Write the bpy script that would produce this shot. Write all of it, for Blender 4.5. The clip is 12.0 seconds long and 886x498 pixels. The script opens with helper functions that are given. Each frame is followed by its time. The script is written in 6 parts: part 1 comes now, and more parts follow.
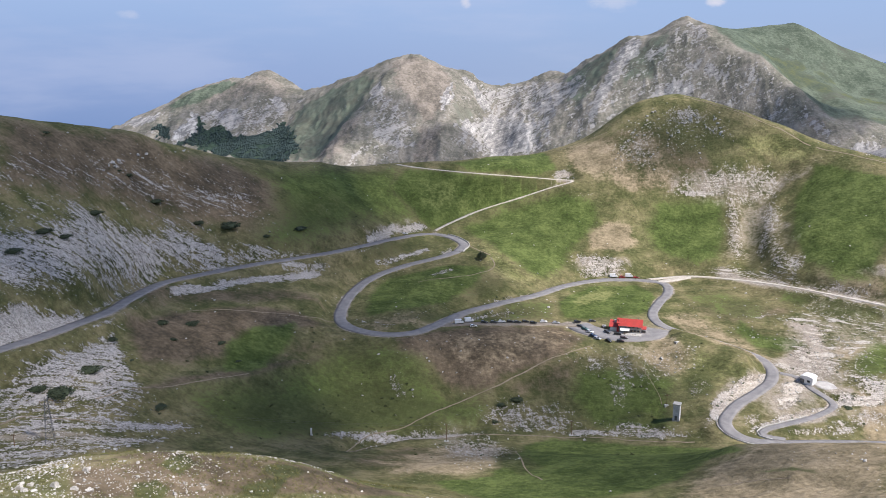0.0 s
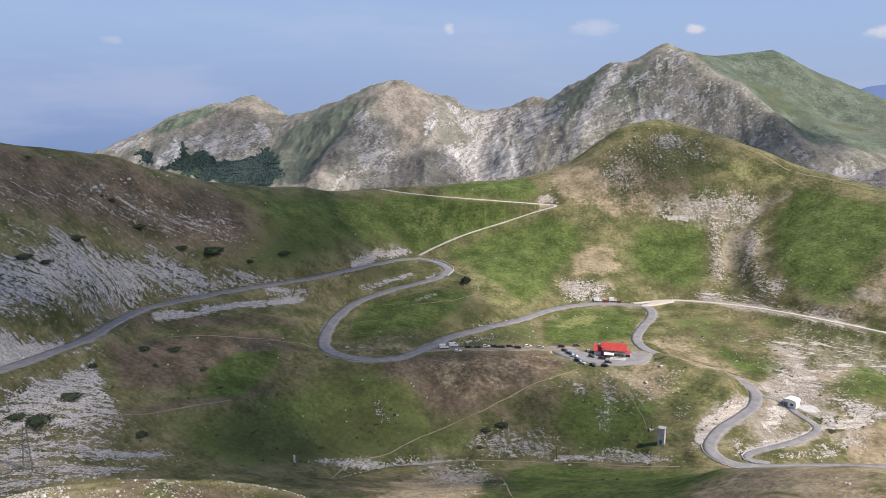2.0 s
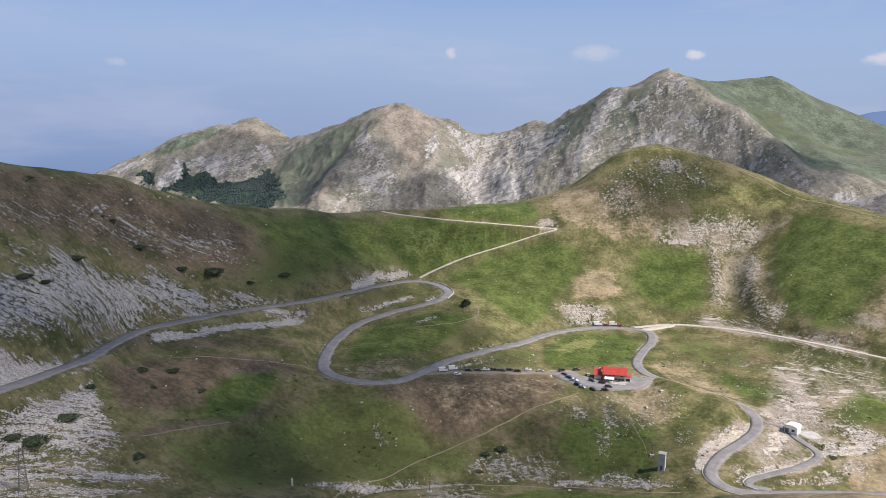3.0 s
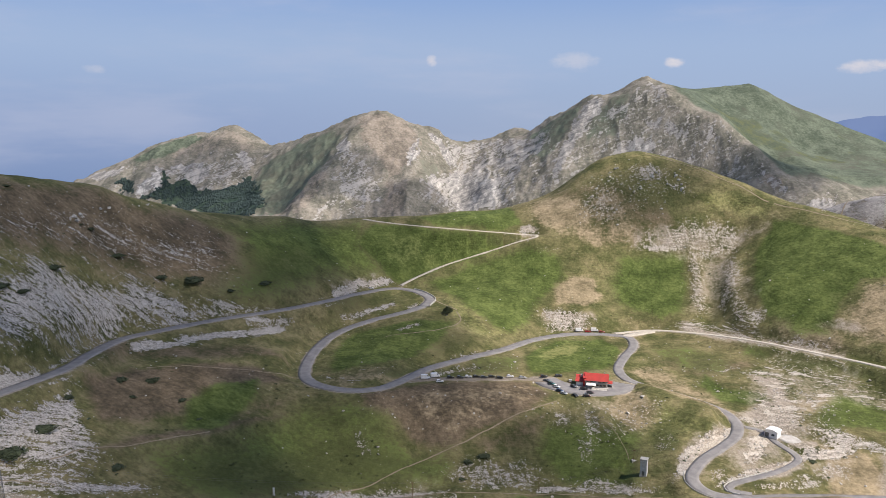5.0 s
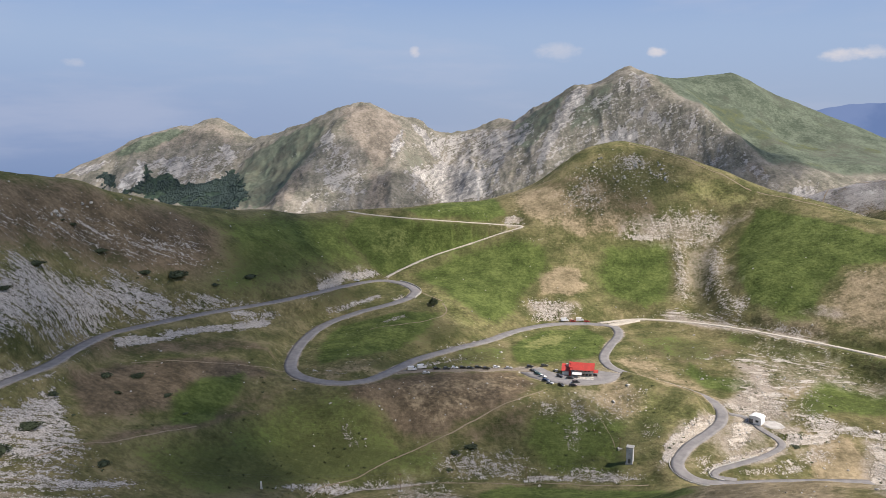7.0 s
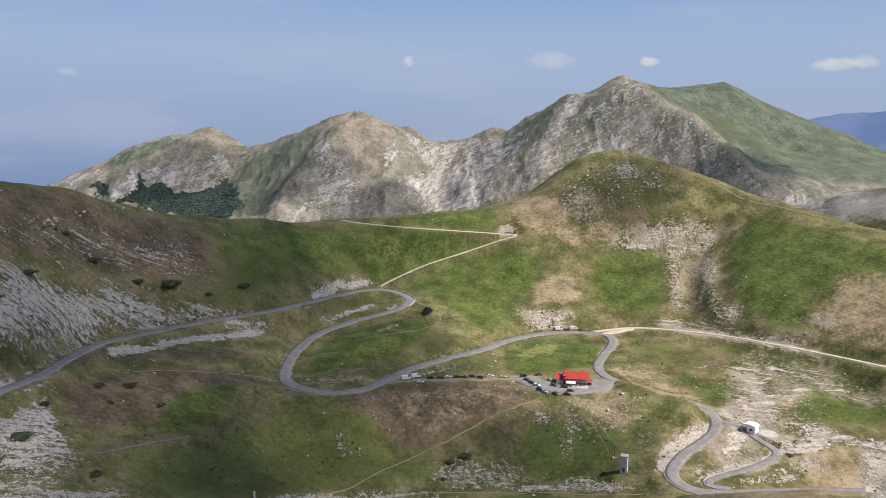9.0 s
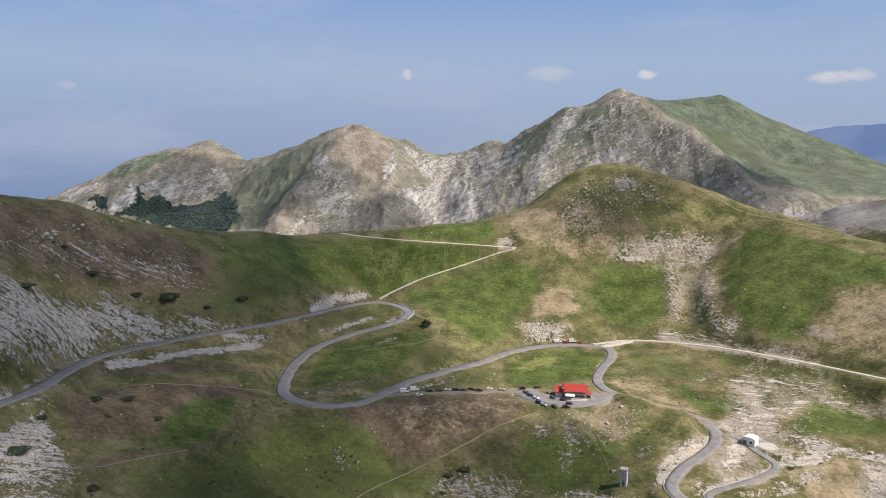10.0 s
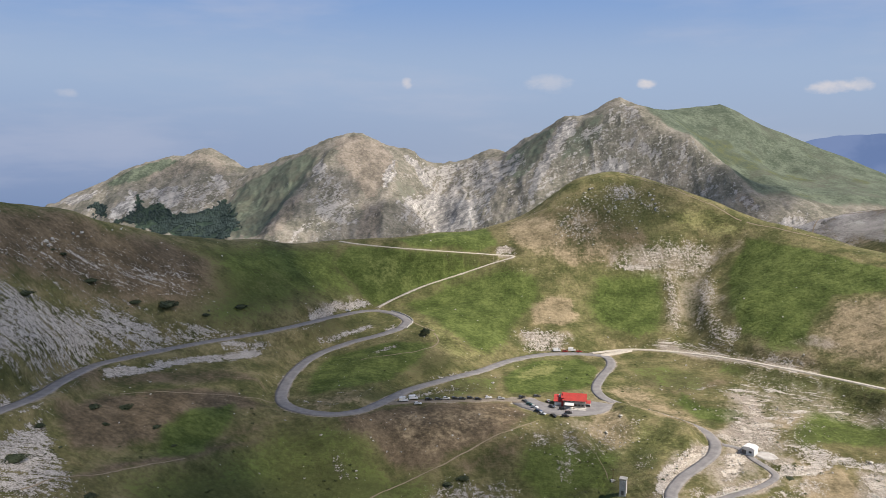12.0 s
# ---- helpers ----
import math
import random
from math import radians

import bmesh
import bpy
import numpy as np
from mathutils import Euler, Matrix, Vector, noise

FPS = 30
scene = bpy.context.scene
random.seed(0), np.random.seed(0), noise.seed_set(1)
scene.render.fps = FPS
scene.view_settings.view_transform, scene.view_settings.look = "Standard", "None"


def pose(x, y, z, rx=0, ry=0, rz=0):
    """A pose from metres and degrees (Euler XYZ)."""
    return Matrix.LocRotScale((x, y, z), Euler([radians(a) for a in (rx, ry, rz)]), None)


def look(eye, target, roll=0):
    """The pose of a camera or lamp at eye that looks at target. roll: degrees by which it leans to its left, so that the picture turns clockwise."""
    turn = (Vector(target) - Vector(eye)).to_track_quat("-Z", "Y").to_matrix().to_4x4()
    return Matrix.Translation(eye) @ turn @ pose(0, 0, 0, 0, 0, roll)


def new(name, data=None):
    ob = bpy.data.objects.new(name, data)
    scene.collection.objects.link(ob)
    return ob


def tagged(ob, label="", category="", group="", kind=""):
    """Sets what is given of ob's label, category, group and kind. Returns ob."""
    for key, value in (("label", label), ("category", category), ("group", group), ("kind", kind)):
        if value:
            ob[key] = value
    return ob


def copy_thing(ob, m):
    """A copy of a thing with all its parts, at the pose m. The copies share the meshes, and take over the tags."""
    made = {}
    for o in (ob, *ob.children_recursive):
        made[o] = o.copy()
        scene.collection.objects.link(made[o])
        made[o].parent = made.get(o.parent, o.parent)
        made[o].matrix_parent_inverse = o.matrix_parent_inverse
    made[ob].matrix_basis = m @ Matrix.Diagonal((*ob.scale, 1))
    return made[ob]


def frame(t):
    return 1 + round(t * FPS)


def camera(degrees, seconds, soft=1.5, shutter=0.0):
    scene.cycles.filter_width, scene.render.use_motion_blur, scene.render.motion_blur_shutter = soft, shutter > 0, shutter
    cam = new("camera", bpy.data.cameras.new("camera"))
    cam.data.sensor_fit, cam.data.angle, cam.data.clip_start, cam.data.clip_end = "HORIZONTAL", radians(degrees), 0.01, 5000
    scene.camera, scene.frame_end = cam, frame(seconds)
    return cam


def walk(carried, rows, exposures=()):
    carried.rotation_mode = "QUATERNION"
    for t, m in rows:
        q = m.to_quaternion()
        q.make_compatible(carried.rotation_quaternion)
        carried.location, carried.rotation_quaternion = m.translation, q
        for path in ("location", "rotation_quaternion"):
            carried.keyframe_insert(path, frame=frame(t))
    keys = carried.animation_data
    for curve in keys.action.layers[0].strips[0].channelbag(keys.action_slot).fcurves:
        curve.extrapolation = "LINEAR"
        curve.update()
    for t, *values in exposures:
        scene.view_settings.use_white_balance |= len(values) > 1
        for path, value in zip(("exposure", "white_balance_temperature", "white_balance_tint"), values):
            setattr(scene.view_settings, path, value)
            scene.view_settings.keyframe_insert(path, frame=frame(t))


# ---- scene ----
cam = camera(57.0, 12.0, soft=0.4)
EYE = (0.0, 0.0, 150.0)
# seconds, yaw, pitch and roll of a camera held by hand on the spot
ROWS = [
    (0.0, 0.0, -12.50, 0.0), (0.5, -0.09, -12.43, -0.08), (1.0, -0.54, -12.12, 0.01), (1.5, -1.05, -11.50, -0.09),
    (2.0, -1.13, -10.77, -0.10), (2.5, -1.16, -9.36, -0.52), (3.0, -1.10, -9.18, -0.48), (3.5, -1.67, -9.13, -0.63),
    (5.5, -2.55, -8.60, -0.29), (6.0, -2.61, -8.72, 0.01), (6.5, -2.83, -8.89, 0.08), (7.0, -3.46, -9.26, 0.02),
    (9.0, -3.89, -8.64, 0.00), (9.5, -3.94, -8.11, 0.04), (10.0, -3.99, -7.75, 0.07), (10.5, -4.01, -7.47, 0.0),
    (11.0, -4.07, -7.41, -0.08), (11.5, -4.04, -7.31, -0.14), (12.0, -4.04, -7.16, -0.08),
]
walk(cam, [(t, pose(*EYE, 0, 0, yaw) @ pose(0, 0, 0, pitch) @ pose(0, 0, 0, 90, roll)) for t, yaw, pitch, roll in ROWS],
     [(0.0, 0.60, 6350, 15), (2.5, 0.54, 6650, 15), (7.0, 0.49, 6950, 14), (12.0, 0.44, 7050, 13)])

# ---- sky and sun ----
SUN_TURN, SUN_HEIGHT = 117.0, 50.0  # degrees clockwise from north (the way ahead), and above the horizon
world = bpy.data.worlds.new("sky")
scene.world = world
world.use_nodes = True
wn = world.node_tree.nodes
sky = wn.new("ShaderNodeTexSky")
sky.sky_type, sky.sun_disc = "NISHITA", False
sky.sun_elevation, sky.sun_rotation = radians(SUN_HEIGHT), radians(SUN_TURN)
sky.altitude, sky.dust_density = 1900, 1.5
world.node_tree.links.new(sky.outputs[0], wn["Background"].inputs[0])
wn["Background"].inputs[1].default_value = 0.13
sun_data = bpy.data.lights.new("sun", "SUN")
sun_data.energy, sun_data.angle, sun_data.color = 4.8, radians(1.0), (1.0, 0.95, 0.87)
sun = new("sun", sun_data)
TO_SUN = Vector((math.sin(radians(SUN_TURN)) * math.cos(radians(SUN_HEIGHT)), math.cos(radians(SUN_TURN)) * math.cos(radians(SUN_HEIGHT)), math.sin(radians(SUN_HEIGHT))))
sun.matrix_world = look(TO_SUN * 3000, (0, 0, 0))


# ---- materials ----
class Nodes:
    """A short hand for node materials."""

    def __init__(self, name, rough=0.8, metal=0.0):
        self.mat = bpy.data.materials.new(name)
        self.mat.use_nodes = True
        self.tree = self.mat.node_tree
        self.bsdf = self.tree.nodes["Principled BSDF"]
        self.bsdf.inputs["Roughness"].default_value = rough
        self.bsdf.inputs["Metallic"].default_value = metal
        self.bsdf.inputs["Specular IOR Level"].default_value = 0.3

    def put(self, socket, value):
        if isinstance(value, bpy.types.NodeSocket):
            self.tree.links.new(value, socket)
        elif isinstance(value, tuple) and len(value) == 3 and len(socket.default_value) == 4:
            socket.default_value = (*value, 1)
        else:
            socket.default_value = value

    def node(self, kind, **ins):
        n = self.tree.nodes.new("ShaderNode" + kind)
        for key, value in ins.items():
            self.put(n.inputs[key.replace("_", " ")], value)
        return n

    def where(self, scale=(1, 1, 1), turn=(0, 0, 0)):
        m = self.node("Mapping", Vector=self.node("NewGeometry").outputs["Position"])
        m.inputs["Scale"].default_value, m.inputs["Rotation"].default_value = scale, turn
        return m.outputs[0]

    def noise(self, scale, detail=4.0, rough=0.55, vector=None, distort=0.0):
        n = self.node("TexNoise", Scale=scale, Detail=detail, Roughness=rough, Distortion=distort)
        self.put(n.inputs["Vector"], vector or self.where())
        return n.outputs["Fac"]

    def math(self, op, a, b=0.0, clamp=False):
        n = self.node("Math")
        n.operation, n.use_clamp = op, clamp
        self.put(n.inputs[0], a), self.put(n.inputs[1], b)
        return n.outputs[0]

    def band(self, value, low, high, a=0.0, b=1.0):
        n = self.node("MapRange", Value=value, From_Min=low, From_Max=high, To_Min=a, To_Max=b)
        n.interpolation_type = "SMOOTHSTEP"
        return n.outputs[0]

    def mix(self, fac, a, b):
        n = self.node("Mix")
        n.data_type = "RGBA"
        self.put(n.inputs[0], fac), self.put(n.inputs[6], a), self.put(n.inputs[7], b)
        return n.outputs[2]

    def layer(self, name):
        n = self.node("Attribute")
        n.attribute_name = name
        return n.outputs["Fac"]

    def bump(self, height, strength, distance):
        self.put(self.bsdf.inputs["Normal"], self.node("Bump", Height=height, Strength=strength, Distance=distance).outputs[0])

    def colour(self, value):
        self.put(self.bsdf.inputs["Base Color"], value)
        return self


def worn(name, base, dark, scale, rough=0.7, metal=0.0, bump=0.0):
    """A plain surface with two scales of wear."""
    m = Nodes(name, rough, metal)
    a, b = m.noise(scale, 5), m.noise(scale * 7, 3)
    m.colour(m.mix(m.band(m.math("ADD", a, m.math("MULTIPLY", b, 0.6)), 0.55, 1.0), base, dark))
    if bump:
        m.bump(b, bump, 0.02)
    return m.mat


def ground_material():
    m = Nodes("mountain ground", 0.95)
    m.bsdf.inputs["Specular IOR Level"].default_value = 0.1
    far = m.layer("far")
    near = m.math("SUBTRACT", 1.0, far)
    # the far peaks carry the same texture at a coarser size
    place = m.node("VectorMath", Vector=m.where())
    place.operation = "SCALE"
    m.put(place.inputs["Scale"], m.math("SUBTRACT", 1.0, m.math("MULTIPLY", far, 0.5)))
    p = place.outputs[0]

    def total(*terms):
        out = None
        for value, weight in terms:
            term = m.math("MULTIPLY", value, weight)
            out = term if out is None else m.math("ADD", out, term)
        return out

    def axes(*rows):
        """Texture space spanned by three directions of the world, each already scaled."""
        out = m.node("CombineXYZ")
        for k, row in enumerate(rows):
            d = m.node("VectorMath", Vector=m.where())
            d.operation = "DOT_PRODUCT"
            d.inputs[1].default_value = row
            m.put(out.inputs[k], d.outputs["Value"])
        return out.outputs[0]

    def dim(colour, amount):
        s = m.node("VectorMath", Vector=colour)
        s.operation = "SCALE"
        m.put(s.inputs["Scale"], amount)
        return s.outputs[0]

    def either(a, b, share):
        return m.math("ADD", m.math("MULTIPLY", a, m.math("SUBTRACT", 1.0, share)), m.math("MULTIPLY", b, share))

    big, mid, small, tiny = m.noise(0.012, 4, 0.6), m.noise(0.07, 5, 0.6, p), m.noise(0.42, 4, 0.65, p), m.noise(1.5, 3, 0.65, p)
    # sheep terraces follow the contours, runnels and scree the fall of the slope, beds of rock their dip
    tread = m.noise(1.0, 3, 0.55, m.where((0.07, 0.07, 2.2)), 0.6)
    fall_south = m.noise(1.0, 4, 0.6, axes((0.42, 0.05, 0), (-0.008, 0.06, 0), (0, 0, 0.03)), 0.5)
    fall_west = m.noise(1.0, 4, 0.6, axes((-0.19, 0.28, 0), (0.042, 0.028, 0), (0, 0, 0.0)), 0.4)
    slabs = m.noise(1.0, 3, 0.6, axes((-0.6, 0.87, 0), (0.36, 0.25, 0), (0, 0, 0.3)), 0.6)
    fall_far = m.noise(1.0, 5, 0.62, axes((0.085, 0.0, -0.05), (0, 0.012, 0), (0.012, 0, 0.02)), 0.9)
    beds = m.noise(1.0, 4, 0.6, axes((0.016, 0, 0.014), (0, 0.014, 0), (-0.075, 0.01, 0.16)), 1.0)
    west = m.layer("west")
    streak = either(either(fall_south, fall_west, west), fall_far, far)
    ledge = either(either(tread, slabs, west), beds, far)
    lush, dry, brown, rock, sunny, heath, soil, wood = (m.layer(n) for n in ("lush", "dry", "brown", "rock", "sunny", "heath", "soil", "wood"))
    fray = m.math("MULTIPLY", m.math("SUBTRACT", total((small, 0.6), (mid, 0.8)), 0.7), 1.1)
    tone = m.band(total((mid, 0.6), (small, 0.4)), 0.38, 0.62)

    def over(amount, low, high, most, below, above):
        return m.mix(m.math("MULTIPLY", m.band(m.math("ADD", amount, fray), low, high), most), below, above)

    # the far pair is paler and greyer: distance haze put into the colours
    def two(near_dark, near_light, hazed_dark, hazed_light):
        return m.mix(far, m.mix(tone, near_dark, near_light), m.mix(tone, hazed_dark, hazed_light))

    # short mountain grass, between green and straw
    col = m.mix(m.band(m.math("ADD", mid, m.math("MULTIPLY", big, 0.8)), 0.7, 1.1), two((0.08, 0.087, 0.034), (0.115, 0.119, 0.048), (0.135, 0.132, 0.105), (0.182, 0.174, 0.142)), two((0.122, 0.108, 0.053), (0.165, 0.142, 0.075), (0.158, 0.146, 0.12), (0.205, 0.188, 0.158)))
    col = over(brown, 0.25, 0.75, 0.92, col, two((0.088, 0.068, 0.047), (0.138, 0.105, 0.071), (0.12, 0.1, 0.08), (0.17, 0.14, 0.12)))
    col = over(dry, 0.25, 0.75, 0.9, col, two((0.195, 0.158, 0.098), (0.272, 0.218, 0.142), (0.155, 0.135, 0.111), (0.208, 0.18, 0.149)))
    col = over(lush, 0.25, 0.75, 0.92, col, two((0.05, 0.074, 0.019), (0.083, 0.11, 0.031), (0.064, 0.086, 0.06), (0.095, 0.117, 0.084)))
    # sunny: yellower, lighter grass, sunlight put into its colour
    col = over(sunny, 0.3, 0.85, 0.8, col, m.mix(tone, (0.14, 0.155, 0.052), (0.2, 0.2, 0.082)))
    col = over(heath, 0.3, 0.75, 0.9, col, m.mix(tone, (0.042, 0.05, 0.018), (0.07, 0.078, 0.03)))
    col = dim(col, m.math("ADD", -0.25, total((small, 1.15), (tiny, 0.18), (mid, 1.0), (tread, 0.17))))
    # bare soil and broken limestone
    col = over(soil, 0.25, 0.8, 1.0, col, m.mix(m.band(total((tiny, 0.6), (streak, 0.4)), 0.4, 0.6), (0.235, 0.2, 0.16), (0.37, 0.325, 0.275)))
    blocks = either(either(total((streak, 0.18), (ledge, 0.1), (small, 0.36), (tiny, 0.36)), total((ledge, 0.66), (small, 0.14), (tiny, 0.2)), m.band(m.layer("terraces"), 0.1, 0.6)), total((streak, 0.34), (ledge, 0.26), (small, 0.2), (tiny, 0.2)), west)
    broken = either(blocks, total((streak, 0.34), (beds, 0.30), (small, 0.36)), far)
    face = m.band(total((tiny, 0.5), (ledge, 0.3), (small, 0.2)), 0.40, 0.60)
    stone = m.mix(face, (0.19, 0.175, 0.158), (0.44, 0.413, 0.38))
    stone = m.mix(m.math("MULTIPLY", soil, 0.75), stone, m.mix(face, (0.26, 0.215, 0.16), (0.54, 0.475, 0.385)))
    crag = m.band(total((streak, 0.3), (beds, 0.4), (small, 0.30)), 0.43, 0.57)
    # far rock with its darks lifted, haze painted in as well
    stone_hazed = m.mix(crag, (0.158, 0.156, 0.156), (0.355, 0.34, 0.322))
    stone_hazed = m.mix(m.band(m.math("ADD", rock, m.math("MULTIPLY", m.math("SUBTRACT", total((streak, 0.6), (small, 0.4)), 0.5), 2.2)), 0.86, 1.1), stone_hazed, m.mix(crag, (0.31, 0.297, 0.28), (0.52, 0.505, 0.475)))
    stone = m.mix(far, stone, stone_hazed)
    level = m.math("ADD", broken, m.math("MULTIPLY", m.math("SUBTRACT", rock, 0.5), 0.33))
    cut = m.math("MULTIPLY", either(m.band(level, 0.485, 0.525), m.band(level, 0.465, 0.535), far), m.band(rock, 0.02, 0.15))
    col = m.mix(m.math("MULTIPLY", cut, m.math("SUBTRACT", 1.0, m.math("MULTIPLY", far, 0.2))), col, stone)
    col = m.mix(m.band(m.math("ADD", wood, m.math("MULTIPLY", m.math("SUBTRACT", mid, 0.5), 1.6)), 0.42, 0.58), col, m.mix(tone, (0.022, 0.04, 0.03), (0.045, 0.067, 0.047)))
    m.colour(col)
    m.bump(total((small, 0.6), (tiny, 0.12), (cut, 0.4), (tread, 0.2)), 0.8, 1.6)
    return m.mat


def asphalt_material():
    m = Nodes("weathered asphalt", 0.85)
    a, b = m.noise(0.25, 5), m.noise(3.0, 3)
    m.colour(m.mix(m.band(m.math("ADD", a, m.math("MULTIPLY", b, 0.5)), 0.5, 1.0), (0.155, 0.15, 0.15), (0.23, 0.22, 0.215)))
    m.bump(m.noise(25, 2), 0.2, 0.02)
    return m.mat


GROUND = ground_material()
ASPHALT = asphalt_material()
GRAVEL = worn("pale limestone gravel", (0.51, 0.47, 0.41), (0.37, 0.33, 0.275), 0.6, 0.95, bump=0.3)


def backdrop_material():
    """Hazy summer sky over distant lowland: plain, with a few small fair-weather clouds."""
    m = Nodes("hazy distance", 1.0)
    sep = m.node("SeparateXYZ", Vector=m.where())
    flat = m.math("POWER", m.math("ADD", m.math("POWER", sep.outputs[0], 2.0), m.math("POWER", sep.outputs[1], 2.0)), 0.5)
    rise = m.math("DIVIDE", m.math("SUBTRACT", sep.outputs[2], 150.0), flat)
    side = m.math("DIVIDE", sep.outputs[0], flat)
    low = m.mix(m.band(rise, -0.10, 0.0), (0.19, 0.30, 0.54), (0.28, 0.40, 0.66))
    low = m.mix(m.band(side, -0.5, 0.35), low, (0.37, 0.48, 0.68))
    col = m.mix(m.band(rise, -0.03, 0.10), low, (0.375, 0.53, 0.79))
    col = m.mix(m.band(rise, 0.08, 0.20), col, (0.225, 0.41, 0.79))
    veil = m.noise(1.0, 5, 0.6, m.where((0.0006, 0.0006, 0.003)))
    col = m.mix(m.band(veil, 0.45, 0.75, 0.0, 0.35), col, (0.55, 0.62, 0.80))
    puff = m.noise(1.0, 5, 0.6, m.where((0.011, 0.011, 0.02)))
    for s, r, w, h, k in CLOUDLETS:
        dx = m.math("DIVIDE", m.math("SUBTRACT", side, s), w)
        dz = m.math("DIVIDE", m.math("SUBTRACT", rise, r), h)
        q = m.math("ADD", m.math("MULTIPLY", dx, dx), m.math("MULTIPLY", dz, dz))
        inside = m.band(m.math("ADD", q, m.math("MULTIPLY", m.math("SUBTRACT", puff, 0.5), 2.6)), -0.3, 1.3, k, 0.0)
        col = m.mix(inside, col, (0.74, 0.76, 0.84))
    m.bsdf.inputs["Base Color"].default_value = (0, 0, 0, 1)
    m.bsdf.inputs["Specular IOR Level"].default_value = 0
    m.put(m.bsdf.inputs["Emission Color"], col)
    m.bsdf.inputs["Emission Strength"].default_value = 0.64
    return m.mat


# sine of the bearing, tangent of the height, half width, half height, density
CLOUDLETS = [(0.027, 0.076, 0.007, 0.007, 0.7), (0.195, 0.075, 0.028, 0.012, 0.4), (0.305, 0.073, 0.012, 0.006, 1.0), (0.486, 0.066, 0.022, 0.008, 0.85), (-0.35, 0.058, 0.012, 0.005, 0.3), (0.512, 0.067, 0.011, 0.008, 0.6)]


def cloud_material():
    """Thin white vapour, densest in the middle."""
    m = Nodes("thin cloud", 1.0)
    m.bsdf.inputs["Base Color"].default_value = (0.9, 0.9, 0.92, 1)
    sep = m.node("SeparateXYZ", Vector=m.node("TexCoord").outputs["Generated"])
    dx, dy = (m.math("MULTIPLY", m.math("SUBTRACT", sep.outputs[k], 0.5), 2.0) for k in (0, 1))
    d = m.math("ADD", m.math("MULTIPLY", dx, dx), m.math("MULTIPLY", dy, dy))
    wisp = m.math("MULTIPLY", m.math("SUBTRACT", m.noise(0.018, 4, 0.6), 0.5), 1.2)
    m.put(m.bsdf.inputs["Alpha"], m.band(m.math("ADD", d, wisp), 0.3, 0.95, 0.34, 0.0))
    return m.mat


CLOUD = cloud_material()
YARD = worn("pale grey yard", (0.46, 0.445, 0.42), (0.33, 0.315, 0.295), 0.4, 0.95, bump=0.3)
DUST = worn("dusty grey hardcore", (0.22, 0.19, 0.155), (0.15, 0.13, 0.105), 0.4, 0.95, bump=0.3)


# Roads and tracks: points of the centre line, in metres (x east, y north, z up)
ROAD_LOWER = [(223.1, 347.8, -20.0), (201.4, 346.4, -18.5), (179.5, 344.5, -17.0), (152.1, 340.8, -15.2), (138.3, 341.7, -14.0), (132.3, 349.0, -13.0), (133.6, 359.2, -12.0), (143.9, 373.0, -10.5), (158.0, 385.0, -9.0), (169.2, 396.5, -7.5), (174.5, 410.4, -6.0), (171.3, 425.5, -4.5), (157.0, 443.9, -3.0), (139.9, 457.7, -1.5), (130.2, 469.4, 0.0), (130.1, 485.7, 1.0), (139.5, 507.3, 2.0), (152.0, 531.0, 3.0), (153.2, 551.4, 3.5), (136.3, 558.8, 4.0)]
ROAD_MIDDLE = [(136.3, 558.8, 4.0), (109.8, 556.1, 4.3), (83.5, 539.7, 4.6), (61.5, 515.5, 5.0), (34.1, 492.8, 5.5), (12.3, 471.7, 6.0), (-2.9, 448.3, 6.4), (-15.4, 432.7, 6.8), (-29.2, 427.5, 7.2), (-45.1, 431.6, 7.8), (-57.2, 443.8, 8.5), (-60.4, 464.9, 9.5), (-57.4, 499.4, 11.0), (-47.0, 530.4, 13.0), (-25.9, 551.8, 16.0), (-3.6, 563.2, 19.0), (10.6, 574.3, 21.0)]
ROAD_UPPER = [(10.6, 574.3, 21.0), (15.1, 590.2, 23.0), (4.7, 609.9, 24.5), (-12.6, 615.9, 25.5), (-35.1, 591.5, 27.0), (-60.4, 553.5, 28.5), (-86.6, 520.8, 30.0), (-116.3, 488.8, 32.0), (-142.1, 453.0, 34.0), (-153.6, 429.7, 35.5), (-156.9, 397.5, 37.0), (-157.4, 367.1, 38.5), (-164.9, 332.4, 40.5), (-172.8, 302.4, 43.0), (-184.9, 276.0, 45.5)]
ROAD_LOOP = [(177.3, 405.3, -6.6), (185.2, 402.5, -8.0), (188.3, 389.2, -9.5), (192.1, 379.7, -11.0), (190.8, 373.0, -12.0), (177.3, 363.6, -12.8), (162.6, 357.5, -13.5), (150.5, 352.8, -14.2), (147.5, 347.7, -14.6), (155.9, 343.8, -15.0)]
TRACK_EAST = [(146.9, 561.2, 3.8), (178.5, 566.5, 4.5), (209.5, 546.2, 6.5), (230.6, 522.4, 8.5), (248.2, 496.4, 10.0), (265.7, 470.4, 11.0), (286.4, 437.0, 12.0)]
TRACK_PASS = [(-6.2, 625.3, 26.3), (7.2, 636.1, 31.0), (30.2, 650.8, 38.0), (62.6, 658.2, 47.0), (88.0, 660.6, 55.0), (105.0, 661.4, 60.0), (95.8, 668.0, 60.5), (54.1, 670.1, 63.5), (7.5, 676.1, 66.5), (-23.2, 682.8, 69.0), (-38.5, 694.7, 70.0)]
PARKING = [(80.0, 466.0, 0.4), (86.0, 456.0, 0.3), (96.0, 448.0, 0.1), (108.0, 445.0, 0.0), (119.0, 449.0, -0.1), (126.0, 460.0, -0.2)]
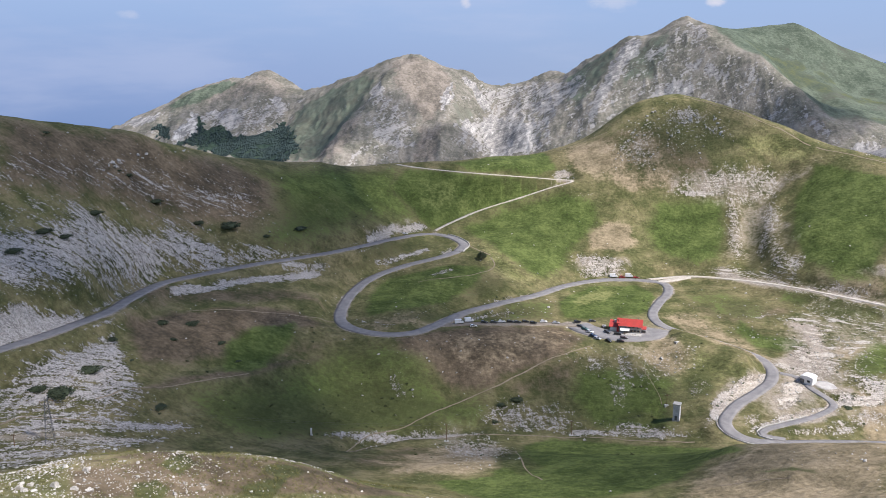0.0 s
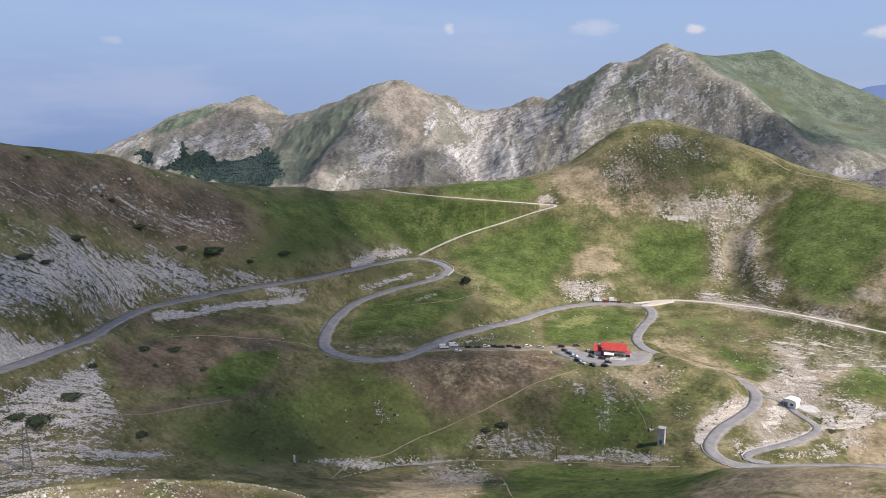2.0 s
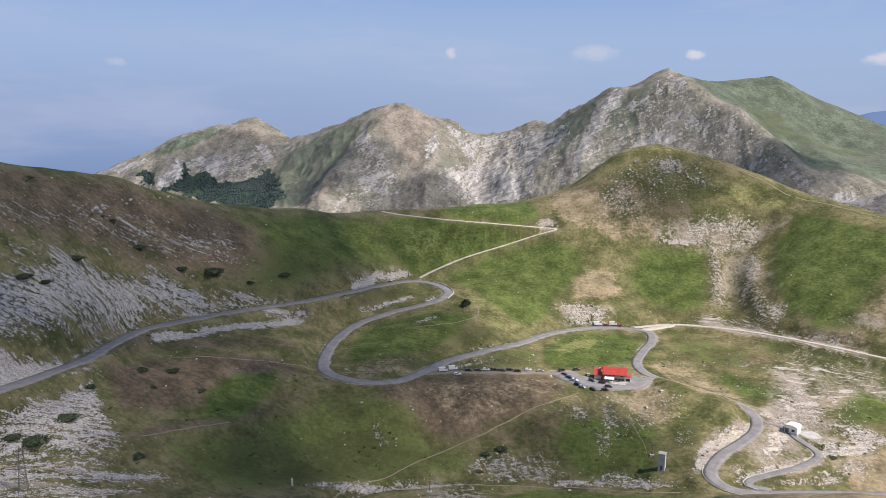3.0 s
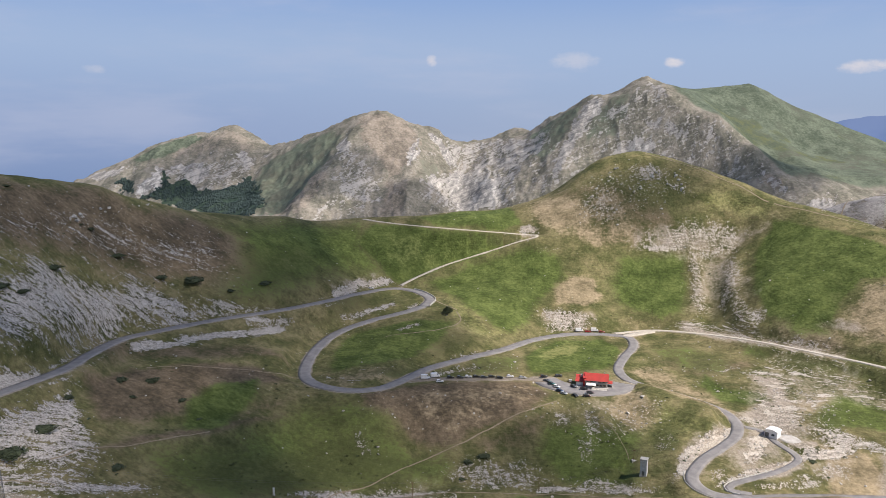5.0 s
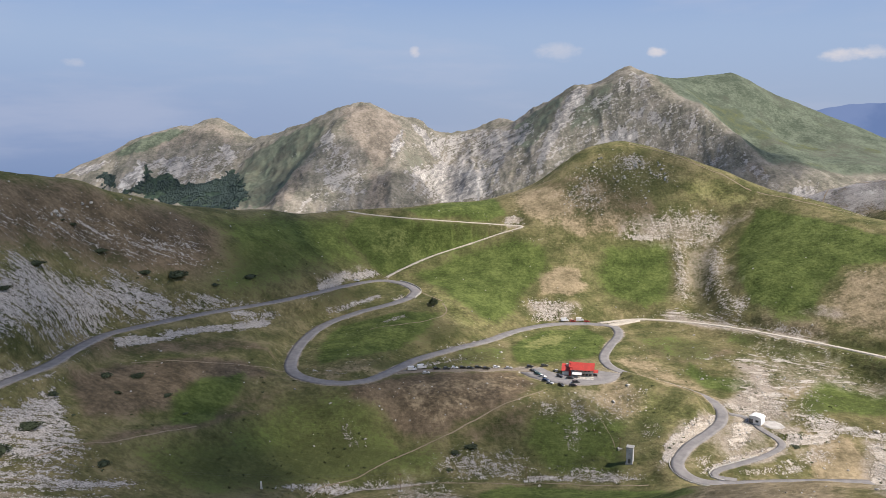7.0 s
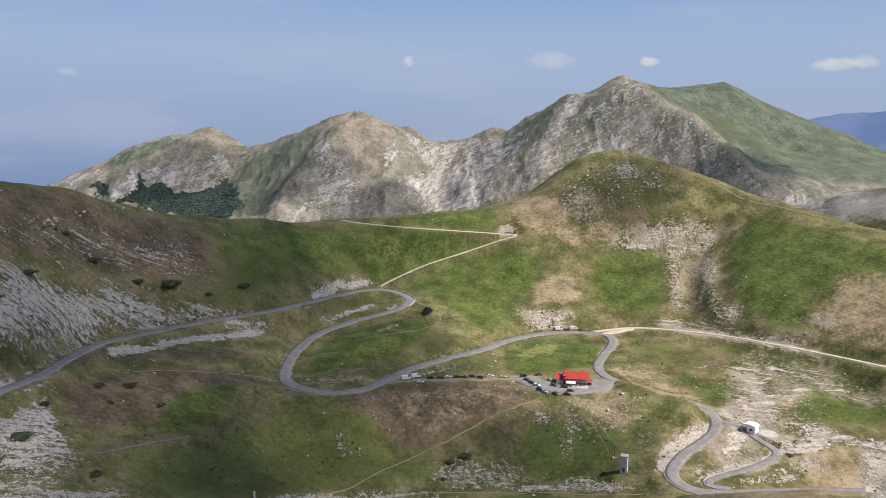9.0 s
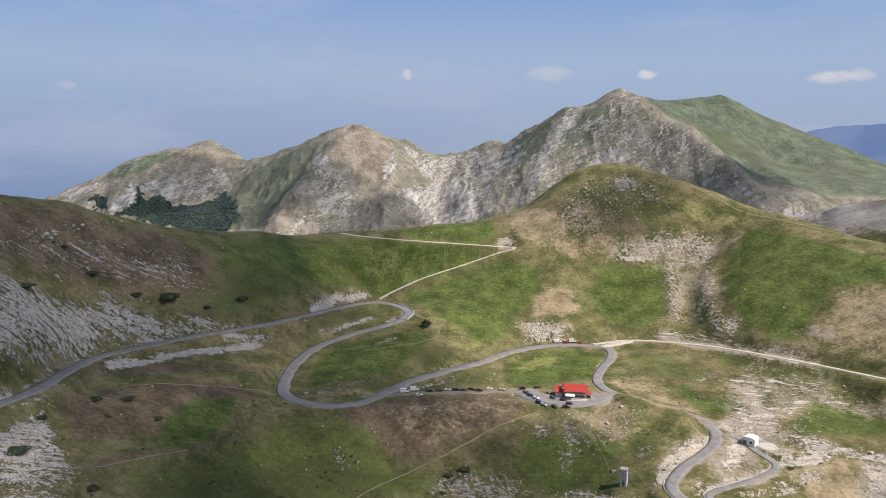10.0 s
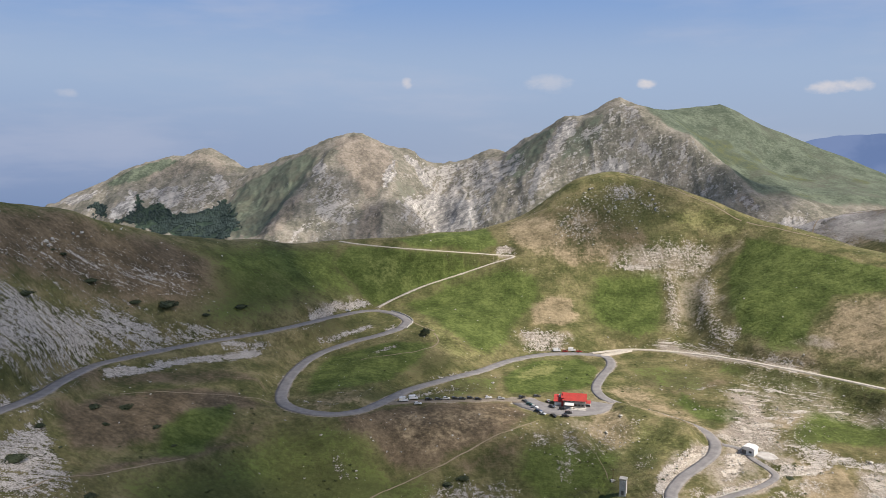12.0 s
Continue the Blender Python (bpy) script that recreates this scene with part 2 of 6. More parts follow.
LAY_BY = [(0.3, 447.8, 6.2), (18.4, 453.1, 5.2), (38.4, 456.8, 4.0), (58.8, 461.2, 2.6), (72.5, 463.6, 1.5), (82.6, 463.4, 0.5)]
HUT_YARD = [(191.0, 396.9, -8.6), (196.1, 393.8, -8.9), (200.8, 390.2, -9.3)]
APRON = [(151.1, 554.1, 3.6), (162.4, 559.2, 3.9), (177.0, 565.3, 4.4)]
# Landforms: crests, floors and faces of the land
KNOLL_CREST = [(-52, 73, 109.8), (-47, 79, 108.1), (-43, 84, 107.6), (-40, 87, 107.3), (-34, 90, 106.4), (-27, 93, 103.8), (-20, 96, 101.4), (-14, 98, 98.1), (-6, 100, 95.2), (3, 102, 91.7)]
KNOLL_FRONT = [(-43, 60, 115.0), (-35, 67, 111.2), (-27, 72, 108.5), (-17, 77, 105.5), (-5, 84, 101.0)]
KNOLL_BACK = [(-73, 110, 78.0), (-58, 119, 78.0), (-43, 125, 76.0), (-26, 129, 73.0), (-8, 132, 68.0), (11, 132, 62.0)]
NEAR_SLOPE = [(-22, 45, 119.0), (-10, 49, 118.0), (5, 55, 112.0), (22, 50, 112.0), (0, 20, 134.5), (0, 10, 140.5), (0, 3, 146.6), (28, 96, 88.0), (49, 87, 90.0), (24, 158, 52.0), (73, 154, 52.0), (-91, 119, 80.0), (93, 118, 80.0)]
NEAR_BANK = [(-56, 244, 18.7), (-17, 261, 4.8), (23, 264, 4.5), (62, 258, 9.0), (15, 305, -6.6), (61, 304, -3.8), (-37, 298, -1.8), (94, 301, -2.1)]
SPUR_CREST = [(93, 285, 3.8), (109, 282, 12.1), (124, 277, 15.4), (135, 271, 18.8), (152, 259, 24.0), (167, 243, 29.0)]
SPUR_FRONT = [(67, 241, 14.2), (90, 228, 21.1), (109, 216, 28.0), (127, 204, 34.7)]
VALLEY = [(-169, 241, 32.0), (-149, 253, 27.0), (-131, 263, 23.0), (-113, 283, 14.0), (-89, 310, 2.0), (-58, 332, -10.0), (-22, 350, -19.0), (18, 360, -23.0), (59, 364, -24.0), (90, 360, -22.0), (115, 346, -17.0)]
SLOPE_LOW = [(-165, 285, 31.0), (-140, 300, 27.0), (-118, 329, 15.0), (-88, 359, 3.0), (-47, 388, -9.0), (5, 398, -13.0), (49, 399, -13.5), (93, 398, -13.0), (119, 388, -12.0)]
SLOPE_MID = [(-153, 315, 33.0), (-129, 368, 25.0), (-103, 391, 17.0), (-73, 410, 9.0), (-95, 436, 20.0), (-74, 460, 18.0), (-122, 421, 26.0), (-19, 404, 0.0), (23, 413, 0.0), (59, 413, -3.0), (98, 424, -4.0), (137, 409, -6.5)]
TERRACE = [(95, 427, -2.5), (116, 437, -2.5), (116, 478, 0.2), (29, 458, 4.0), (59, 462, 2.6), (114, 500, 2.6), (77, 497, 3.4), (-21, 466, 11.0), (-35, 472, 11.0), (-9, 511, 14.5), (28, 517, 13.0), (46, 560, 18.0)]
CREST_WEST = [(-273, 370, 137.9), (-261, 409, 130.6), (-239, 445, 123.5), (-228, 459, 118.9), (-212, 486, 114.4), (-191, 521, 108.3), (-174, 566, 95.8), (-143, 619, 83.0), (-103, 662, 75.6), (-41, 699, 70.0)]
CREST_PASS = [(8, 715, 71.1), (58, 723, 74.3), (104, 728, 80.3), (128, 729, 89.2), (150, 730, 105.5), (172, 730, 121.3), (206, 726, 127.7), (233, 718, 122.2), (258, 704, 113.3), (282, 679, 101.3), (298, 658, 90.1), (316, 638, 86.7), (334, 615, 82.1), (371, 582, 72.1), (388, 521, 70.3)]
WEST_FACE = [(-198, 357, 76.3), (-181, 404, 72.3), (-161, 473, 59.1), (-122, 519, 50.3), (-89, 567, 49.2), (-198, 449, 95.4), (-157, 519, 76.1), (-184, 327, 58.6), (-168, 370, 52.0), (-68, 590, 45.1)]
EAST_FACE = [(49, 600, 26.1), (94, 619, 31.1), (138, 618, 31.3), (184, 629, 38.2), (156, 672, 77.7), (202, 670, 82.6), (258, 566, 41.3), (291, 545, 45.2), (130, 576, 12.3), (188, 578, 13.8), (248, 521, 19.6), (272, 490, 20.1)]
GULLY = [(270, 646, 66.2), (247, 627, 45.2), (229, 591, 23.7), (219, 561, 10.5)]
EAST_FLOOR = [(169, 504, 1.5), (191, 484, 0.0), (207, 447, -2.0), (213, 418, -5.0), (251, 444, -1.0), (225, 393, -8.0), (200, 365, -14.0), (245, 383, -10.0), (272, 430, -3.0)]
BEHIND_PASS = [(-390, 507, 60.0), (-331, 594, 40.0), (-276, 665, 20.0), (-210, 772, 10.0), (-110, 843, 0.0), (10, 870, 0.0), (133, 870, 10.0), (255, 863, 30.0), (352, 806, 10.0), (426, 736, 10.0), (483, 638, 10.0)]
FAR_VALLEY = [(-683, 888, -150.0), (-544, 979, -150.0), (-429, 1035, -130.0), (-294, 1081, -100.0), (-145, 1111, -80.0), (13, 1120, -80.0), (170, 1107, -80.0), (317, 1074, -70.0), (448, 1026, -40.0), (676, 893, -40.0)]
EAST_SHOULDER = [(439, 910, 49.0), (456, 890, 59.2), (474, 863, 70.8), (494, 829, 82.0), (520, 783, 91.6), (547, 714, 100.1)]
FAR_FOOT = [(-297, 1255, -70.0), (-167, 1279, -45.0), (-31, 1290, -40.0), (106, 1286, -50.0), (239, 1268, -30.0), (365, 1237, -10.0), (443, 1211, 0.0)]
SKYLINE_WEST = [(-802, 1777, -19.0), (-718, 1792, 24.9), (-700, 1794, 28.4), (-668, 1796, 47.8), (-642, 1798, 56.2), (-614, 1802, 69.3), (-596, 1806, 77.7), (-566, 1813, 96.8), (-543, 1820, 106.4), (-519, 1827, 114.7), (-496, 1834, 119.5), (-478, 1839, 126.7), (-460, 1841, 129.1), (-439, 1841, 129.1), (-422, 1840, 135.3), (-409, 1840, 142.6), (-399, 1839, 146.2), (-384, 1838, 146.2), (-371, 1835, 141.4), (-355, 1829, 134.1), (-337, 1816, 124.6), (-316, 1796, 112.9), (-294, 1775, 101.5), (-277, 1758, 106.7), (-251, 1731, 114.3), (-231, 1710, 115.8), (-215, 1696, 126.3), (-198, 1681, 129.8), (-175, 1663, 134.5)]
SKYLINE_MIDDLE = [(-154, 1647, 145.5), (-134, 1631, 153.1), (-113, 1615, 163.7), (-90, 1605, 168.9), (-74, 1602, 173.1), (-60, 1600, 176.2), (-47, 1599, 176.2), (-34, 1599, 169.9), (-17, 1599, 161.5), (6, 1600, 153.0), (25, 1600, 148.8), (41, 1599, 147.8), (58, 1598, 139.3), (69, 1604, 127.6), (81, 1621, 121.9), (97, 1637, 118.4), (116, 1648, 116.0), (130, 1655, 120.3), (143, 1655, 118.0), (163, 1652, 125.8), (183, 1648, 133.5), (198, 1643, 140.1), (214, 1633, 145.6), (225, 1616, 142.4), (236, 1592, 139.3), (246, 1575, 147.8), (258, 1558, 161.2), (271, 1541, 169.2), (284, 1520, 175.9)]
SKYLINE_EAST = [(302, 1493, 187.1), (314, 1483, 197.5), (327, 1476, 204.0), (339, 1471, 206.7), (350, 1466, 202.7), (363, 1460, 208.2), (377, 1453, 215.4), (392, 1447, 226.4), (405, 1443, 233.6), (416, 1441, 236.3), (428, 1444, 232.7), (446, 1449, 224.6), (466, 1460, 220.5), (500, 1492, 219.1), (533, 1520, 219.4), (568, 1542, 223.4), (599, 1556, 227.1), (628, 1564, 229.5), (650, 1567, 232.7), (664, 1567, 227.7), (686, 1563, 217.3), (710, 1555, 201.9), (738, 1545, 187.4), (770, 1533, 174.1), (804, 1519, 157.9), (868, 1496, 131.1), (941, 1475, 97.9), (1062, 1453, 58.5), (1188, 1418, 26.8)]
SPURS = [(-96, 1492, 101.3), (-134, 1404, 47.3), (-171, 1329, 2.5), (16, 1500, 91.0), (30, 1400, 38.0), (292, 1410, 141.5), (252, 1336, 79.4), (464, 1363, 188.4), (491, 1295, 152.5), (522, 1223, 101.9), (537, 1173, 60.2), (216, 1464, 92.4), (170, 1410, 56.4), (102, 1557, 67.8), (96, 1457, 18.4)]
FAR_FLANKS = [(649, 1463, 150.9), (684, 1402, 104.2), (581, 1296, 90.3), (680, 1281, 82.3), (714, 1204, 78.2), (-513, 1642, 24.2), (-410, 1639, 24.4), (-321, 1649, 40.5), (-236, 1532, 32.6), (-454, 1731, 70.2), (-610, 1694, 23.7)]
BEHIND_FAR = [(-1479, 1761, -250.0), (-1166, 2097, -250.0), (-812, 2365, -200.0), (-454, 2255, -100.0), (-80, 2299, -100.0), (348, 2273, -100.0), (674, 2199, -50.0), (1087, 2140, -50.0), (1552, 1960, 0.0), (-826, 1486, -250.0), (-965, 1149, -220.0)]
OUTER_LAND = [(-4500, 2500, -350.0), (-2500, 4500, -350.0), (0, 4900, -350.0), (2500, 4500, -300.0), (4500, 2500, -250.0), (4900, 0, -100.0), (-4900, 0, -200.0), (0, -4900, 0.0), (-1200, 200, -60.0), (1200, 300, 120.0), (-700, -100, 60.0), (700, 0, 110.0), (0, -60, 172.0), (-150, -80, 178.0), (150, -80, 178.0), (0, -400, 300.0), (500, -500, 240.0), (-500, -500, 230.0), (0, -1500, 120.0), (1500, -1500, 0.0), (-1500, -1500, 0.0)]
ROAD_BERM = [(167, 414, 0.2), (153, 433, 1.7), (136, 446, 3.2)]
LANDFORMS = [KNOLL_CREST, KNOLL_FRONT, KNOLL_BACK, NEAR_SLOPE, NEAR_BANK, SPUR_CREST, SPUR_FRONT, VALLEY, SLOPE_LOW, SLOPE_MID, TERRACE, CREST_WEST, CREST_PASS, WEST_FACE, EAST_FACE, GULLY, EAST_FLOOR, BEHIND_PASS, FAR_VALLEY, EAST_SHOULDER, FAR_FOOT, SKYLINE_WEST, SKYLINE_MIDDLE, SKYLINE_EAST, SPURS, FAR_FLANKS, BEHIND_FAR, OUTER_LAND, ROAD_BERM]
ROADS = [ROAD_LOWER, ROAD_MIDDLE, ROAD_UPPER, ROAD_LOOP, TRACK_EAST, TRACK_PASS, PARKING, LAY_BY, HUT_YARD, APRON]
# Ribs (plus) and gullies (minus) of the far faces: height, half width and line in plan
RIBS = []
RIBS += [
    ((24, 85), [(416, 1433), (432, 1347), (468, 1294), (501, 1257), (518, 1210), (531, 1174), (559, 1134)]),
    ((13.2, 60), [(-52, 1589), (-95, 1525), (-126, 1463), (-146, 1444), (-174, 1378), (-189, 1322)]),
    ((11, 55), [(23, 1588), (13, 1506), (-1, 1410), (-8, 1341)]),
    ((8.8, 50), [(56, 1590), (78, 1549), (90, 1507)]),
    ((11, 45), [(337, 1464), (302, 1429), (274, 1387), (250, 1342), (232, 1321)]),
    ((8.8, 50), [(213, 1622), (178, 1560), (147, 1470), (132, 1363)]),
    ((9.9, 55), [(-387, 1823), (-404, 1737), (-412, 1650)]),
    ((7.7, 45), [(-153, 1635), (-196, 1561), (-246, 1515), (-266, 1406)]),
]
RIBS += [
    ((7.7, 40), [(281, 1515), (244, 1467), (209, 1397), (176, 1339)]),
    ((7.7, 40), [(-536, 1796), (-527, 1721), (-523, 1632)]),
    ((-9.9, 45), [(112, 1640), (102, 1561), (86, 1383)]),
    ((-8.8, 40), [(-84, 1476), (-60, 1426), (-64, 1351)]),
    ((-7.7, 40), [(311, 1428), (282, 1382), (258, 1326)]),
    ((-7.7, 35), [(172, 1574), (159, 1474), (154, 1365)]),
    ((-7.7, 45), [(-289, 1745), (-310, 1685), (-319, 1519)]),
    ((-6.6, 40), [(-168, 1498), (-199, 1454), (-216, 1362)]),
    ((-5.5, 35), [(-24, 1469), (-37, 1412), (-40, 1342)]),
    ((9.9, 70), [(645, 1555), (658, 1464), (611, 1249), (593, 1141)]),
    ((-8.8, 60), [(549, 1500), (566, 1358), (560, 1194), (575, 1135)]),
]
BANKS = []
BANKS += [
    ((-2.2, 14), [(263, 648), (242, 635), (234, 614), (226, 590), (216, 569)]),
    ((1.8, 9), [(225, 638), (224, 619), (216, 588), (208, 569)]),
    ((2.2, 10), [(272, 626), (255, 620), (238, 581), (233, 544), (233, 529)]),
    ((-1.5, 9), [(275, 649), (271, 644), (256, 635)]),
    ((-2.5, 9), [(16, 373), (-1, 366), (-22, 357), (-43, 329)]),
    ((-2, 8), [(108, 395), (108, 382), (100, 368)]),
    ((2.5, 9), [(103, 419), (107, 398), (109, 388)]),
    ((2, 12), [(-127, 311), (-112, 336), (-94, 363), (-74, 387)]),
]
# Ground cover: patches as centre x, y and two half axes in plan, and density
ROCK_EAST = [(113, 576, 25, -4, -3, -11, 0.6), (223, 613, 7, -1, -10, -44, 0.5), (244, 600, 4, -7, -24, -49, 0.5), (238, 542, 8, -11, -6, -17, 0.5), (228, 648, 50, -4, -3, -10, 0.5), (205, 642, 23, -2, -0, -2, 0.8), (158, 680, 26, -14, -6, -15, 0.4), (41, 380, 29, -2, -2, -13, 0.5), (-25, 355, 29, 13, 0, -6, 0.6), (145, 379, 16, 17, 0, -6, 0.8), (174, 383, 11, 13, 2, -5, 0.8), (176, 366, 15, 6, -1, -4, 0.7)]
ROCK_EAST += [(204, 419, 10, -21, -11, -16, 0.6), (237, 471, 18, -34, -15, -24, 0.4)]
ROCK_MORE = [(218, 389, 11, -10, -5, -8, 0.6), (203, 697, 29, -3, -3, -12, 0.5), (98, 412, 6, 4, 2, -14, 0.5), (14, 339, 20, -10, -2, -37, 0.5), (188, 357, 13, 2, -3, -8, 0.5), (217, 455, 11, -30, -13, -20, 0.4), (201, 484, 14, -15, -7, -15, 0.3), (97, 367, 20, -7, -1, -6, 0.5), (-24, 391, 3, 2, 6, -10, 0.4), (247, 651, 33, -10, -4, -8, 0.5), (250, 501, 20, -27, -4, -7, 0.5)]
ROCK_MORE += [(206, 367, 14, 2, -5, -10, 0.5), (129, 255, 17, -9, -7, -14, 0.2)]
HEATH = [(-29.6, 83.8, 1.7, 1.2, 0.7, -2.2, 0.8), (-29.8, 76.4, 1.9, 0.8, 0.6, -1.6, 0.8), (-19.1, 89.3, 3, 2.2, 0.5, -2.7, 0.8), (97, 376, 18, -5, -2, -7, 0.7), (-8, 458, 23, 12, 0, -8, 0.6), (231, 597, 5, -3, -12, -43, 0.5), (291, 530, 7, -6, -10, -22, 0.4), (133, 396, 9, -2, -4, -13, 0.8), (-55, 539, 22, 31, 2, -2, 0.5), (227, 410, 11, 1, -4, -8, 0.5), (272, 676, 15, -3, -2, -7, 0.4)]
FAR_SHOULDER = [(480, 803, 23, -30, -7, -15, 0.9), (503, 763, 17, -26, -7, -14, 0.9), (531, 1161, 14, -39, -9, -4, 0.6), (227, 1474, 26, -30, -2, -65, 0.6), (104, 1597, 49, 28, -1, -20, 0.6), (374, 1322, 43, -21, -3, -14, 0.8)]
EARTH = [(101, 675, 10, -3, -0, -3, 0.9), (88, 665, 15, 3, 1, -0, 0.5), (174, 383, 41, 13, -11, -36, 0.5), (207, 432, 18, -29, -22, -37, 0.5), (232, 645, 55, -6, -4, -13, 0.6), (234, 608, 24, -14, -17, -53, 0.5), (113, 573, 33, 1, -2, -11, 0.6), (210, 376, 20, 2, -12, -26, 0.4), (14, 339, 23, -12, -2, -44, 0.5), (157, 676, 30, -9, -3, -19, 0.3), (244, 472, 20, -29, -14, -23, 0.4)]
EARTH += [(102, 429, 26, 3, -2, -11, 0.4), (-136, 266, 31, 21, 2, -4, 0.6), (-40, 602, 20, 28, 2, -8, 0.5), (143, 383, 15, 15, 1, -10, 0.6), (276, 499, 15, -17, -4, -7, 0.5)]
ROCK_REFUGE = [(-1, 362, 25, 7, 0, -4, 0.7), (73, 368, 28, -5, -1, -4, 0.6), (101, 361, 19, -9, -1, -5, 0.6), (173, 686, 43, -24, -9, -23, 0.3), (84, 418, 19, -2, -3, -11, 0.4), (93, 398, 9, -0, -3, -14, 0.4), (121, 418, 10, -2, -6, -22, 0.3), (92, 369, 18, -5, -1, -7, 0.5), (69, 438, 11, 1, -1, -9, 0.3), (131, 391, 7, -2, -4, -13, 0.4), (-38, 350, 17, 9, 1, -5, 0.5), (26, 470, 28, 20, 0, -5, 0.5)]
ROCK_REFUGE += [(225, 431, 13, -16, -24, -38, 0.4)]
ROCK_CUTS = [(145, 380, 20, 22, 1, -7, 1.0), (164, 398, 13, 14, 0, -3, 0.8), (176, 387, 15, 19, 3, -6, 0.8), (177, 365, 20, 9, -2, -5, 0.9), (146, 360, 7, 3, -2, -5, 0.5), (173, 353, 17, 3, -1, -3, 0.5), (202, 382, 9, -8, -4, -6, 0.6), (189, 411, 12, -10, -4, -7, 0.7)]
EARTH_CUTS = [(149, 383, 23, 26, 1, -9, 0.9), (180, 390, 27, 23, -2, -22, 0.7), (177, 365, 20, 9, -2, -8, 0.9), (199, 407, 17, -13, -10, -18, 0.7)]
# Zones of ground cover: kind, density, softness of the edge in metres, outline in plan
COVER = []
COVER += [
    ("brown", 0.95, 22.4, [(-236, 440), (-219, 467), (-203, 506), (-177, 532), (-151, 570), (-125, 575), (-113, 548), (-125, 515), (-142, 500), (-162, 477), (-184, 450), (-197, 412), (-210, 385)]),
    ("brown", 0.85, 8, [(-150, 367), (-140, 402), (-111, 426), (-83, 440), (-60, 436), (-83, 418), (-102, 399), (-104, 373), (-118, 355), (-133, 340), (-144, 353)]),
    ("brown", 0.8, 6.4, [(-126, 313), (-120, 337), (-98, 369), (-80, 389), (-63, 405), (-65, 398), (-85, 372), (-101, 352), (-117, 329)]),
    ("brown", 0.6, 9.6, [(-94, 376), (-78, 408), (-56, 422), (-66, 404), (-82, 381)]),
]
COVER += [
    ("brown", 1, 11.2, [(-28, 422), (-1, 439), (31, 452), (71, 458), (80, 439), (66, 421), (49, 410), (34, 404), (19, 396), (1, 399), (-7, 408), (-25, 412)]),
    ("brown", 0.6, 9.6, [(19, 396), (49, 409), (76, 425), (82, 417), (63, 397), (42, 393)]),
    ("brown", 0.5, 8, [(-41, 303), (-21, 343), (-1, 350), (-5, 315), (-18, 288), (-31, 287)]),
    ("brown", 0.5, 9.6, [(126, 715), (179, 697), (230, 656), (219, 649), (164, 643), (138, 650)]),
    ("brown", 0.6, 9.6, [(-163, 418), (-124, 452), (-95, 468), (-64, 460), (-110, 433), (-142, 409), (-150, 377)]),
]
COVER += [
    ("lush", 0.75, 25.6, [(-140, 573), (-100, 649), (-44, 684), (-29, 658), (-21, 631), (-52, 599), (-69, 566), (-85, 538), (-110, 511), (-120, 510), (-108, 545), (-122, 580)]),
    ("lush", 1, 9.6, [(-32, 677), (30, 669), (95, 663), (66, 654), (30, 647), (0, 629), (-19, 630), (-42, 653)]),
    ("lush", 1, 8, [(7, 688), (47, 715), (88, 730), (95, 680), (68, 675), (31, 680)]),
    ("lush", 0.95, 12.8, [(13, 628), (52, 649), (98, 653), (123, 637), (120, 621), (102, 599), (87, 569), (70, 545), (57, 548), (39, 579), (20, 618)]),
]
COVER += [
    ("lush", 0.95, 12.8, [(158, 615), (172, 640), (220, 635), (217, 612), (202, 580), (183, 576), (158, 594)]),
    ("lush", 1, 8, [(266, 613), (292, 638), (322, 591), (352, 538), (339, 515), (306, 532), (285, 518), (272, 502), (247, 529), (247, 567)]),
    ("lush", 0.8, 12, [(263, 561), (291, 543), (267, 494), (250, 509), (245, 532)]),
    ("dry", 0.7, 10, [(307, 526), (336, 510), (298, 442), (275, 486), (283, 510)]),
    ("lush", 0.95, 8, [(-35, 531), (6, 548), (30, 546), (24, 517), (5, 487), (-14, 467), (-44, 455), (-48, 470), (-42, 516)]),
]
COVER += [
    ("lush", 1, 6.4, [(-104, 361), (-106, 381), (-102, 398), (-93, 412), (-80, 425), (-80, 407), (-85, 382), (-93, 368)]),
    ("lush", 0.6, 14.4, [(-111, 331), (-95, 358), (-79, 380), (-58, 416), (-31, 421), (-7, 408), (4, 397), (22, 396), (27, 387), (21, 374), (-6, 367), (-35, 353), (-58, 334), (-72, 316), (-89, 312), (-102, 317)]),
    ("lush", 1, 6.4, [(74, 505), (99, 542), (135, 547), (142, 527), (130, 493), (109, 481), (88, 476), (74, 479)]),
    ("lush", 1, 6.4, [(-5, 277), (18, 283), (38, 350), (53, 363), (84, 356), (118, 337), (108, 273), (96, 275), (80, 256), (51, 243), (14, 248)]),
]
COVER += [
    ("lush", 0.9, 8, [(182, 480), (188, 458), (206, 446), (206, 438), (188, 432), (178, 441), (174, 467)]),
    ("lush", 0.5, 9.6, [(157, 526), (189, 532), (210, 498), (194, 474), (167, 486)]),
    ("lush", 0.7, 9.6, [(223, 523), (236, 501), (225, 492), (219, 511)]),
    ("lush", 0.6, 9.6, [(212, 417), (236, 412), (224, 388), (210, 400)]),
    ("lush", 0.5, 8, [(139, 428), (154, 408), (161, 402), (150, 405), (136, 419)]),
    ("lush", 0.5, 6.4, [(34, 502), (74, 501), (67, 473), (38, 464)]),
    ("lush", 0.7, 9.6, [(95, 410), (124, 408), (109, 362), (76, 373), (71, 394)]),
]
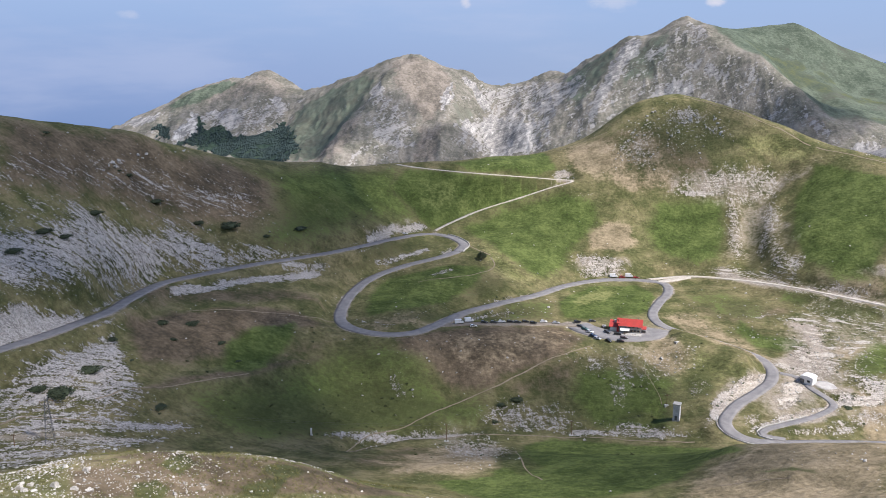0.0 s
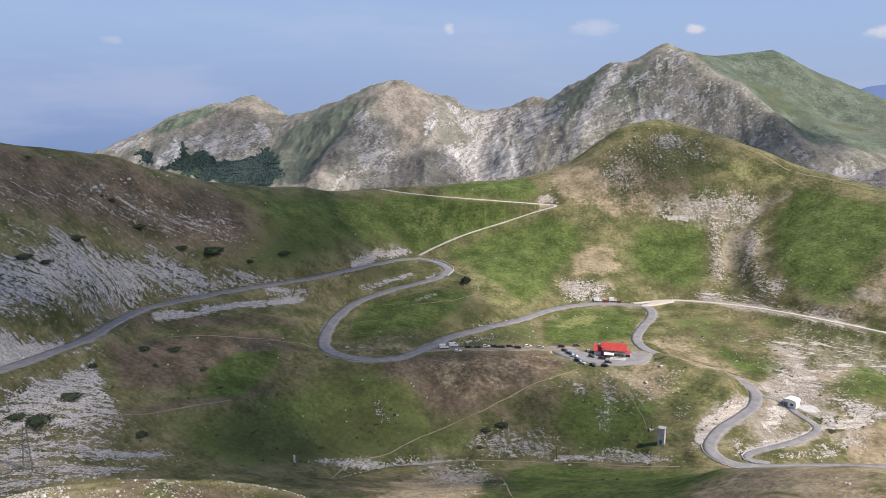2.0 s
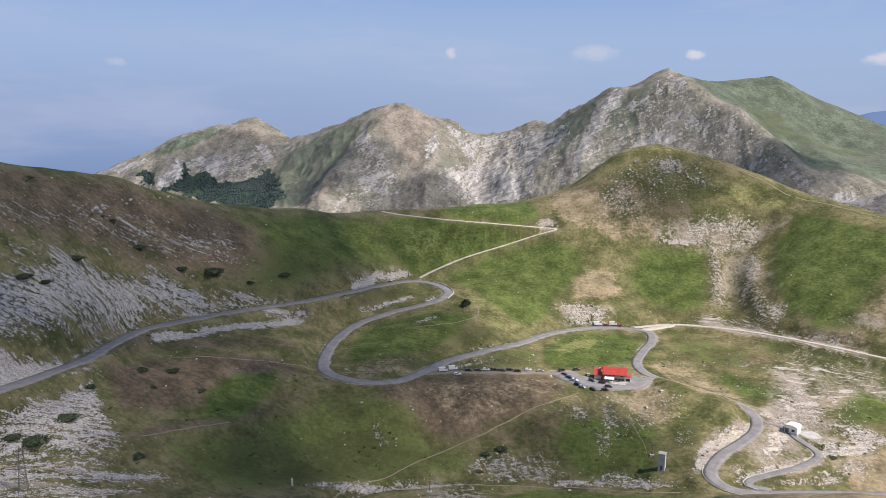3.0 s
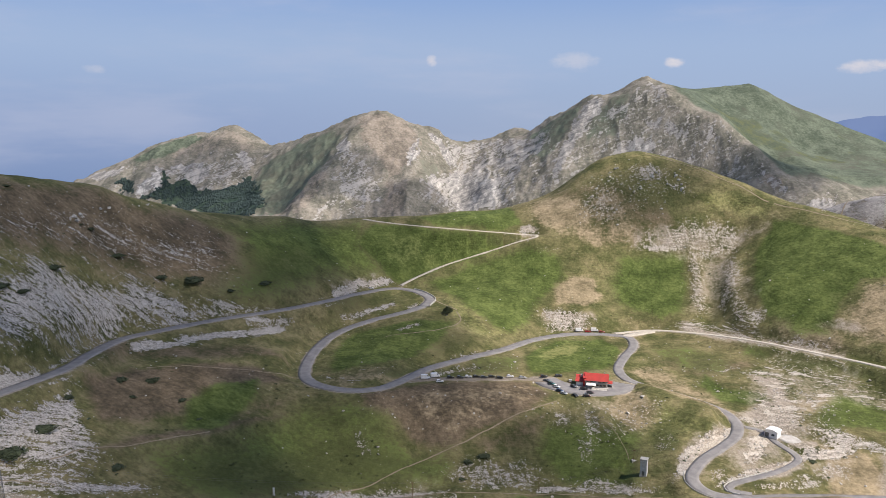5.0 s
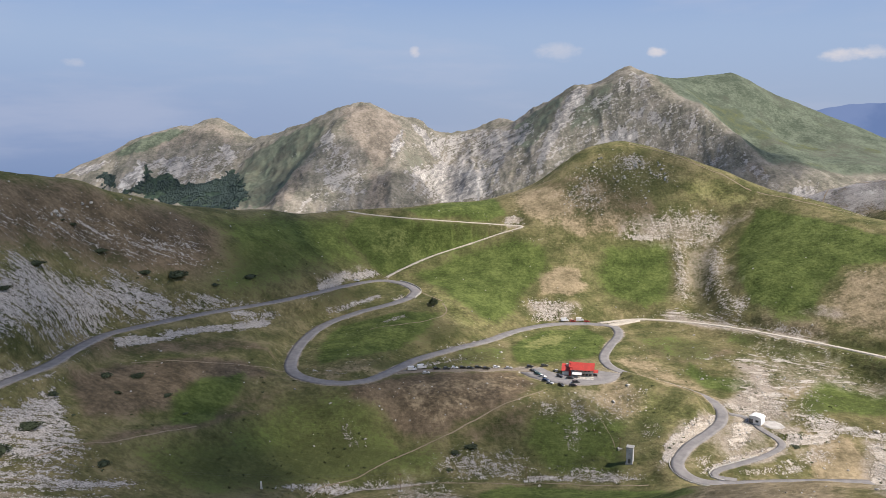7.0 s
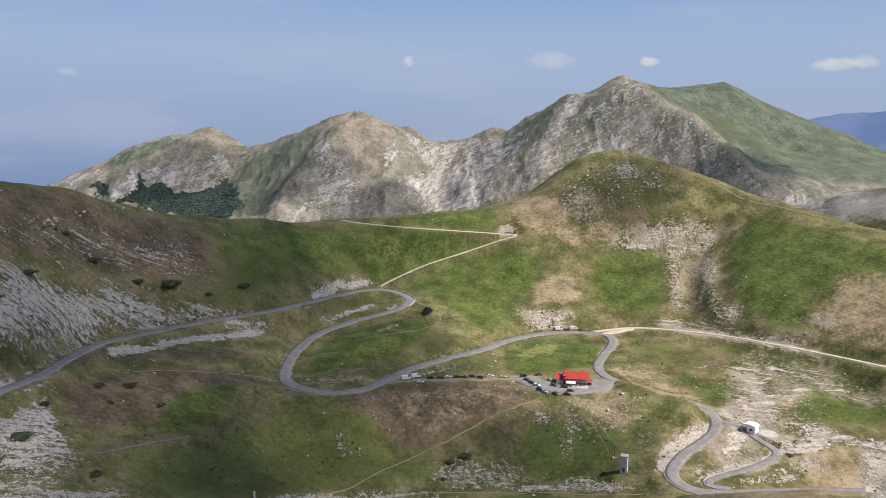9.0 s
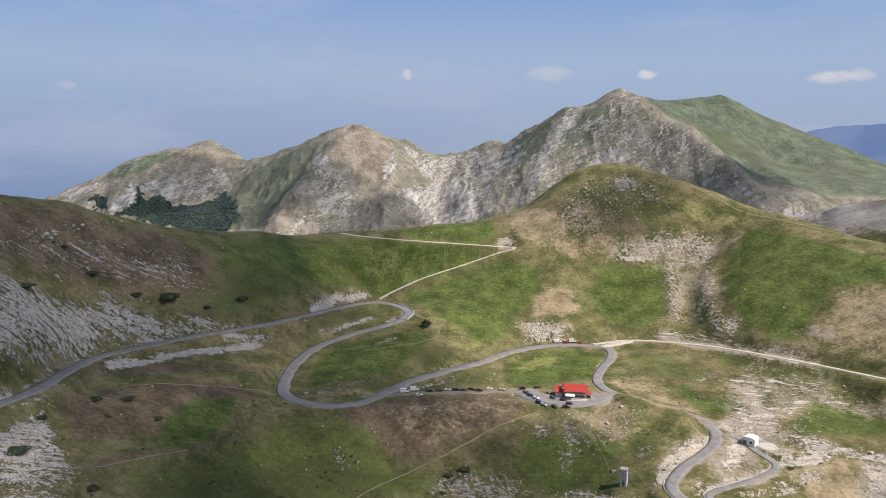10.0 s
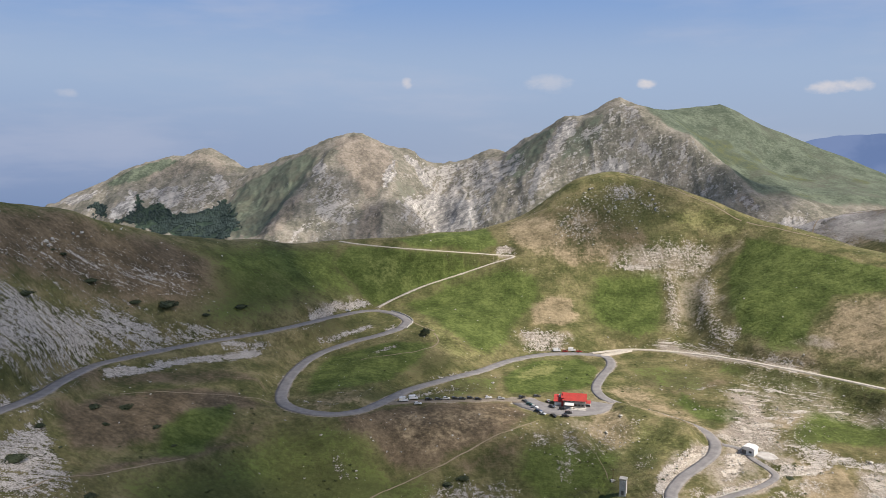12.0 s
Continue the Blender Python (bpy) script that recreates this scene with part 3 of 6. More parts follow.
COVER += [
    # sunny zones paint sunlit grass, no cover of their own
    ("sunny", 0.7, 12.8, [(27, 598), (39, 579), (56, 544), (82, 561), (68, 540), (43, 525), (26, 557)]),
    ("sunny", 0.7, 8, [(84, 519), (107, 542), (127, 544), (108, 511), (83, 491)]),
    ("sunny", 0.6, 9.6, [(241, 680), (273, 678), (295, 652), (287, 642), (267, 657), (242, 667)]),
    ("sunny", 0.5, 12.8, [(120, 452), (139, 428), (162, 406), (164, 402), (142, 390), (130, 407)]),
    ("sunny", 0.4, 16, [(-25, 670), (30, 667), (53, 662), (7, 643), (-15, 641)]),
    ("sunny", 0.5, 9.6, [(-180, 327), (-165, 381), (-160, 382), (-170, 346), (-178, 324)]),
    ("heath", 0.9, 6.4, [(20, 322), (29, 337), (38, 311), (38, 291), (31, 283), (22, 297)]),
]
COVER += [
    ("heath", 0.8, 6.4, [(130, 401), (137, 396), (135, 383), (125, 385)]),
    ("heath", 0.55, 22.4, [(-119, 564), (-87, 614), (-62, 614), (-73, 569), (-99, 530), (-116, 525)]),
    ("heath", 0.3, 14, [(187, 711), (216, 711), (238, 687), (232, 663), (191, 663), (172, 681)]),
    ("heath", 0.5, 9.6, [(-61, 564), (-10, 607), (-25, 569), (-55, 539)]),
    ("heath", 0.5, 9.6, [(29, 538), (54, 518), (27, 495), (-1, 473), (12, 497)]),
    ("heath", 0.5, 14.4, [(-80, 359), (-41, 388), (-23, 378), (-38, 359), (-73, 325), (-93, 326)]),
    ("dry", 0.9, 6.4, [(108, 615), (129, 623), (142, 618), (147, 601), (132, 589), (109, 592)]),
]
COVER += [
    ("dry", 1, 9.6, [(101, 266), (110, 269), (159, 346), (205, 349), (122, 205), (72, 235), (85, 253)]),
    ("dry", 0.7, 8, [(-28, 305), (-1, 350), (25, 352), (23, 292), (3, 284), (-18, 286)]),
    ("dry", 0.7, 9.6, [(111, 441), (130, 452), (137, 421), (130, 407), (119, 399), (108, 418)]),
    ("dry", 0.85, 9.6, [(107, 720), (129, 708), (152, 678), (150, 663), (127, 662), (106, 678)]),
    ("dry", 0.6, 9.6, [(135, 487), (156, 499), (173, 453), (183, 420), (167, 410), (149, 430), (136, 465)]),
    ("dry", 0.6, 9.6, [(210, 439), (252, 443), (240, 419), (212, 417)]),
]
COVER += [
    ("dry", 0.6, 8, [(-46, 442), (-27, 460), (2, 469), (-14, 445), (-38, 431)]),
    ("dry", 0.9, 6, [(209, 389), (229, 380), (233, 366), (156, 244), (146, 251), (200, 361)]),
    ("dry", 0.5, 12.8, [(96, 571), (133, 573), (198, 561), (148, 566), (98, 560)]),
    ("dry", 0.7, 12, [(248, 540), (261, 512), (276, 492), (267, 472), (244, 512)]),
    ("soil", 0.8, 6.4, [(201, 571), (233, 528), (269, 477), (263, 466), (233, 511), (190, 560)]),
    ("soil", 0.8, 8, [(209, 477), (225, 466), (218, 431), (206, 411), (197, 410), (174, 412), (184, 427), (203, 439)]),
    ("soil", 0.5, 6.4, [(127, 441), (133, 429), (128, 412), (124, 417)]),
]
COVER += [
    ("rock", 0.64, 11, [(-217, 331), (-202, 366), (-193, 379), (-191, 418), (-179, 437), (-162, 476), (-139, 490), (-129, 488), (-110, 511), (-89, 527), (-122, 486), (-154, 446), (-164, 392), (-172, 352), (-199, 297)]),
    ("rock", 0.46, 14, [(-222, 339), (-194, 412), (-182, 444), (-157, 493), (-135, 499), (-147, 479), (-177, 431), (-192, 377), (-217, 331)]),
    ("rock", 0.45, 20, [(-236, 366), (-196, 486), (-131, 566), (-113, 528), (-142, 500), (-182, 446), (-221, 337)]),
    ("rock", 0.56, 4.2, [(-194, 472), (-192, 484), (-187, 487), (-186, 480), (-192, 466)]),
    ("rock", 0.51, 4.2, [(-188, 494), (-183, 508), (-181, 506), (-187, 492)]),
]
COVER += [
    ("rock", 0.4, 5.1, [(-180, 528), (-173, 561), (-176, 528)]),
    ("rock", 0.78, 3, [(-148, 427), (-126, 459), (-99, 488), (-86, 506), (-78, 513), (-80, 501), (-97, 477), (-119, 458), (-135, 435), (-145, 417)]),
    ("rock", 0.95, 5, [(-187, 308), (-166, 358), (-162, 359), (-168, 319), (-180, 291)]),
    ("rock", 0.52, 8, [(-175, 277), (-163, 309), (-156, 334), (-151, 358), (-147, 359), (-146, 337), (-143, 321), (-140, 331), (-126, 321), (-117, 317), (-120, 297), (-100, 312), (-122, 281), (-143, 266), (-171, 267)]),
    ("rock", 0.85, 7, [(-155, 295), (-152, 308), (-153, 337), (-149, 347), (-145, 324), (-145, 307), (-146, 296)]),
]
COVER += [
    ("rock", 0.62, 4, [(-164, 254), (-147, 273), (-133, 283), (-113, 303), (-101, 313), (-101, 305), (-122, 281), (-142, 263), (-162, 251)]),
    ("rock", 0.5, 4, [(-161, 249), (-129, 274), (-106, 295), (-109, 277), (-122, 256), (-136, 208)]),
    ("rock", 0.75, 3, [(-56, 578), (-40, 609), (-19, 627), (-10, 629), (-35, 604), (-53, 568)]),
    ("rock", 0.48, 6.8, [(24, 383), (37, 388), (61, 386), (70, 374), (59, 370), (28, 366)]),
    ("rock", 0.4, 5.1, [(-45, 330), (-37, 349), (-22, 363), (-6, 368), (21, 373), (23, 367), (-1, 363), (-27, 350)]),
    ("rock", 0.28, 6.8, [(1, 345), (22, 349), (23, 296), (5, 297)]),
]
COVER += [
    ("rock", 0.45, 5.1, [(219, 651), (241, 645), (279, 648), (270, 641), (254, 631), (228, 631), (221, 638)]),
    ("rock", 0.45, 3.4, [(173, 644), (187, 647), (218, 643), (225, 638), (199, 640)]),
    ("rock", 0.44, 4.2, [(222, 634), (235, 629), (224, 601), (212, 576), (211, 596), (220, 617)]),
    ("rock", 0.44, 5.1, [(247, 620), (263, 619), (243, 575), (241, 551), (236, 525), (227, 542), (233, 585)]),
    ("rock", 0.28, 6.8, [(193, 568), (224, 567), (238, 523), (250, 500), (223, 523)]),
    ("rock", 0.54, 5.1, [(93, 559), (105, 578), (122, 581), (130, 569), (131, 566)]),
    ("rock", 0.34, 10.2, [(138, 677), (176, 683), (188, 671), (163, 661), (141, 665)]),
]
COVER += [
    ("rock", 0.4, 6.8, [(200, 696), (213, 698), (215, 686), (203, 685)]),
    ("rock", 0.4, 8.5, [(215, 689), (239, 690), (240, 675), (217, 676)]),
    ("rock", 0.37, 10.2, [(183, 713), (184, 695), (156, 696)]),
    ("rock", 0.56, 3.4, [(90, 678), (101, 680), (109, 669), (104, 664), (91, 672)]),
    ("rock", 0.4, 4.2, [(102, 650), (120, 649), (122, 644), (106, 645)]),
    ("rock", 0.62, 3.4, [(-104, 497), (-77, 519), (-72, 521), (-78, 511), (-99, 491)]),
    ("rock", 0.62, 2.7, [(-48, 548), (-26, 573), (-10, 586), (-9, 578), (-25, 565), (-46, 546)]),
    ("rock", 0.56, 2.7, [(-9, 529), (8, 543), (9, 536), (-5, 521)]),
]
COVER += [
    ("rock", 0.56, 3.1, [(-3, 575), (6, 584), (9, 575), (-1, 566)]),
    ("rock", 0.51, 3.4, [(23, 495), (54, 518), (74, 531), (69, 517), (41, 498)]),
    ("rock", 0.4, 5.1, [(-27, 403), (-21, 394), (-14, 389), (-15, 386), (-25, 394)]),
    ("rock", 0.51, 5.1, [(103, 415), (107, 406), (104, 400), (100, 408)]),
    ("rock", 0.45, 8.5, [(210, 481), (222, 454), (218, 416), (207, 405), (200, 418), (206, 446)]),
    ("rock", 0.51, 5.1, [(209, 410), (231, 401), (224, 388), (212, 397)]),
    ("rock", 0.34, 6.8, [(98, 428), (143, 433), (141, 414), (103, 391), (95, 410)]),
    ("rock", 0.6, 5, [(-133, 491), (-122, 503), (-91, 527), (-88, 523), (-109, 507), (-131, 480)]),
]
COVER += [
    ("heath", 0.7, 3, [(105, 250), (115, 247), (121, 241), (120, 236), (113, 243)]),
    ("lush", 0.6, 4, [(98, 253), (112, 249), (119, 241), (109, 243)]),
    ("heath", 0.8, 0.5, [(-31.2, 82.9), (-30.6, 89.7), (-27.7, 84.7), (-28.4, 80.9)]),
    ("heath", 0.8, 0.6, [(-31.5, 75.7), (-30.1, 78.8), (-28.1, 77.4), (-28.0, 74.6), (-30.3, 73.2)]),
    ("heath", 0.8, 0.5, [(-21.2, 78.7), (-22.3, 81.8), (-20.3, 85.3), (-18.0, 88.8), (-18.0, 83.6), (-18.6, 80.5)]),
    ("heath", 0.5, 0.8, [(-44.6, 75.2), (-42.4, 77.5), (-40.1, 81.4), (-38.8, 76.1), (-40.9, 72.5)]),
    ("sunny", 0.35, 1, [(-41.9, 83.9), (-30.9, 84.9), (-35.2, 79.9), (-41.7, 76.2)]),
    ("sunny", 0.4, 1, [(-22.7, 90.3), (-0.3, 95.9), (-5.7, 89.8), (-15.4, 91.0)]),
]
COVER += [
    ("soil", 0.25, 0.8, [(-27.8, 87.1), (-23.1, 91.8), (-16.5, 89.7), (-19.6, 85.4), (-22.9, 78.3), (-26.2, 75.8), (-26.6, 80.8)]),
    ("soil", 0.2, 1, [(-37.4, 75.5), (-34.2, 80.3), (-31.4, 76.1), (-32.1, 72.2), (-34.9, 70.1)]),
    ("soil", 0.25, 1, [(-16.6, 90.2), (-4.4, 91.3), (-14.2, 83.5), (-17.1, 85.3)]),
    ("brown", 0.8, 1.5, [(-39.8, 80.9), (-32.3, 88.9), (-16.1, 95.5), (-1.7, 93.2), (-35.3, 69.9)]),
    ("dry", 0.6, 5, [(158, 577), (203, 564), (238, 523), (269, 478), (262, 464), (228, 515), (188, 564)]),
    ("dry", 0.5, 10, [(166, 703), (184, 675), (188, 651), (151, 643), (122, 659)]),
    ("dry", 0.6, 5, [(617, 1505), (629, 1492), (664, 1424), (637, 1395)]),
]
COVER += [
    ("dry", 0.5, 5, [(686, 1437), (694, 1424), (638, 1220), (624, 1213)]),
    ("soil", 0.45, 8, [(217, 492), (234, 473), (258, 459), (286, 421), (278, 406), (247, 437), (210, 413), (209, 446)]),
    ("rock", 0.34, 8, [(217, 492), (234, 473), (258, 459), (286, 421), (278, 406), (247, 437), (210, 413), (209, 446)]),
    ("rock", 0.42, 5, [(189, 570), (221, 569), (237, 522), (268, 475), (262, 464), (227, 513)]),
    ("terraces", 1, 6, [(194, 483), (220, 495), (234, 473), (258, 459), (286, 421), (278, 406), (247, 437), (210, 413), (206, 439), (183, 420)]),
]
COVER += [
    ("terraces", 1, 5, [(189, 570), (221, 569), (237, 522), (268, 475), (262, 464), (227, 513)]),
    ("terraces", 0.7, 5, [(-48, 470), (-8, 469), (-1, 464), (-26, 430), (-45, 433)]),
    ("terraces", 0.25, 6, [(173, 645), (219, 651), (241, 646), (279, 648), (270, 641), (254, 631), (228, 631), (199, 640)]),
    ("rock", 0.95, 3, [(128, 364), (132, 377), (147, 388), (166, 401), (173, 409), (172, 403), (153, 381), (136, 367)]),
    ("rock", 0.8, 3, [(139, 348), (151, 360), (180, 371), (191, 376), (185, 368), (158, 356)]),
    ("rock", 0.8, 3, [(168, 366), (202, 382), (224, 388), (218, 376), (198, 374)]),
]
COVER += [
    ("rock", 0.7, 6, [(551, 1115), (601, 1126), (495, 766), (484, 744), (455, 805), (322, 623)]),
    ("lush", 0.7, 8, [(218, 416), (243, 443), (261, 441), (281, 411), (269, 391), (241, 402), (216, 399)]),
    ("rock", 0.6, 5, [(208, 408), (227, 398), (261, 377), (254, 366), (239, 377), (216, 388)]),
    ("rock", 0.9, 5, [(238, 375), (255, 367), (165, 234), (159, 243)]),
    ("soil", 0.6, 5, [(236, 381), (258, 373), (161, 228), (152, 237)]),
    ("lush", 0.5, 8, [(237, 504), (261, 467), (291, 429), (287, 422), (258, 460), (235, 474)]),
    ("brown", 0.5, 8, [(151, 504), (191, 515), (225, 492), (214, 481), (176, 472)]),
]
COVER += [
    ("blocks", 0.6, 6, [(209, 410), (264, 382), (249, 359), (216, 388)]),
    ("blocks", 1, 6, [(158, 707), (183, 702), (209, 701), (236, 686), (235, 674), (192, 670), (149, 683)]),
    ("rock", 0.3, 8, [(158, 707), (183, 702), (209, 701), (236, 686), (235, 674), (192, 670), (149, 683)]),
    ("heath", 0.45, 10, [(184, 706), (214, 704), (237, 690), (234, 670), (196, 664), (176, 681)]),
    ("rock", 0.6, 6, [(-162, 307), (-150, 355), (-122, 318), (-128, 297), (-161, 278), (-167, 291)]),
    ("lush", 0.7, 8, [(74, 411), (99, 416), (113, 389), (109, 362), (76, 372), (63, 394)]),
    ("heath", 0.4, 8, [(73, 408), (97, 409), (102, 376), (76, 372)]),
]
COVER += [
    ("dry", 0.4, 10, [(-1, 432), (71, 456), (74, 434), (47, 413), (22, 404), (1, 409)]),
    # heath widened to darken the lower meadow: cloud shade put into the colour
    ("heath", 0.6, 12, [(-92, 353), (-41, 395), (-6, 393), (4, 382), (-22, 364), (-56, 337), (-84, 320), (-98, 327)]),
    ("brown", 0.4, 12, [(-66, 406), (-25, 416), (-1, 395), (-23, 371), (-61, 373)]),
    ("blocks", 0.4, 8, [(183, 716), (240, 695), (244, 673), (191, 663), (136, 666)]),
    ("blocks", 1, 4, [(182, 710), (183, 693), (156, 696)]),
    ("blocks", 1, 4, [(200, 696), (239, 690), (240, 675), (202, 681)]),
    ("blocks", 1, 4, [(143, 678), (173, 676), (172, 662), (143, 664)]),
]
COVER += [
    ("blocks", 0.5, 5, [(24, 381), (37, 386), (61, 385), (70, 374), (59, 370), (28, 366)]),
    ("blocks", 0.6, 6, [(214, 481), (222, 454), (252, 443), (224, 388), (205, 408), (203, 439)]),
    ("blocks", 0.5, 6, [(98, 428), (131, 435), (111, 389), (99, 401)]),
    ("blocks", 0.3, 6, [(-168, 293), (-163, 309), (-151, 357), (-127, 320), (-100, 310), (-143, 266)]),
    ("blocks", 0.5, 5, [(153, 388), (191, 395), (190, 357), (140, 351)]),
    ("blocks", 0.5, 4, [(23, 490), (75, 508), (67, 477), (28, 465)]),
    ("blocks", 0.12, 10, [(-56, 420), (5, 435), (66, 423), (22, 393), (-23, 385)]),
]
COVER += [
    ("blocks", 0.15, 8, [(-201, 364), (-191, 418), (-162, 476), (-129, 488), (-154, 446), (-186, 331)]),
    ("blocks", 0.7, 4, [(-197, 471), (-182, 513), (-171, 557), (-185, 483), (-194, 455)]),
    ("blocks", 0.3, 6, [(146, 515), (190, 483), (195, 434), (170, 453)]),
    ("lush", 1, 8, [(-586, 1776), (-535, 1793), (-476, 1828), (-446, 1796), (-475, 1774), (-524, 1730), (-567, 1732)]),
    ("lush", 0.6, 10, [(-303, 1678), (-255, 1676), (-206, 1652), (-145, 1600), (-121, 1550), (-145, 1483), (-177, 1398), (-213, 1375), (-263, 1397), (-306, 1566)]),
    ("lush", 0.6, 10, [(226, 1543), (279, 1502), (310, 1473), (293, 1445), (262, 1401), (224, 1380), (211, 1420)]),
]
COVER += [
    ("lush", 0.55, 10, [(338, 1434), (388, 1436), (370, 1381), (347, 1363), (305, 1371), (291, 1377), (311, 1416)]),
    ("lush", 0.4, 10, [(16, 1487), (47, 1505), (67, 1499), (15, 1387)]),
    ("dry", 0.9, 12, [(-100, 1588), (-52, 1589), (6, 1585), (19, 1532), (6, 1480), (-13, 1425), (-38, 1447), (-64, 1473), (-85, 1504)]),
    ("dry", 0.5, 12, [(-426, 1801), (-387, 1821), (-305, 1770), (-334, 1727), (-384, 1742), (-455, 1739), (-540, 1745), (-468, 1797)]),
    ("dry", 0.6, 12, [(-248, 1442), (-189, 1500), (-140, 1424), (-154, 1368), (-176, 1314), (-242, 1380)]),
    ("dry", 0.7, 14, [(-43, 1430), (5, 1397), (-12, 1332), (-50, 1341)]),
]
COVER += [
    ("dry", 0.7, 8, [(520, 1207), (535, 1174), (555, 1143), (527, 1152), (515, 1182)]),
    ("dry", 0.5, 10, [(577, 1524), (628, 1521), (601, 1476), (558, 1467)]),
    ("rock", 0.45, 10, [(-543, 1629), (-505, 1701), (-413, 1711), (-309, 1717), (-322, 1655), (-310, 1474), (-479, 1602)]),
    ("rock", 0.51, 10, [(-134, 1413), (-113, 1493), (-84, 1481), (-61, 1435), (-40, 1402), (-58, 1371), (-96, 1364), (-126, 1375)]),
    ("rock", 0.41, 10, [(-167, 1316), (-136, 1376), (-97, 1362), (-36, 1361), (-167, 1314)]),
    ("rock", 0.41, 10, [(15, 1375), (44, 1400), (83, 1374)]),
]
COVER += [
    ("rock", 0.51, 8, [(71, 1585), (129, 1645), (192, 1611), (224, 1532), (200, 1423), (171, 1336), (62, 1377), (34, 1395), (25, 1445), (79, 1538)]),
    ("rock", 0.36, 12, [(413, 1428), (437, 1338), (474, 1286), (510, 1216), (533, 1172), (464, 1242), (431, 1274), (373, 1318), (334, 1342), (250, 1324), (197, 1329), (200, 1423), (255, 1411), (302, 1419), (375, 1414)]),
    ("rock", 0.98, 3, [(9, 1536), (19, 1535), (14, 1500), (1, 1451), (-5, 1453), (1, 1496)]),
    ("rock", 0.82, 5, [(47, 1585), (77, 1574), (93, 1550), (81, 1516), (58, 1540), (38, 1563)]),
]
COVER += [
    ("rock", 0.82, 8, [(67, 1490), (101, 1551), (146, 1460), (165, 1364), (155, 1354), (109, 1365), (74, 1371), (71, 1466)]),
    ("rock", 0.82, 4, [(20, 1419), (46, 1477), (62, 1476), (57, 1452), (35, 1427)]),
    ("rock", 0.82, 6, [(311, 1468), (339, 1463), (345, 1435), (321, 1420), (291, 1397), (259, 1347), (238, 1324), (236, 1349), (255, 1381), (282, 1431)]),
    ("rock", 1.07, 4, [(-518, 1665), (-511, 1702), (-496, 1671), (-492, 1636), (-513, 1613), (-541, 1622), (-532, 1641)]),
    ("rock", 0.7, 6, [(-506, 1715), (-427, 1718), (-401, 1663), (-432, 1638), (-467, 1691)]),
    ("rock", 0.82, 4, [(-370, 1730), (-349, 1746), (-322, 1697), (-331, 1679), (-356, 1715)]),
]
COVER += [
    ("rock", 0.82, 5, [(-697, 1786), (-634, 1768), (-587, 1740), (-599, 1716), (-664, 1747)]),
    ("rock", 0.74, 4, [(349, 1337), (369, 1343), (375, 1328), (367, 1321)]),
    ("rock", 0.78, 2.5, [(480, 1275), (471, 1260), (456, 1249), (451, 1253), (464, 1263), (473, 1275)]),
    ("rock", 0.78, 2.5, [(439, 1274), (447, 1270), (438, 1264)]),
    ("rock", 0.66, 5, [(403, 1436), (426, 1398), (430, 1362), (413, 1364), (410, 1391)]),
    ("rock", 0.66, 4, [(388, 1353), (413, 1339), (405, 1327), (390, 1343)]),
    ("rock", 0.66, 4, [(346, 1404), (374, 1389), (369, 1380), (344, 1396)]),
    ("rock", 0.7, 5, [(416, 1329), (453, 1300), (443, 1293), (415, 1315)]),
]
COVER += [
    ("rock", 0.7, 4, [(-130, 1446), (-97, 1391), (-51, 1387), (-45, 1371), (-89, 1375), (-124, 1404)]),
    ("rock", 0.74, 5, [(149, 1559), (190, 1499), (210, 1539), (221, 1512), (204, 1453), (175, 1456)]),
    ("rock", 0.66, 3, [(-133, 1526), (-120, 1527), (-105, 1492), (-122, 1451)]),
    ("wood", 1, 7, [(-607, 1705), (-554, 1668), (-543, 1620)]),
    ("wood", 1, 7, [(-503, 1703), (-476, 1645), (-481, 1600), (-523, 1607), (-486, 1628)]),
    ("wood", 1, 8, [(-487, 1632), (-459, 1657), (-405, 1617), (-358, 1609), (-324, 1666), (-289, 1565), (-256, 1434), (-275, 1400), (-410, 1545), (-489, 1597)]),
]
# Places of things in plan
REFUGE = (106.4, 456.5)
REFUGE_TURN = -16
SUBSTATION = (113.4, 369.2)
HUT = (188.8, 397.1)
MARKER = (-58.8, 337.7)
MAST = (-134.5, 258.7)
TREE = (27.0, 557.2)
POLES = [(1.6, 355.4, 9), (62.2, 366.9, 8), (-143.2, 252.0, 5), (112.2, 382.6, 6)]
CARS = [
    ('van', 9.5, 451.3, 8, 'along the lay-by'),
    ('van', 15.2, 457.0, 12, 'along the lay-by'),
    ('white', 17.5, 447.5, 5, 'along the lay-by'),
    ('black', 24.0, 454.9, 4, 'along the lay-by'),
    ('dark grey', 29.7, 456.0, 0, 'along the lay-by'),
    ('white', 34.5, 458.2, 0, 'along the lay-by'),
    ('black', 39.5, 459.0, 5, 'along the lay-by'),
    ('dark grey', 43.8, 458.8, 0, 'along the lay-by'),
    ('black', 48.7, 461.2, 3, 'along the lay-by'),
    ('black', 53.2, 459.5, 0, 'along the lay-by'),
    ('white', 59.8, 464.0, 0, 'along the lay-by'),
    ('silver', 67.1, 463.0, 0, 'along the lay-by'),
    ('black', 81.0, 470.3, 10, 'in the refuge car park'),
    ('dark grey', 90.3, 472.4, 5, 'in the refuge car park'),
    ('dark grey', 81.3, 461.5, -35, 'in the refuge car park'),
    ('green', 83.1, 456.3, -35, 'in the refuge car park'),
    ('white', 85.2, 451.2, -35, 'in the refuge car park'),
    ('blue', 85.9, 444.5, -38, 'in the refuge car park'),
    ('silver', 87.5, 440.6, -38, 'in the refuge car park'),
    ('black', 93.2, 437.1, -60, 'in the refuge car park'),
]
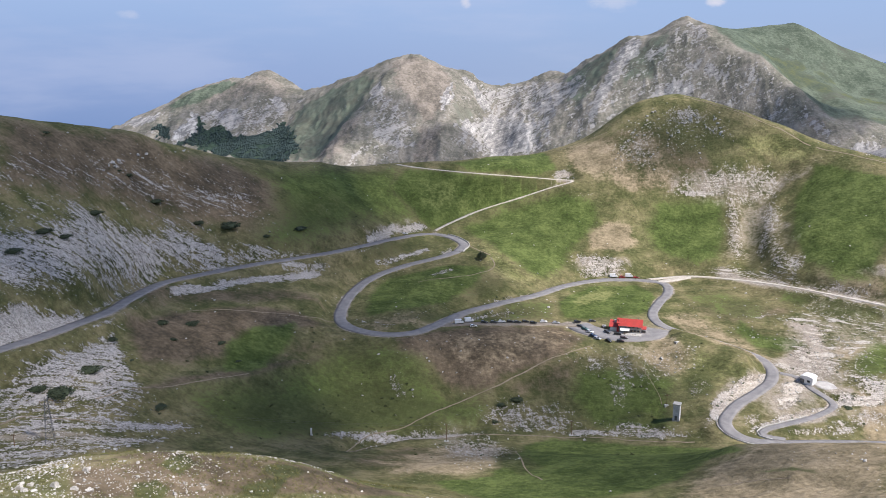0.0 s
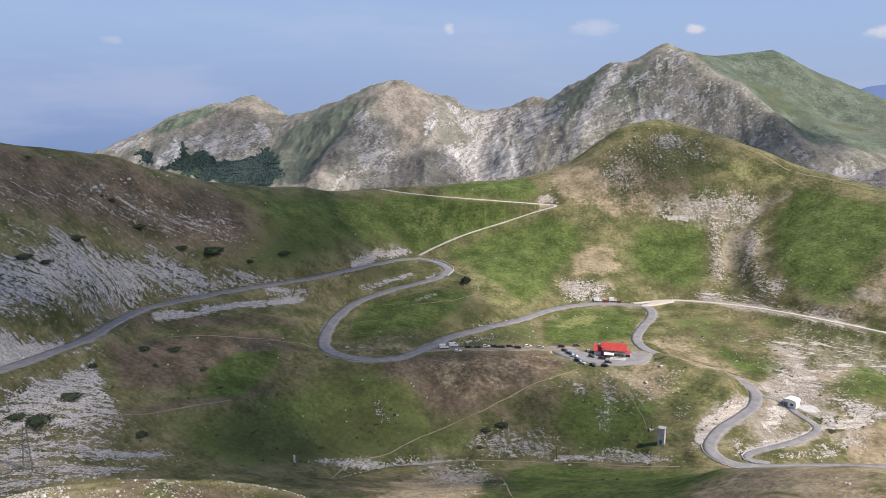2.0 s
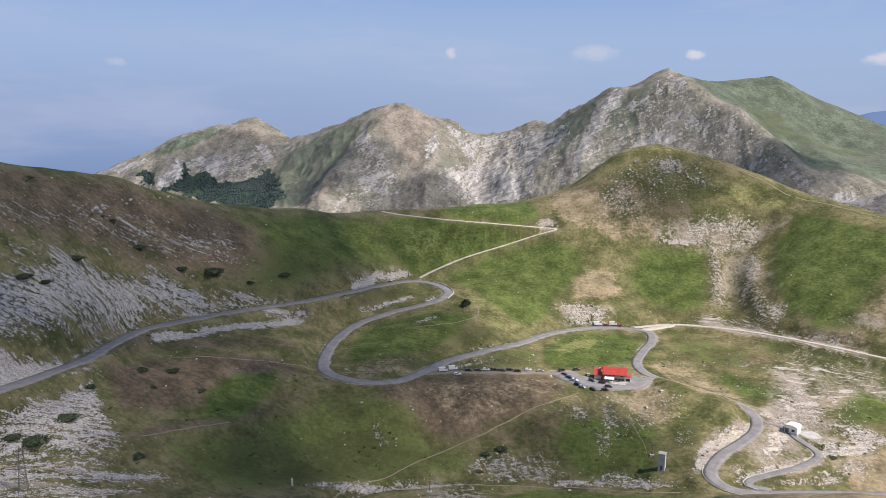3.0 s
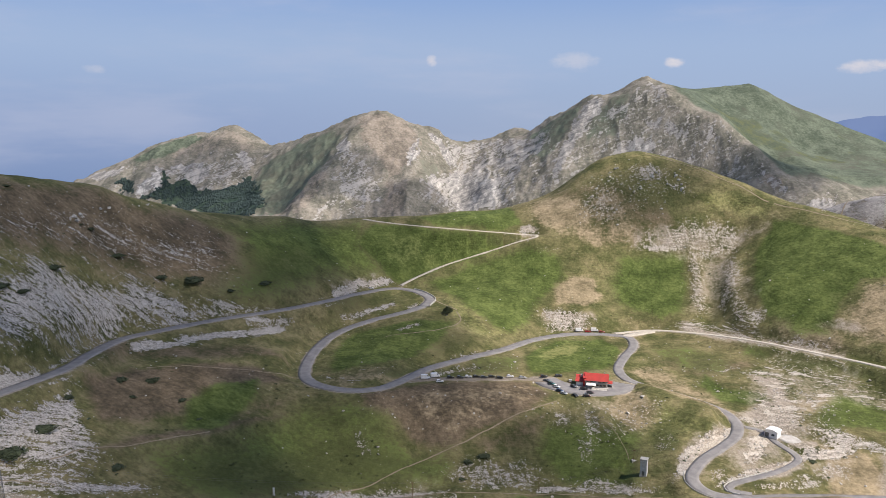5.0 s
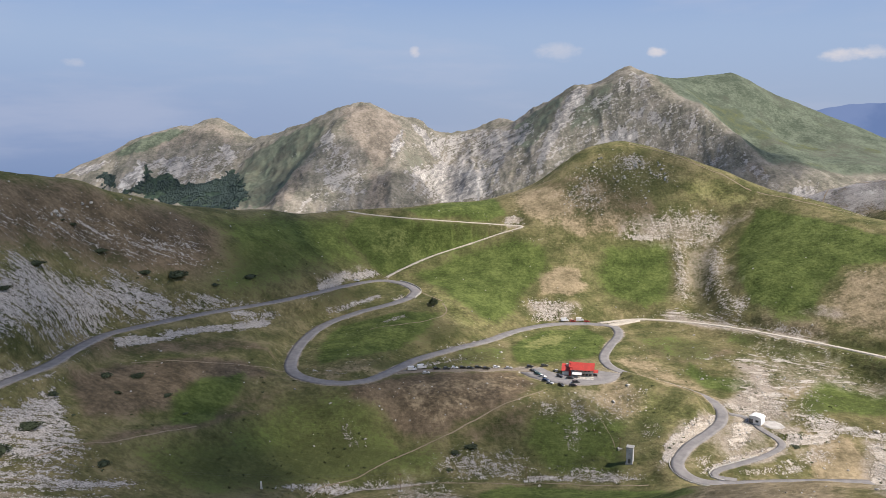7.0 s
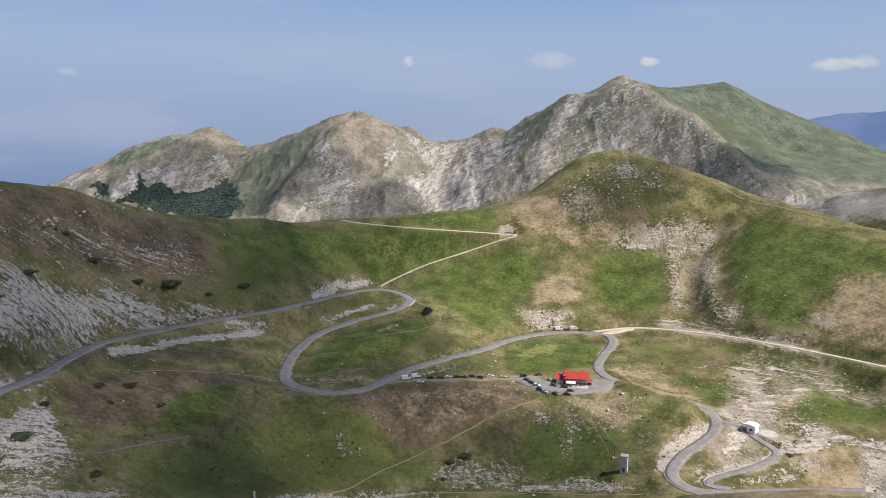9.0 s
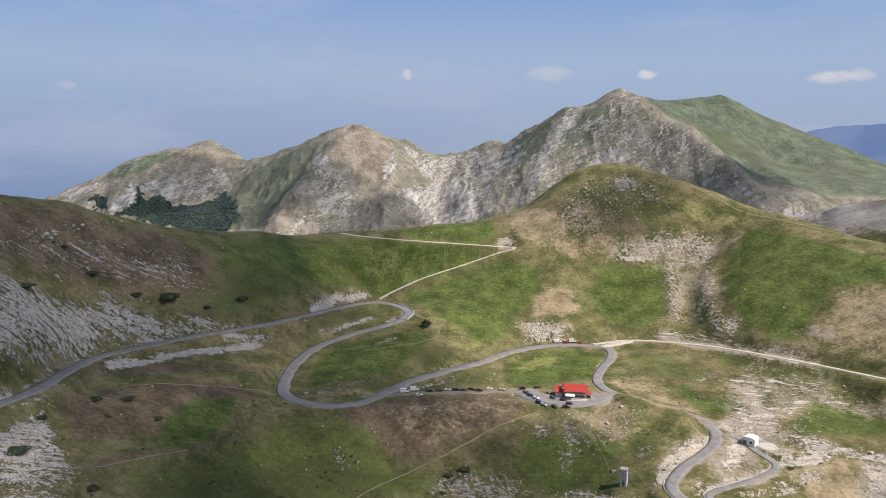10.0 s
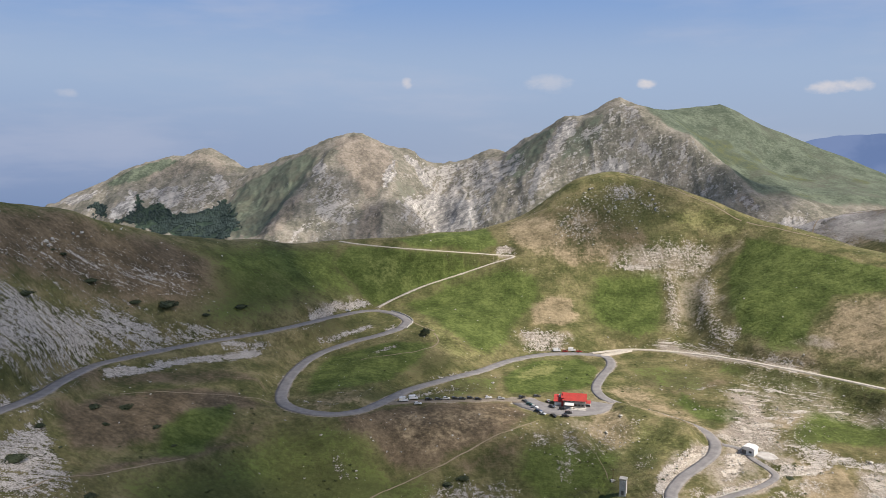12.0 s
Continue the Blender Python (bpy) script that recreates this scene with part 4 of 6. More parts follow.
CARS += [
    ('dark grey', 95.4, 451.5, -55, 'in the refuge car park'),
    ('silver', 95.6, 463.0, 80, 'in the refuge car park'),
    ('black', 100.5, 447.7, -15, 'in the refuge car park'),
    ('dark grey', 102.6, 440.8, -10, 'in the refuge car park'),
    ('black', 99.7, 436.2, -5, 'in the refuge car park'),
    ('white', -28.8, 609.3, -12, 'at the edge of the upper bend'),
    ('van', 121.9, 564.5, 0, 'beside the upper road junction'),
    ('red', 127.8, 564.0, 0, 'beside the upper road junction'),
    ('van', 132.9, 565.0, -5, 'beside the upper road junction'),
    ('red', 137.4, 561.8, -10, 'beside the upper road junction'),
]
PATHS = [
    ([(-42.5, 329.2), (-24.7, 351.2), (-1.1, 357.7), (20.7, 365.3), (48.0, 365.2), (80.0, 361.6), (115.6, 346.2)], 0.39, "trodden path along the valley floor"),
    ([(17.4, 351.9), (31.8, 336.7), (32.1, 291.2), (36.5, 273.9)], 0.28, "faint trodden path over the near bank"),
    ([(81.9, 430.8), (62.9, 418.1), (45.3, 409.2), (28.2, 398.6), (4.6, 387.5), (-17.5, 366.8), (-34.0, 353.0), (-42.6, 330.5)], 0.30, "narrow trodden footpath winding down the meadow"),
    ([(-134.8, 297.0), (-125.1, 317.2), (-112.5, 336.3), (-92.4, 365.6)], 0.28, "faint trodden footpath across the slope"),
    ([(33.6, 563.3), (35.6, 549.0), (27.1, 535.1), (5.9, 519.6), (-16.2, 513.1)], 0.39, "trodden footpath beside the hairpin bend"),
    ([(6.9, 610.4), (23.0, 579.8), (33.8, 566.3)], 0.50, "pale trodden path round the bend"),
    ([(208.4, 718.0), (230.7, 710.3), (255.7, 697.1), (281.1, 674.8), (295.0, 656.7)], 0.44, "pale footpath along the ridge"),
    ([(298.1, 653.2), (313.4, 633.1), (331.0, 609.1), (352.6, 592.7)], 0.50, "pale footpath along the ridge"),
]
PATHS += [
    ([(106.9, 716.3), (126.5, 717.0), (142.1, 710.2)], 0.44, "pale footpath along the ridge"),
    ([(104.5, 411.6), (109.8, 395.9), (110.1, 383.3)], 0.14, "faint trodden path below the refuge"),
    ([(-155.3, 265.9), (-152.0, 274.9), (-143.4, 277.9), (-128.0, 284.7)], 0.39, "pale trodden path over the scree"),
    ([(-62.7, 446.5), (-77.0, 436.8), (-94.1, 428.8), (-133.5, 407.5)], 0.33, "faint grassy path at the field edge"),
    ([(89.5, 242.8), (100.3, 242.6), (110.5, 237.2)], 0.28, "faint path on the spur"),
]
PATHS += [
    ([(326.2, 632.4), (469.2, 854.3), (489.9, 821.3), (504.8, 800.9)], 0.88, "pale track on the far shoulder"),
]
BUSHES = [(-184.4, 424.0, 4.8), (-183.2, 385.5, 3.7), (-189.1, 377.8, 4.7), (-170.7, 478.8, 4.8), (-150.0, 490.7, 4.4), (-135.1, 505.7, 8.1), (-138.5, 383.5, 3.9), (-127.2, 392.9, 4.3), (-128.4, 368.6, 2.3), (-148.2, 347.2, 3.2), (-145.0, 314.3, 5.4), (-155.3, 293.0, 4.0), (-147.6, 293.6, 6.2), (-116.2, 312.2, 3.7), (-109.6, 382.4, 2.7), (-184.9, 478.3, 3.1), (29.4, 388.8, 3.0), (-97.1, 541.8, 5.2), (38.0, 392.1, 3.7), (-188.9, 473.9, 1.8), (-220.3, 455.1, 2.6), (-192.5, 355.1, 4.5), (25.6, 377.7, 2.3), (134.4, 373.4, 1.4)]
BUSHES += [(198.0, 373.0, 2.5), (208.0, 406.2, 1.2), (-114.6, 516.3, 3.2), (-136.5, 338.1, 1.4), (-99.4, 373.3, 1.7)]
KNOLL_ROCKS = [(-40.6, 71.5, 0.50), (-40.5, 73.0, 0.43), (-39.7, 70.7, 0.46), (-40.2, 69.9, 0.38), (-38.9, 70.8, 0.34), (-41.4, 73.4, 0.32), (-37.8, 72.7, 0.58), (-37.4, 78.4, 0.53), (-126.3, 254.1, 1.07), (-127.3, 250.7, 0.79), (-115.8, 266.5, 0.96), (-113.6, 272.5, 1.11), (-35.7, 88.2, 0.27), (-105.7, 278.5, 0.56), (-33.5, 82.4, 0.29), (-28.9, 80.0, 0.28), (-35.9, 72.7, 0.50), (-34.6, 72.9, 0.46), (-27.4, 76.0, 0.34), (-30.3, 92.0, 0.21), (-84.0, 298.9, 0.73), (-27.2, 87.8, 0.22), (-22.5, 91.0, 0.22), (-13.7, 91.1, 0.22), (-12.0, 92.4, 0.31)]
KNOLL_ROCKS += [(-14.4, 85.2, 0.26), (-16.4, 90.8, 0.17), (-9.8, 89.6, 0.25), (-17.8, 84.0, 0.18), (-120.4, 265.9, 0.76), (-26.8, 77.8, 0.23), (-35.5, 82.3, 0.17), (-20.8, 80.8, 0.20)]
LONE_ROCKS = [(-192.7, 474.4, 2.29), (-191.2, 480.6, 2.04), (-190.9, 473.5, 1.75), (-192.9, 470.5, 1.47), (-186.3, 499.5, 1.68), (-183.9, 505.5, 1.70), (-184.3, 500.5, 1.26), (-173.2, 546.0, 1.36), (-175.1, 534.4, 1.18), (207.9, 692.5, 2.66), (212.4, 695.6, 1.91), (202.7, 690.5, 1.70), (196.1, 685.8, 1.50), (219.5, 685.9, 1.71), (224.4, 683.1, 1.51), (229.7, 680.0, 1.51), (142.9, 674.4, 1.09), (160.3, 693.7, 1.69), (168.5, 687.7, 1.49), (148.8, 681.6, 1.29), (26.1, 555.3, 0.88), (227.6, 446.4, 0.92), (266.4, 491.9, 1.18), (202.4, 526.0, 1.04), (198.8, 537.3, 0.75)]
LONE_ROCKS += [(-34.1, 409.3, 0.97), (-8.7, 410.0, 0.86), (-0.3, 405.0, 0.75), (34.6, 414.6, 0.88), (9.5, 418.1, 0.99), (51.1, 436.7, 0.93), (-15.5, 389.7, 1.03), (7.2, 406.2, 0.75), (-61.2, 379.2, 0.61), (-7.2, 408.7, 0.65), (25.7, 407.3, 0.64), (-41.5, 391.8, 0.52), (62.4, 413.8, 0.66), (78.6, 410.5, 0.66), (-23.3, 372.7, 0.59), (67.8, 360.7, 0.97), (56.5, 251.6, 0.68), (76.4, 268.9, 0.59)]



# ---- the land: one height function ----
def hash2(i, j, seed):
    h = (i.astype(np.int64) * 374761393 + j.astype(np.int64) * 668265263 + seed * 974711) & 0xFFFFFFFF
    h = ((h ^ (h >> 13)) * 1274126177) & 0xFFFFFFFF
    return ((h ^ (h >> 16)) & 0xFFFF) / 65535.0


def grain(x, y, size, seed):
    """Smooth value noise, -1 to 1, of that grain size in metres."""
    u, v = x / size, y / size
    i, j = np.floor(u), np.floor(v)
    a, b = u - i, v - j
    a, b = a * a * a * (a * (a * 6 - 15) + 10), b * b * b * (b * (b * 6 - 15) + 10)
    n00, n10, n01, n11 = hash2(i, j, seed), hash2(i + 1, j, seed), hash2(i, j + 1, seed), hash2(i + 1, j + 1, seed)
    return 2 * (n00 * (1 - a) * (1 - b) + n10 * a * (1 - b) + n01 * (1 - a) * b + n11 * a * b) - 1


def fbm(x, y, size, seed, octaves=4, ridged=False):
    total, amp, norm = np.zeros_like(x), 1.0, 0.0
    for k in range(octaves):
        n = grain(x * math.cos(k) - y * math.sin(k), x * math.sin(k) + y * math.cos(k), size, seed + k)
        total += amp * ((1 - 2 * np.abs(n)) if ridged else n)
        norm += amp
        amp, size = amp * 0.5, size * 0.5
    return total / norm


def smooth(a, b, v):
    t = np.clip((v - a) / (b - a), 0, 1)
    return t * t * (3 - 2 * t)


def spline(points, step=2.0):
    """A smooth line through the points, sampled about every step metres."""
    p = np.array(points, float)
    p = np.vstack([2 * p[0] - p[1], p, 2 * p[-1] - p[-2]])
    out = []
    for k in range(1, len(p) - 2):
        n = max(2, int(np.linalg.norm(p[k + 1] - p[k]) / step))
        t = np.linspace(0, 1, n, endpoint=False)[:, None]
        a, b, c, d = p[k - 1], p[k], p[k + 1], p[k + 2]
        out.append(0.5 * (2 * b + (c - a) * t + (2 * a - 5 * b + 4 * c - d) * t ** 2 + (3 * b - a - 3 * c + d) * t ** 3))
    return np.vstack(out + [p[-2][None]])


HALF = {"ROAD_LOWER": 3.1, "ROAD_MIDDLE": 3.5, "ROAD_UPPER": 3.4, "ROAD_LOOP": 1.8, "TRACK_EAST": 1.7, "TRACK_PASS": 1.3, "PARKING": 8.0, "LAY_BY": 2.6, "HUT_YARD": 6.5, "APRON": 3.2}
LANES = [(spline(p), h) for p, h in zip(ROADS, HALF.values())]
CRESTS = np.vstack([spline(p, 14.0) for p in (SKYLINE_WEST, SKYLINE_MIDDLE, SKYLINE_EAST)])
KNOTS = np.array([q for line in LANDFORMS for q in line] + [q for line in ROADS for q in line[:: 2 if line in (PARKING, LAY_BY, HUT_YARD, APRON) else 1]])
SOFT = np.where(np.hypot(KNOTS[:, 0], KNOTS[:, 1]) > 1200, 1.5, 9.0)


def kernel(dx, dy):
    return np.sqrt(dx * dx + dy * dy + SOFT * SOFT)


def solve_land():
    n = len(KNOTS)
    a = np.zeros((n + 3, n + 3))
    a[:n, :n] = kernel(KNOTS[:, None, 0] - KNOTS[None, :, 0], KNOTS[:, None, 1] - KNOTS[None, :, 1]) - 0.6 * np.eye(n)
    a[:n, n], a[:n, n + 1:] = 1, KNOTS[:, :2] / 1000
    a[n:, :n] = a[:n, n:].T
    return np.linalg.solve(a, np.concatenate([KNOTS[:, 2], [0, 0, 0]]))


LAND = solve_land()


def broad(x, y):
    z = np.empty_like(x)
    for s in range(0, len(x), 20000):
        e = slice(s, s + 20000)
        z[e] = kernel(x[e, None] - KNOTS[None, :, 0], y[e, None] - KNOTS[None, :, 1]) @ LAND[:-3]
        z[e] += LAND[-3] + (x[e] * LAND[-2] + y[e] * LAND[-1]) / 1000
    return z


def near_lane(x, y, reach=16.0):
    """For each place: the distance beyond the edge of the nearest lane, and that lane's height there."""
    gap, level = np.full(len(x), 1e3), np.zeros(len(x))
    order = np.argsort(x)
    xs, ys = x[order], y[order]
    for line, half in LANES:
        for px, py, pz in line:
            a, b = np.searchsorted(xs, (px - reach, px + reach))
            pick = order[a:b][np.abs(ys[a:b] - py) < reach]
            d = np.maximum(np.hypot(x[pick] - px, y[pick] - py) - half, 0)
            closer = d < gap[pick]
            gap[pick[closer]], level[pick[closer]] = d[closer], pz
    return gap, level


ROAD_SIDE = LANES[0][0][(LANES[0][0][:, 1] > 418) & (LANES[0][0][:, 1] < 466)]
SHOULDER = ROAD_SIDE + np.column_stack([np.full(len(ROAD_SIDE), -3.9), np.full(len(ROAD_SIDE), -4.8), 2.9 * np.minimum(1.0, 1.8 * np.sin(np.linspace(0.1, math.pi - 0.1, len(ROAD_SIDE))))])
CREST_BEARING = np.arctan2(CRESTS[:, 0], CRESTS[:, 1])
CREST_RANGE = np.hypot(CRESTS[:, 0], CRESTS[:, 1])[np.argsort(CREST_BEARING)]
CREST_BEARING = np.sort(CREST_BEARING)


def pasture_side(x, y):
    """The smooth grassy flank east of the highest peak's ridge."""
    line = np.array(sorted((b, a) for a, b in RIBS[0][1]), float)
    edge = np.interp(y, line[:, 0], line[:, 1]) + 5 * grain(y, y * 0, 25, 67)
    return smooth(10, 32, x - edge) * smooth(1150, 1190, y) if len(line) else x * 0


def land(x, y):
    """Height of the ground at the places x, y (flat arrays), and the gap to the nearest lane."""
    r = np.hypot(x, y)
    z = broad(x, y)
    far = smooth(950, 1300, r)
    near = 1 - smooth(60, 140, r)
    z = z + (1 - far) * smooth(8, 40, r) * (1.1 * fbm(x, y, 38, 3) + 0.5 * fbm(x, y, 10, 9))
    z = z + near * smooth(5, 20, r) * 0.25 * fbm(x, y, 3, 21)
    # crags and gullies of the far peaks, calmer along the skyline
    pick = np.nonzero((r > 950) & (r < 2750))[0]
    fx, fy = x[pick], y[pick]
    calm = np.full(len(pick), 1e3)
    for px, py, pz in CRESTS:
        calm = np.minimum(calm, np.hypot(fx - px, fy - py))
    bearing = np.arctan2(fx, fy)
    beyond = np.clip(r[pick] - np.interp(bearing, CREST_BEARING, CREST_RANGE), 0, 260)
    z[pick] -= 0.45 * beyond * far[pick] * smooth(-0.45, -0.38, bearing) * (1 - smooth(0.66, 0.74, bearing))
    flank = pasture_side(fx, fy)
    rough = (1 - 0.75 * flank) * far[pick] * (1 - smooth(2200, 2700, r[pick])) * (0.12 + 0.88 * smooth(10, 160, calm)) * (1 - 0.55 * smooth(180, 300, fx))
    bend = 25 * fbm(fx, fy, 120, 61)
    for (amp, width), line in RIBS:
        d = np.full(len(pick), 1e3)
        for px, py, pz in spline([(a, b, 0) for a, b in line], 8.0):
            d = np.minimum(d, np.hypot(fx - px, fy - py))
        z[pick] += far[pick] * amp * np.clip(1 - d / width, 0, 1) * smooth(5, 70, calm)
    ribs = 5 * fbm(fx + bend, fy * 0.4, 80, 31, 5, True) + 4 * fbm(fx + bend, fy * 0.5, 26, 51, 4, True) - 3
    z[pick] += rough * (ribs + 6 * fbm(fx, fy, 130, 41, 4, True)) + far[pick] * (1 - 0.8 * flank) * 2.6 * fbm(fx, fy, 17, 71, 3, True)
    # banks and gullies of the near slopes
    pick = np.nonzero((r > 250) & (r < 760))[0]
    fx, fy = x[pick] + 1.5 * fbm(x[pick], y[pick], 12, 63), y[pick]
    for (amp, width), line in BANKS:
        d = np.full(len(pick), 1e3)
        for px, py, pz in spline([(a, b, 0) for a, b in line], 3.0):
            d = np.minimum(d, np.hypot(fx - px, fy - py))
        z[pick] += amp * smooth(0, 1, 1 - d / width)
    gap, level = near_lane(x, y)
    w = smooth(0.8, 10.0, gap)
    z = np.where(gap < 15, (level - 0.35) * (1 - w) + z * w, z)
    # the shoulder that hides the road below the refuge
    pick = np.nonzero((x > 105) & (x < 190) & (y > 390) & (y < 490))[0]
    for px, py, pz in SHOULDER:
        d = np.hypot(x[pick] - px, y[pick] - py)
        z[pick] = np.maximum(z[pick], np.where(gap[pick] > 0.25, pz - 0.055 * d * d, -1e3))
    return z, gap


def ground(x, y):
    return float(land(np.array([float(x)]), np.array([float(y)]))[0][0])


# ---- mesh helpers ----
def link_mesh(name, verts, faces, material, smooth_shade=True):
    me = bpy.data.meshes.new(name)
    me.from_pydata([tuple(map(float, v)) for v in verts], [], [tuple(map(int, f)) for f in faces])
    me.materials.append(material)
    me.polygons.foreach_set("use_smooth", [smooth_shade] * len(me.polygons))
    me.update()
    return new(name, me)


def grid_faces(rows, cols, wrap=False):
    i, j = np.meshgrid(np.arange(rows - 1), np.arange(cols if wrap else cols - 1), indexing="ij")
    k = (j + 1) % cols
    return np.stack([i * cols + j, i * cols + k, (i + 1) * cols + k, (i + 1) * cols + j], -1).reshape(-1, 4)


def patch_mask(x, y, rows, seed):
    """Soft, ragged patches in plan."""
    out = np.zeros_like(x)
    for k, (cx, cy, ax, ay, bx, by, dense) in enumerate(rows):
        det = ax * by - ay * bx
        if abs(det) < 1:
            continue
        dx, dy = x - cx, y - cy
        u, v = (dx * by - dy * bx) / det, (ax * dy - ay * dx) / det
        d = np.sqrt(u * u + v * v)
        pick = d < 1.7
        size = max(6.0, 0.5 * math.sqrt(abs(det)))
        e = d[pick] + 0.45 * fbm(x[pick], y[pick], size, seed + k, 4)
        out[pick] = np.maximum(out[pick], dense * (1 - smooth(0.2, 1.45, e)))
    return out


def zone_mask(x, y, kind, seed):
    """Ragged zones of one kind of cover, from their outlines in plan."""
    r = np.hypot(x, y)
    wide = 0.4 + 2.0 * smooth(130, 240, r) + 9.0 * smooth(850, 1200, r)
    wx, wy = x + wide * fbm(x, y, 11, seed, 3), y + wide * fbm(x, y, 11, seed + 7, 3)
    out = np.zeros_like(x)
    for name, dense, soft, outline in COVER:
        if name != kind:
            continue
        q = np.array(outline, float)
        low, high = q.min(0) - soft, q.max(0) + soft
        pick = np.nonzero((wx > low[0]) & (wx < high[0]) & (wy > low[1]) & (wy < high[1]))[0]
        px, py = wx[pick], wy[pick]
        inside, gap = np.zeros(len(pick), bool), np.full(len(pick), 1e6)
        for (ax, ay), (bx, by) in zip(q, np.roll(q, -1, 0)):
            crosses = (ay > py) != (by > py)
            if by != ay:
                inside ^= crosses & (px < (bx - ax) * (py - ay) / (by - ay) + ax)
            ex, ey = bx - ax, by - ay
            k = np.clip(((px - ax) * ex + (py - ay) * ey) / max(ex * ex + ey * ey, 1e-6), 0, 1)
            gap = np.minimum(gap, np.hypot(px - ax - k * ex, py - ay - k * ey))
        deep = np.where(inside, gap, -gap)
        out[pick] = np.maximum(out[pick], dense * smooth(-soft, soft, deep))
    return out


def stones(x, y):
    """How stony the ground is."""
    return np.maximum(zone_mask(x, y, "rock", 300), patch_mask(x, y, ROCK_EAST + ROCK_MORE + ROCK_REFUGE + ROCK_CUTS + FAR_SHOULDER, 300))


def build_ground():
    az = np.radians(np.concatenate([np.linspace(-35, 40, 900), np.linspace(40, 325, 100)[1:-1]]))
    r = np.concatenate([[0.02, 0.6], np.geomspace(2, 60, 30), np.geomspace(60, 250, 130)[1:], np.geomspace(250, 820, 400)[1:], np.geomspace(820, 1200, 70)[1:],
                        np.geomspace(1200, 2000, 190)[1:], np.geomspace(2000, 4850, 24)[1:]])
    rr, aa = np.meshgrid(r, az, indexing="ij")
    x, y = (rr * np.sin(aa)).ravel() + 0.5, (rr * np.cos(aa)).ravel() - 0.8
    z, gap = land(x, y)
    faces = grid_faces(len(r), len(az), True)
    me = bpy.data.meshes.new("ground")
    me.vertices.add(len(x))
    me.vertices.foreach_set("co", np.stack([x, y, z], -1).ravel())
    me.loops.add(faces.size)
    me.loops.foreach_set("vertex_index", faces[:, ::-1].ravel().astype(np.int32))
    me.polygons.add(len(faces))
    me.polygons.foreach_set("loop_start", (np.arange(len(faces)) * 4).astype(np.int32))
    me.polygons.foreach_set("use_smooth", np.ones(len(faces), bool))
    me.update()
    me.materials.append(GROUND)
    # steepness, for cliffs
    zz = z.reshape(rr.shape)
    gr = np.gradient(zz, axis=0) / np.maximum(np.gradient(rr, axis=0), 1e-6)
    ga = np.gradient(zz, axis=1) / np.maximum(rr * np.abs(np.gradient(aa, axis=1)), 1e-6)
    slope = np.hypot(gr, ga).ravel()
    patches = {"heath": HEATH, "soil": EARTH + EARTH_CUTS}
    cover = {key: zone_mask(x, y, key, 100 * k) for k, key in enumerate(("lush", "dry", "brown", "sunny", "heath", "soil", "wood", "terraces"))}
    for key, rows in patches.items():
        cover[key] = np.maximum(cover[key], patch_mask(x, y, rows, 500))
    cover["rock"] = stones(x, y)
    radius = np.hypot(x, y)
    far = smooth(900, 1200, radius)
    flank = far * pasture_side(x, y)
    cover["lush"] = np.maximum(cover["lush"], flank * (0.85 + 0.4 * fbm(x, y, 90, 78)))
    cover["dry"] = np.maximum(cover["dry"] * (1 - 0.6 * flank), 0.5 * flank * smooth(0.2, 0.5, fbm(x + 0.3 * y, y * 0.25, 55, 83)))
    cover["heath"] = np.maximum(cover["heath"], 0.5 * flank * smooth(0.15, 0.5, fbm(x, y, 80, 84)))
    cliff = (0.1 + 0.24 * smooth(0.6, 1.2, slope + 0.25 * fbm(x, y, 60, 77))) * (1 - 0.8 * cover["lush"]) * (1 - 0.45 * cover["dry"])
    cover["rock"] = np.maximum(cover["rock"] * (1 - 0.7 * flank * (radius > 1200)), far * cliff * (1 - 0.8 * flank))
    lane = gap < 15
    bank = (1 - smooth(1.0, 7.0, gap)) * smooth(0.25, 0.7, slope) * (0.55 + 0.5 * fbm(x, y, 14, 88)) * (1 - smooth(610, 640, radius))
    cover["rock"] = np.maximum(cover["rock"], np.where(lane, bank, 0))
    sparse = (0.12 + 0.16 * fbm(x, y, 45, 99)) * (1 - 0.9 * cover["lush"]) * (1 - far)
    cover["rock"] = np.maximum(cover["rock"], np.clip(sparse, 0, 1))
    shoulder = smooth(880, 920, radius) * (1 - smooth(1020, 1100, radius)) * smooth(0.40, 0.44, np.arctan2(x, y))
    cover["rock"] = np.maximum(cover["rock"], shoulder * (0.55 + 0.3 * fbm(x, y, 30, 79)))
    cover["dry"] = np.maximum(cover["dry"], shoulder * 0.8)
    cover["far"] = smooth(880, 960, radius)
    cover["west"] = 1 - smooth(-110, -40, x)
    cover["soil"] = np.maximum(cover["soil"], np.where(lane, (1 - smooth(0.3, 2.6, gap)) * (0.55 + 0.4 * fbm(x, y, 9, 89)), 0))
    for key, values in cover.items():
        me.attributes.new(key, "FLOAT", "POINT").data.foreach_set("value", values.astype(np.float32))
    return tagged(new("ground", me), "mountain pasture with grass, bare limestone scree and rocky peaks", "ground", kind="structure")


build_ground()


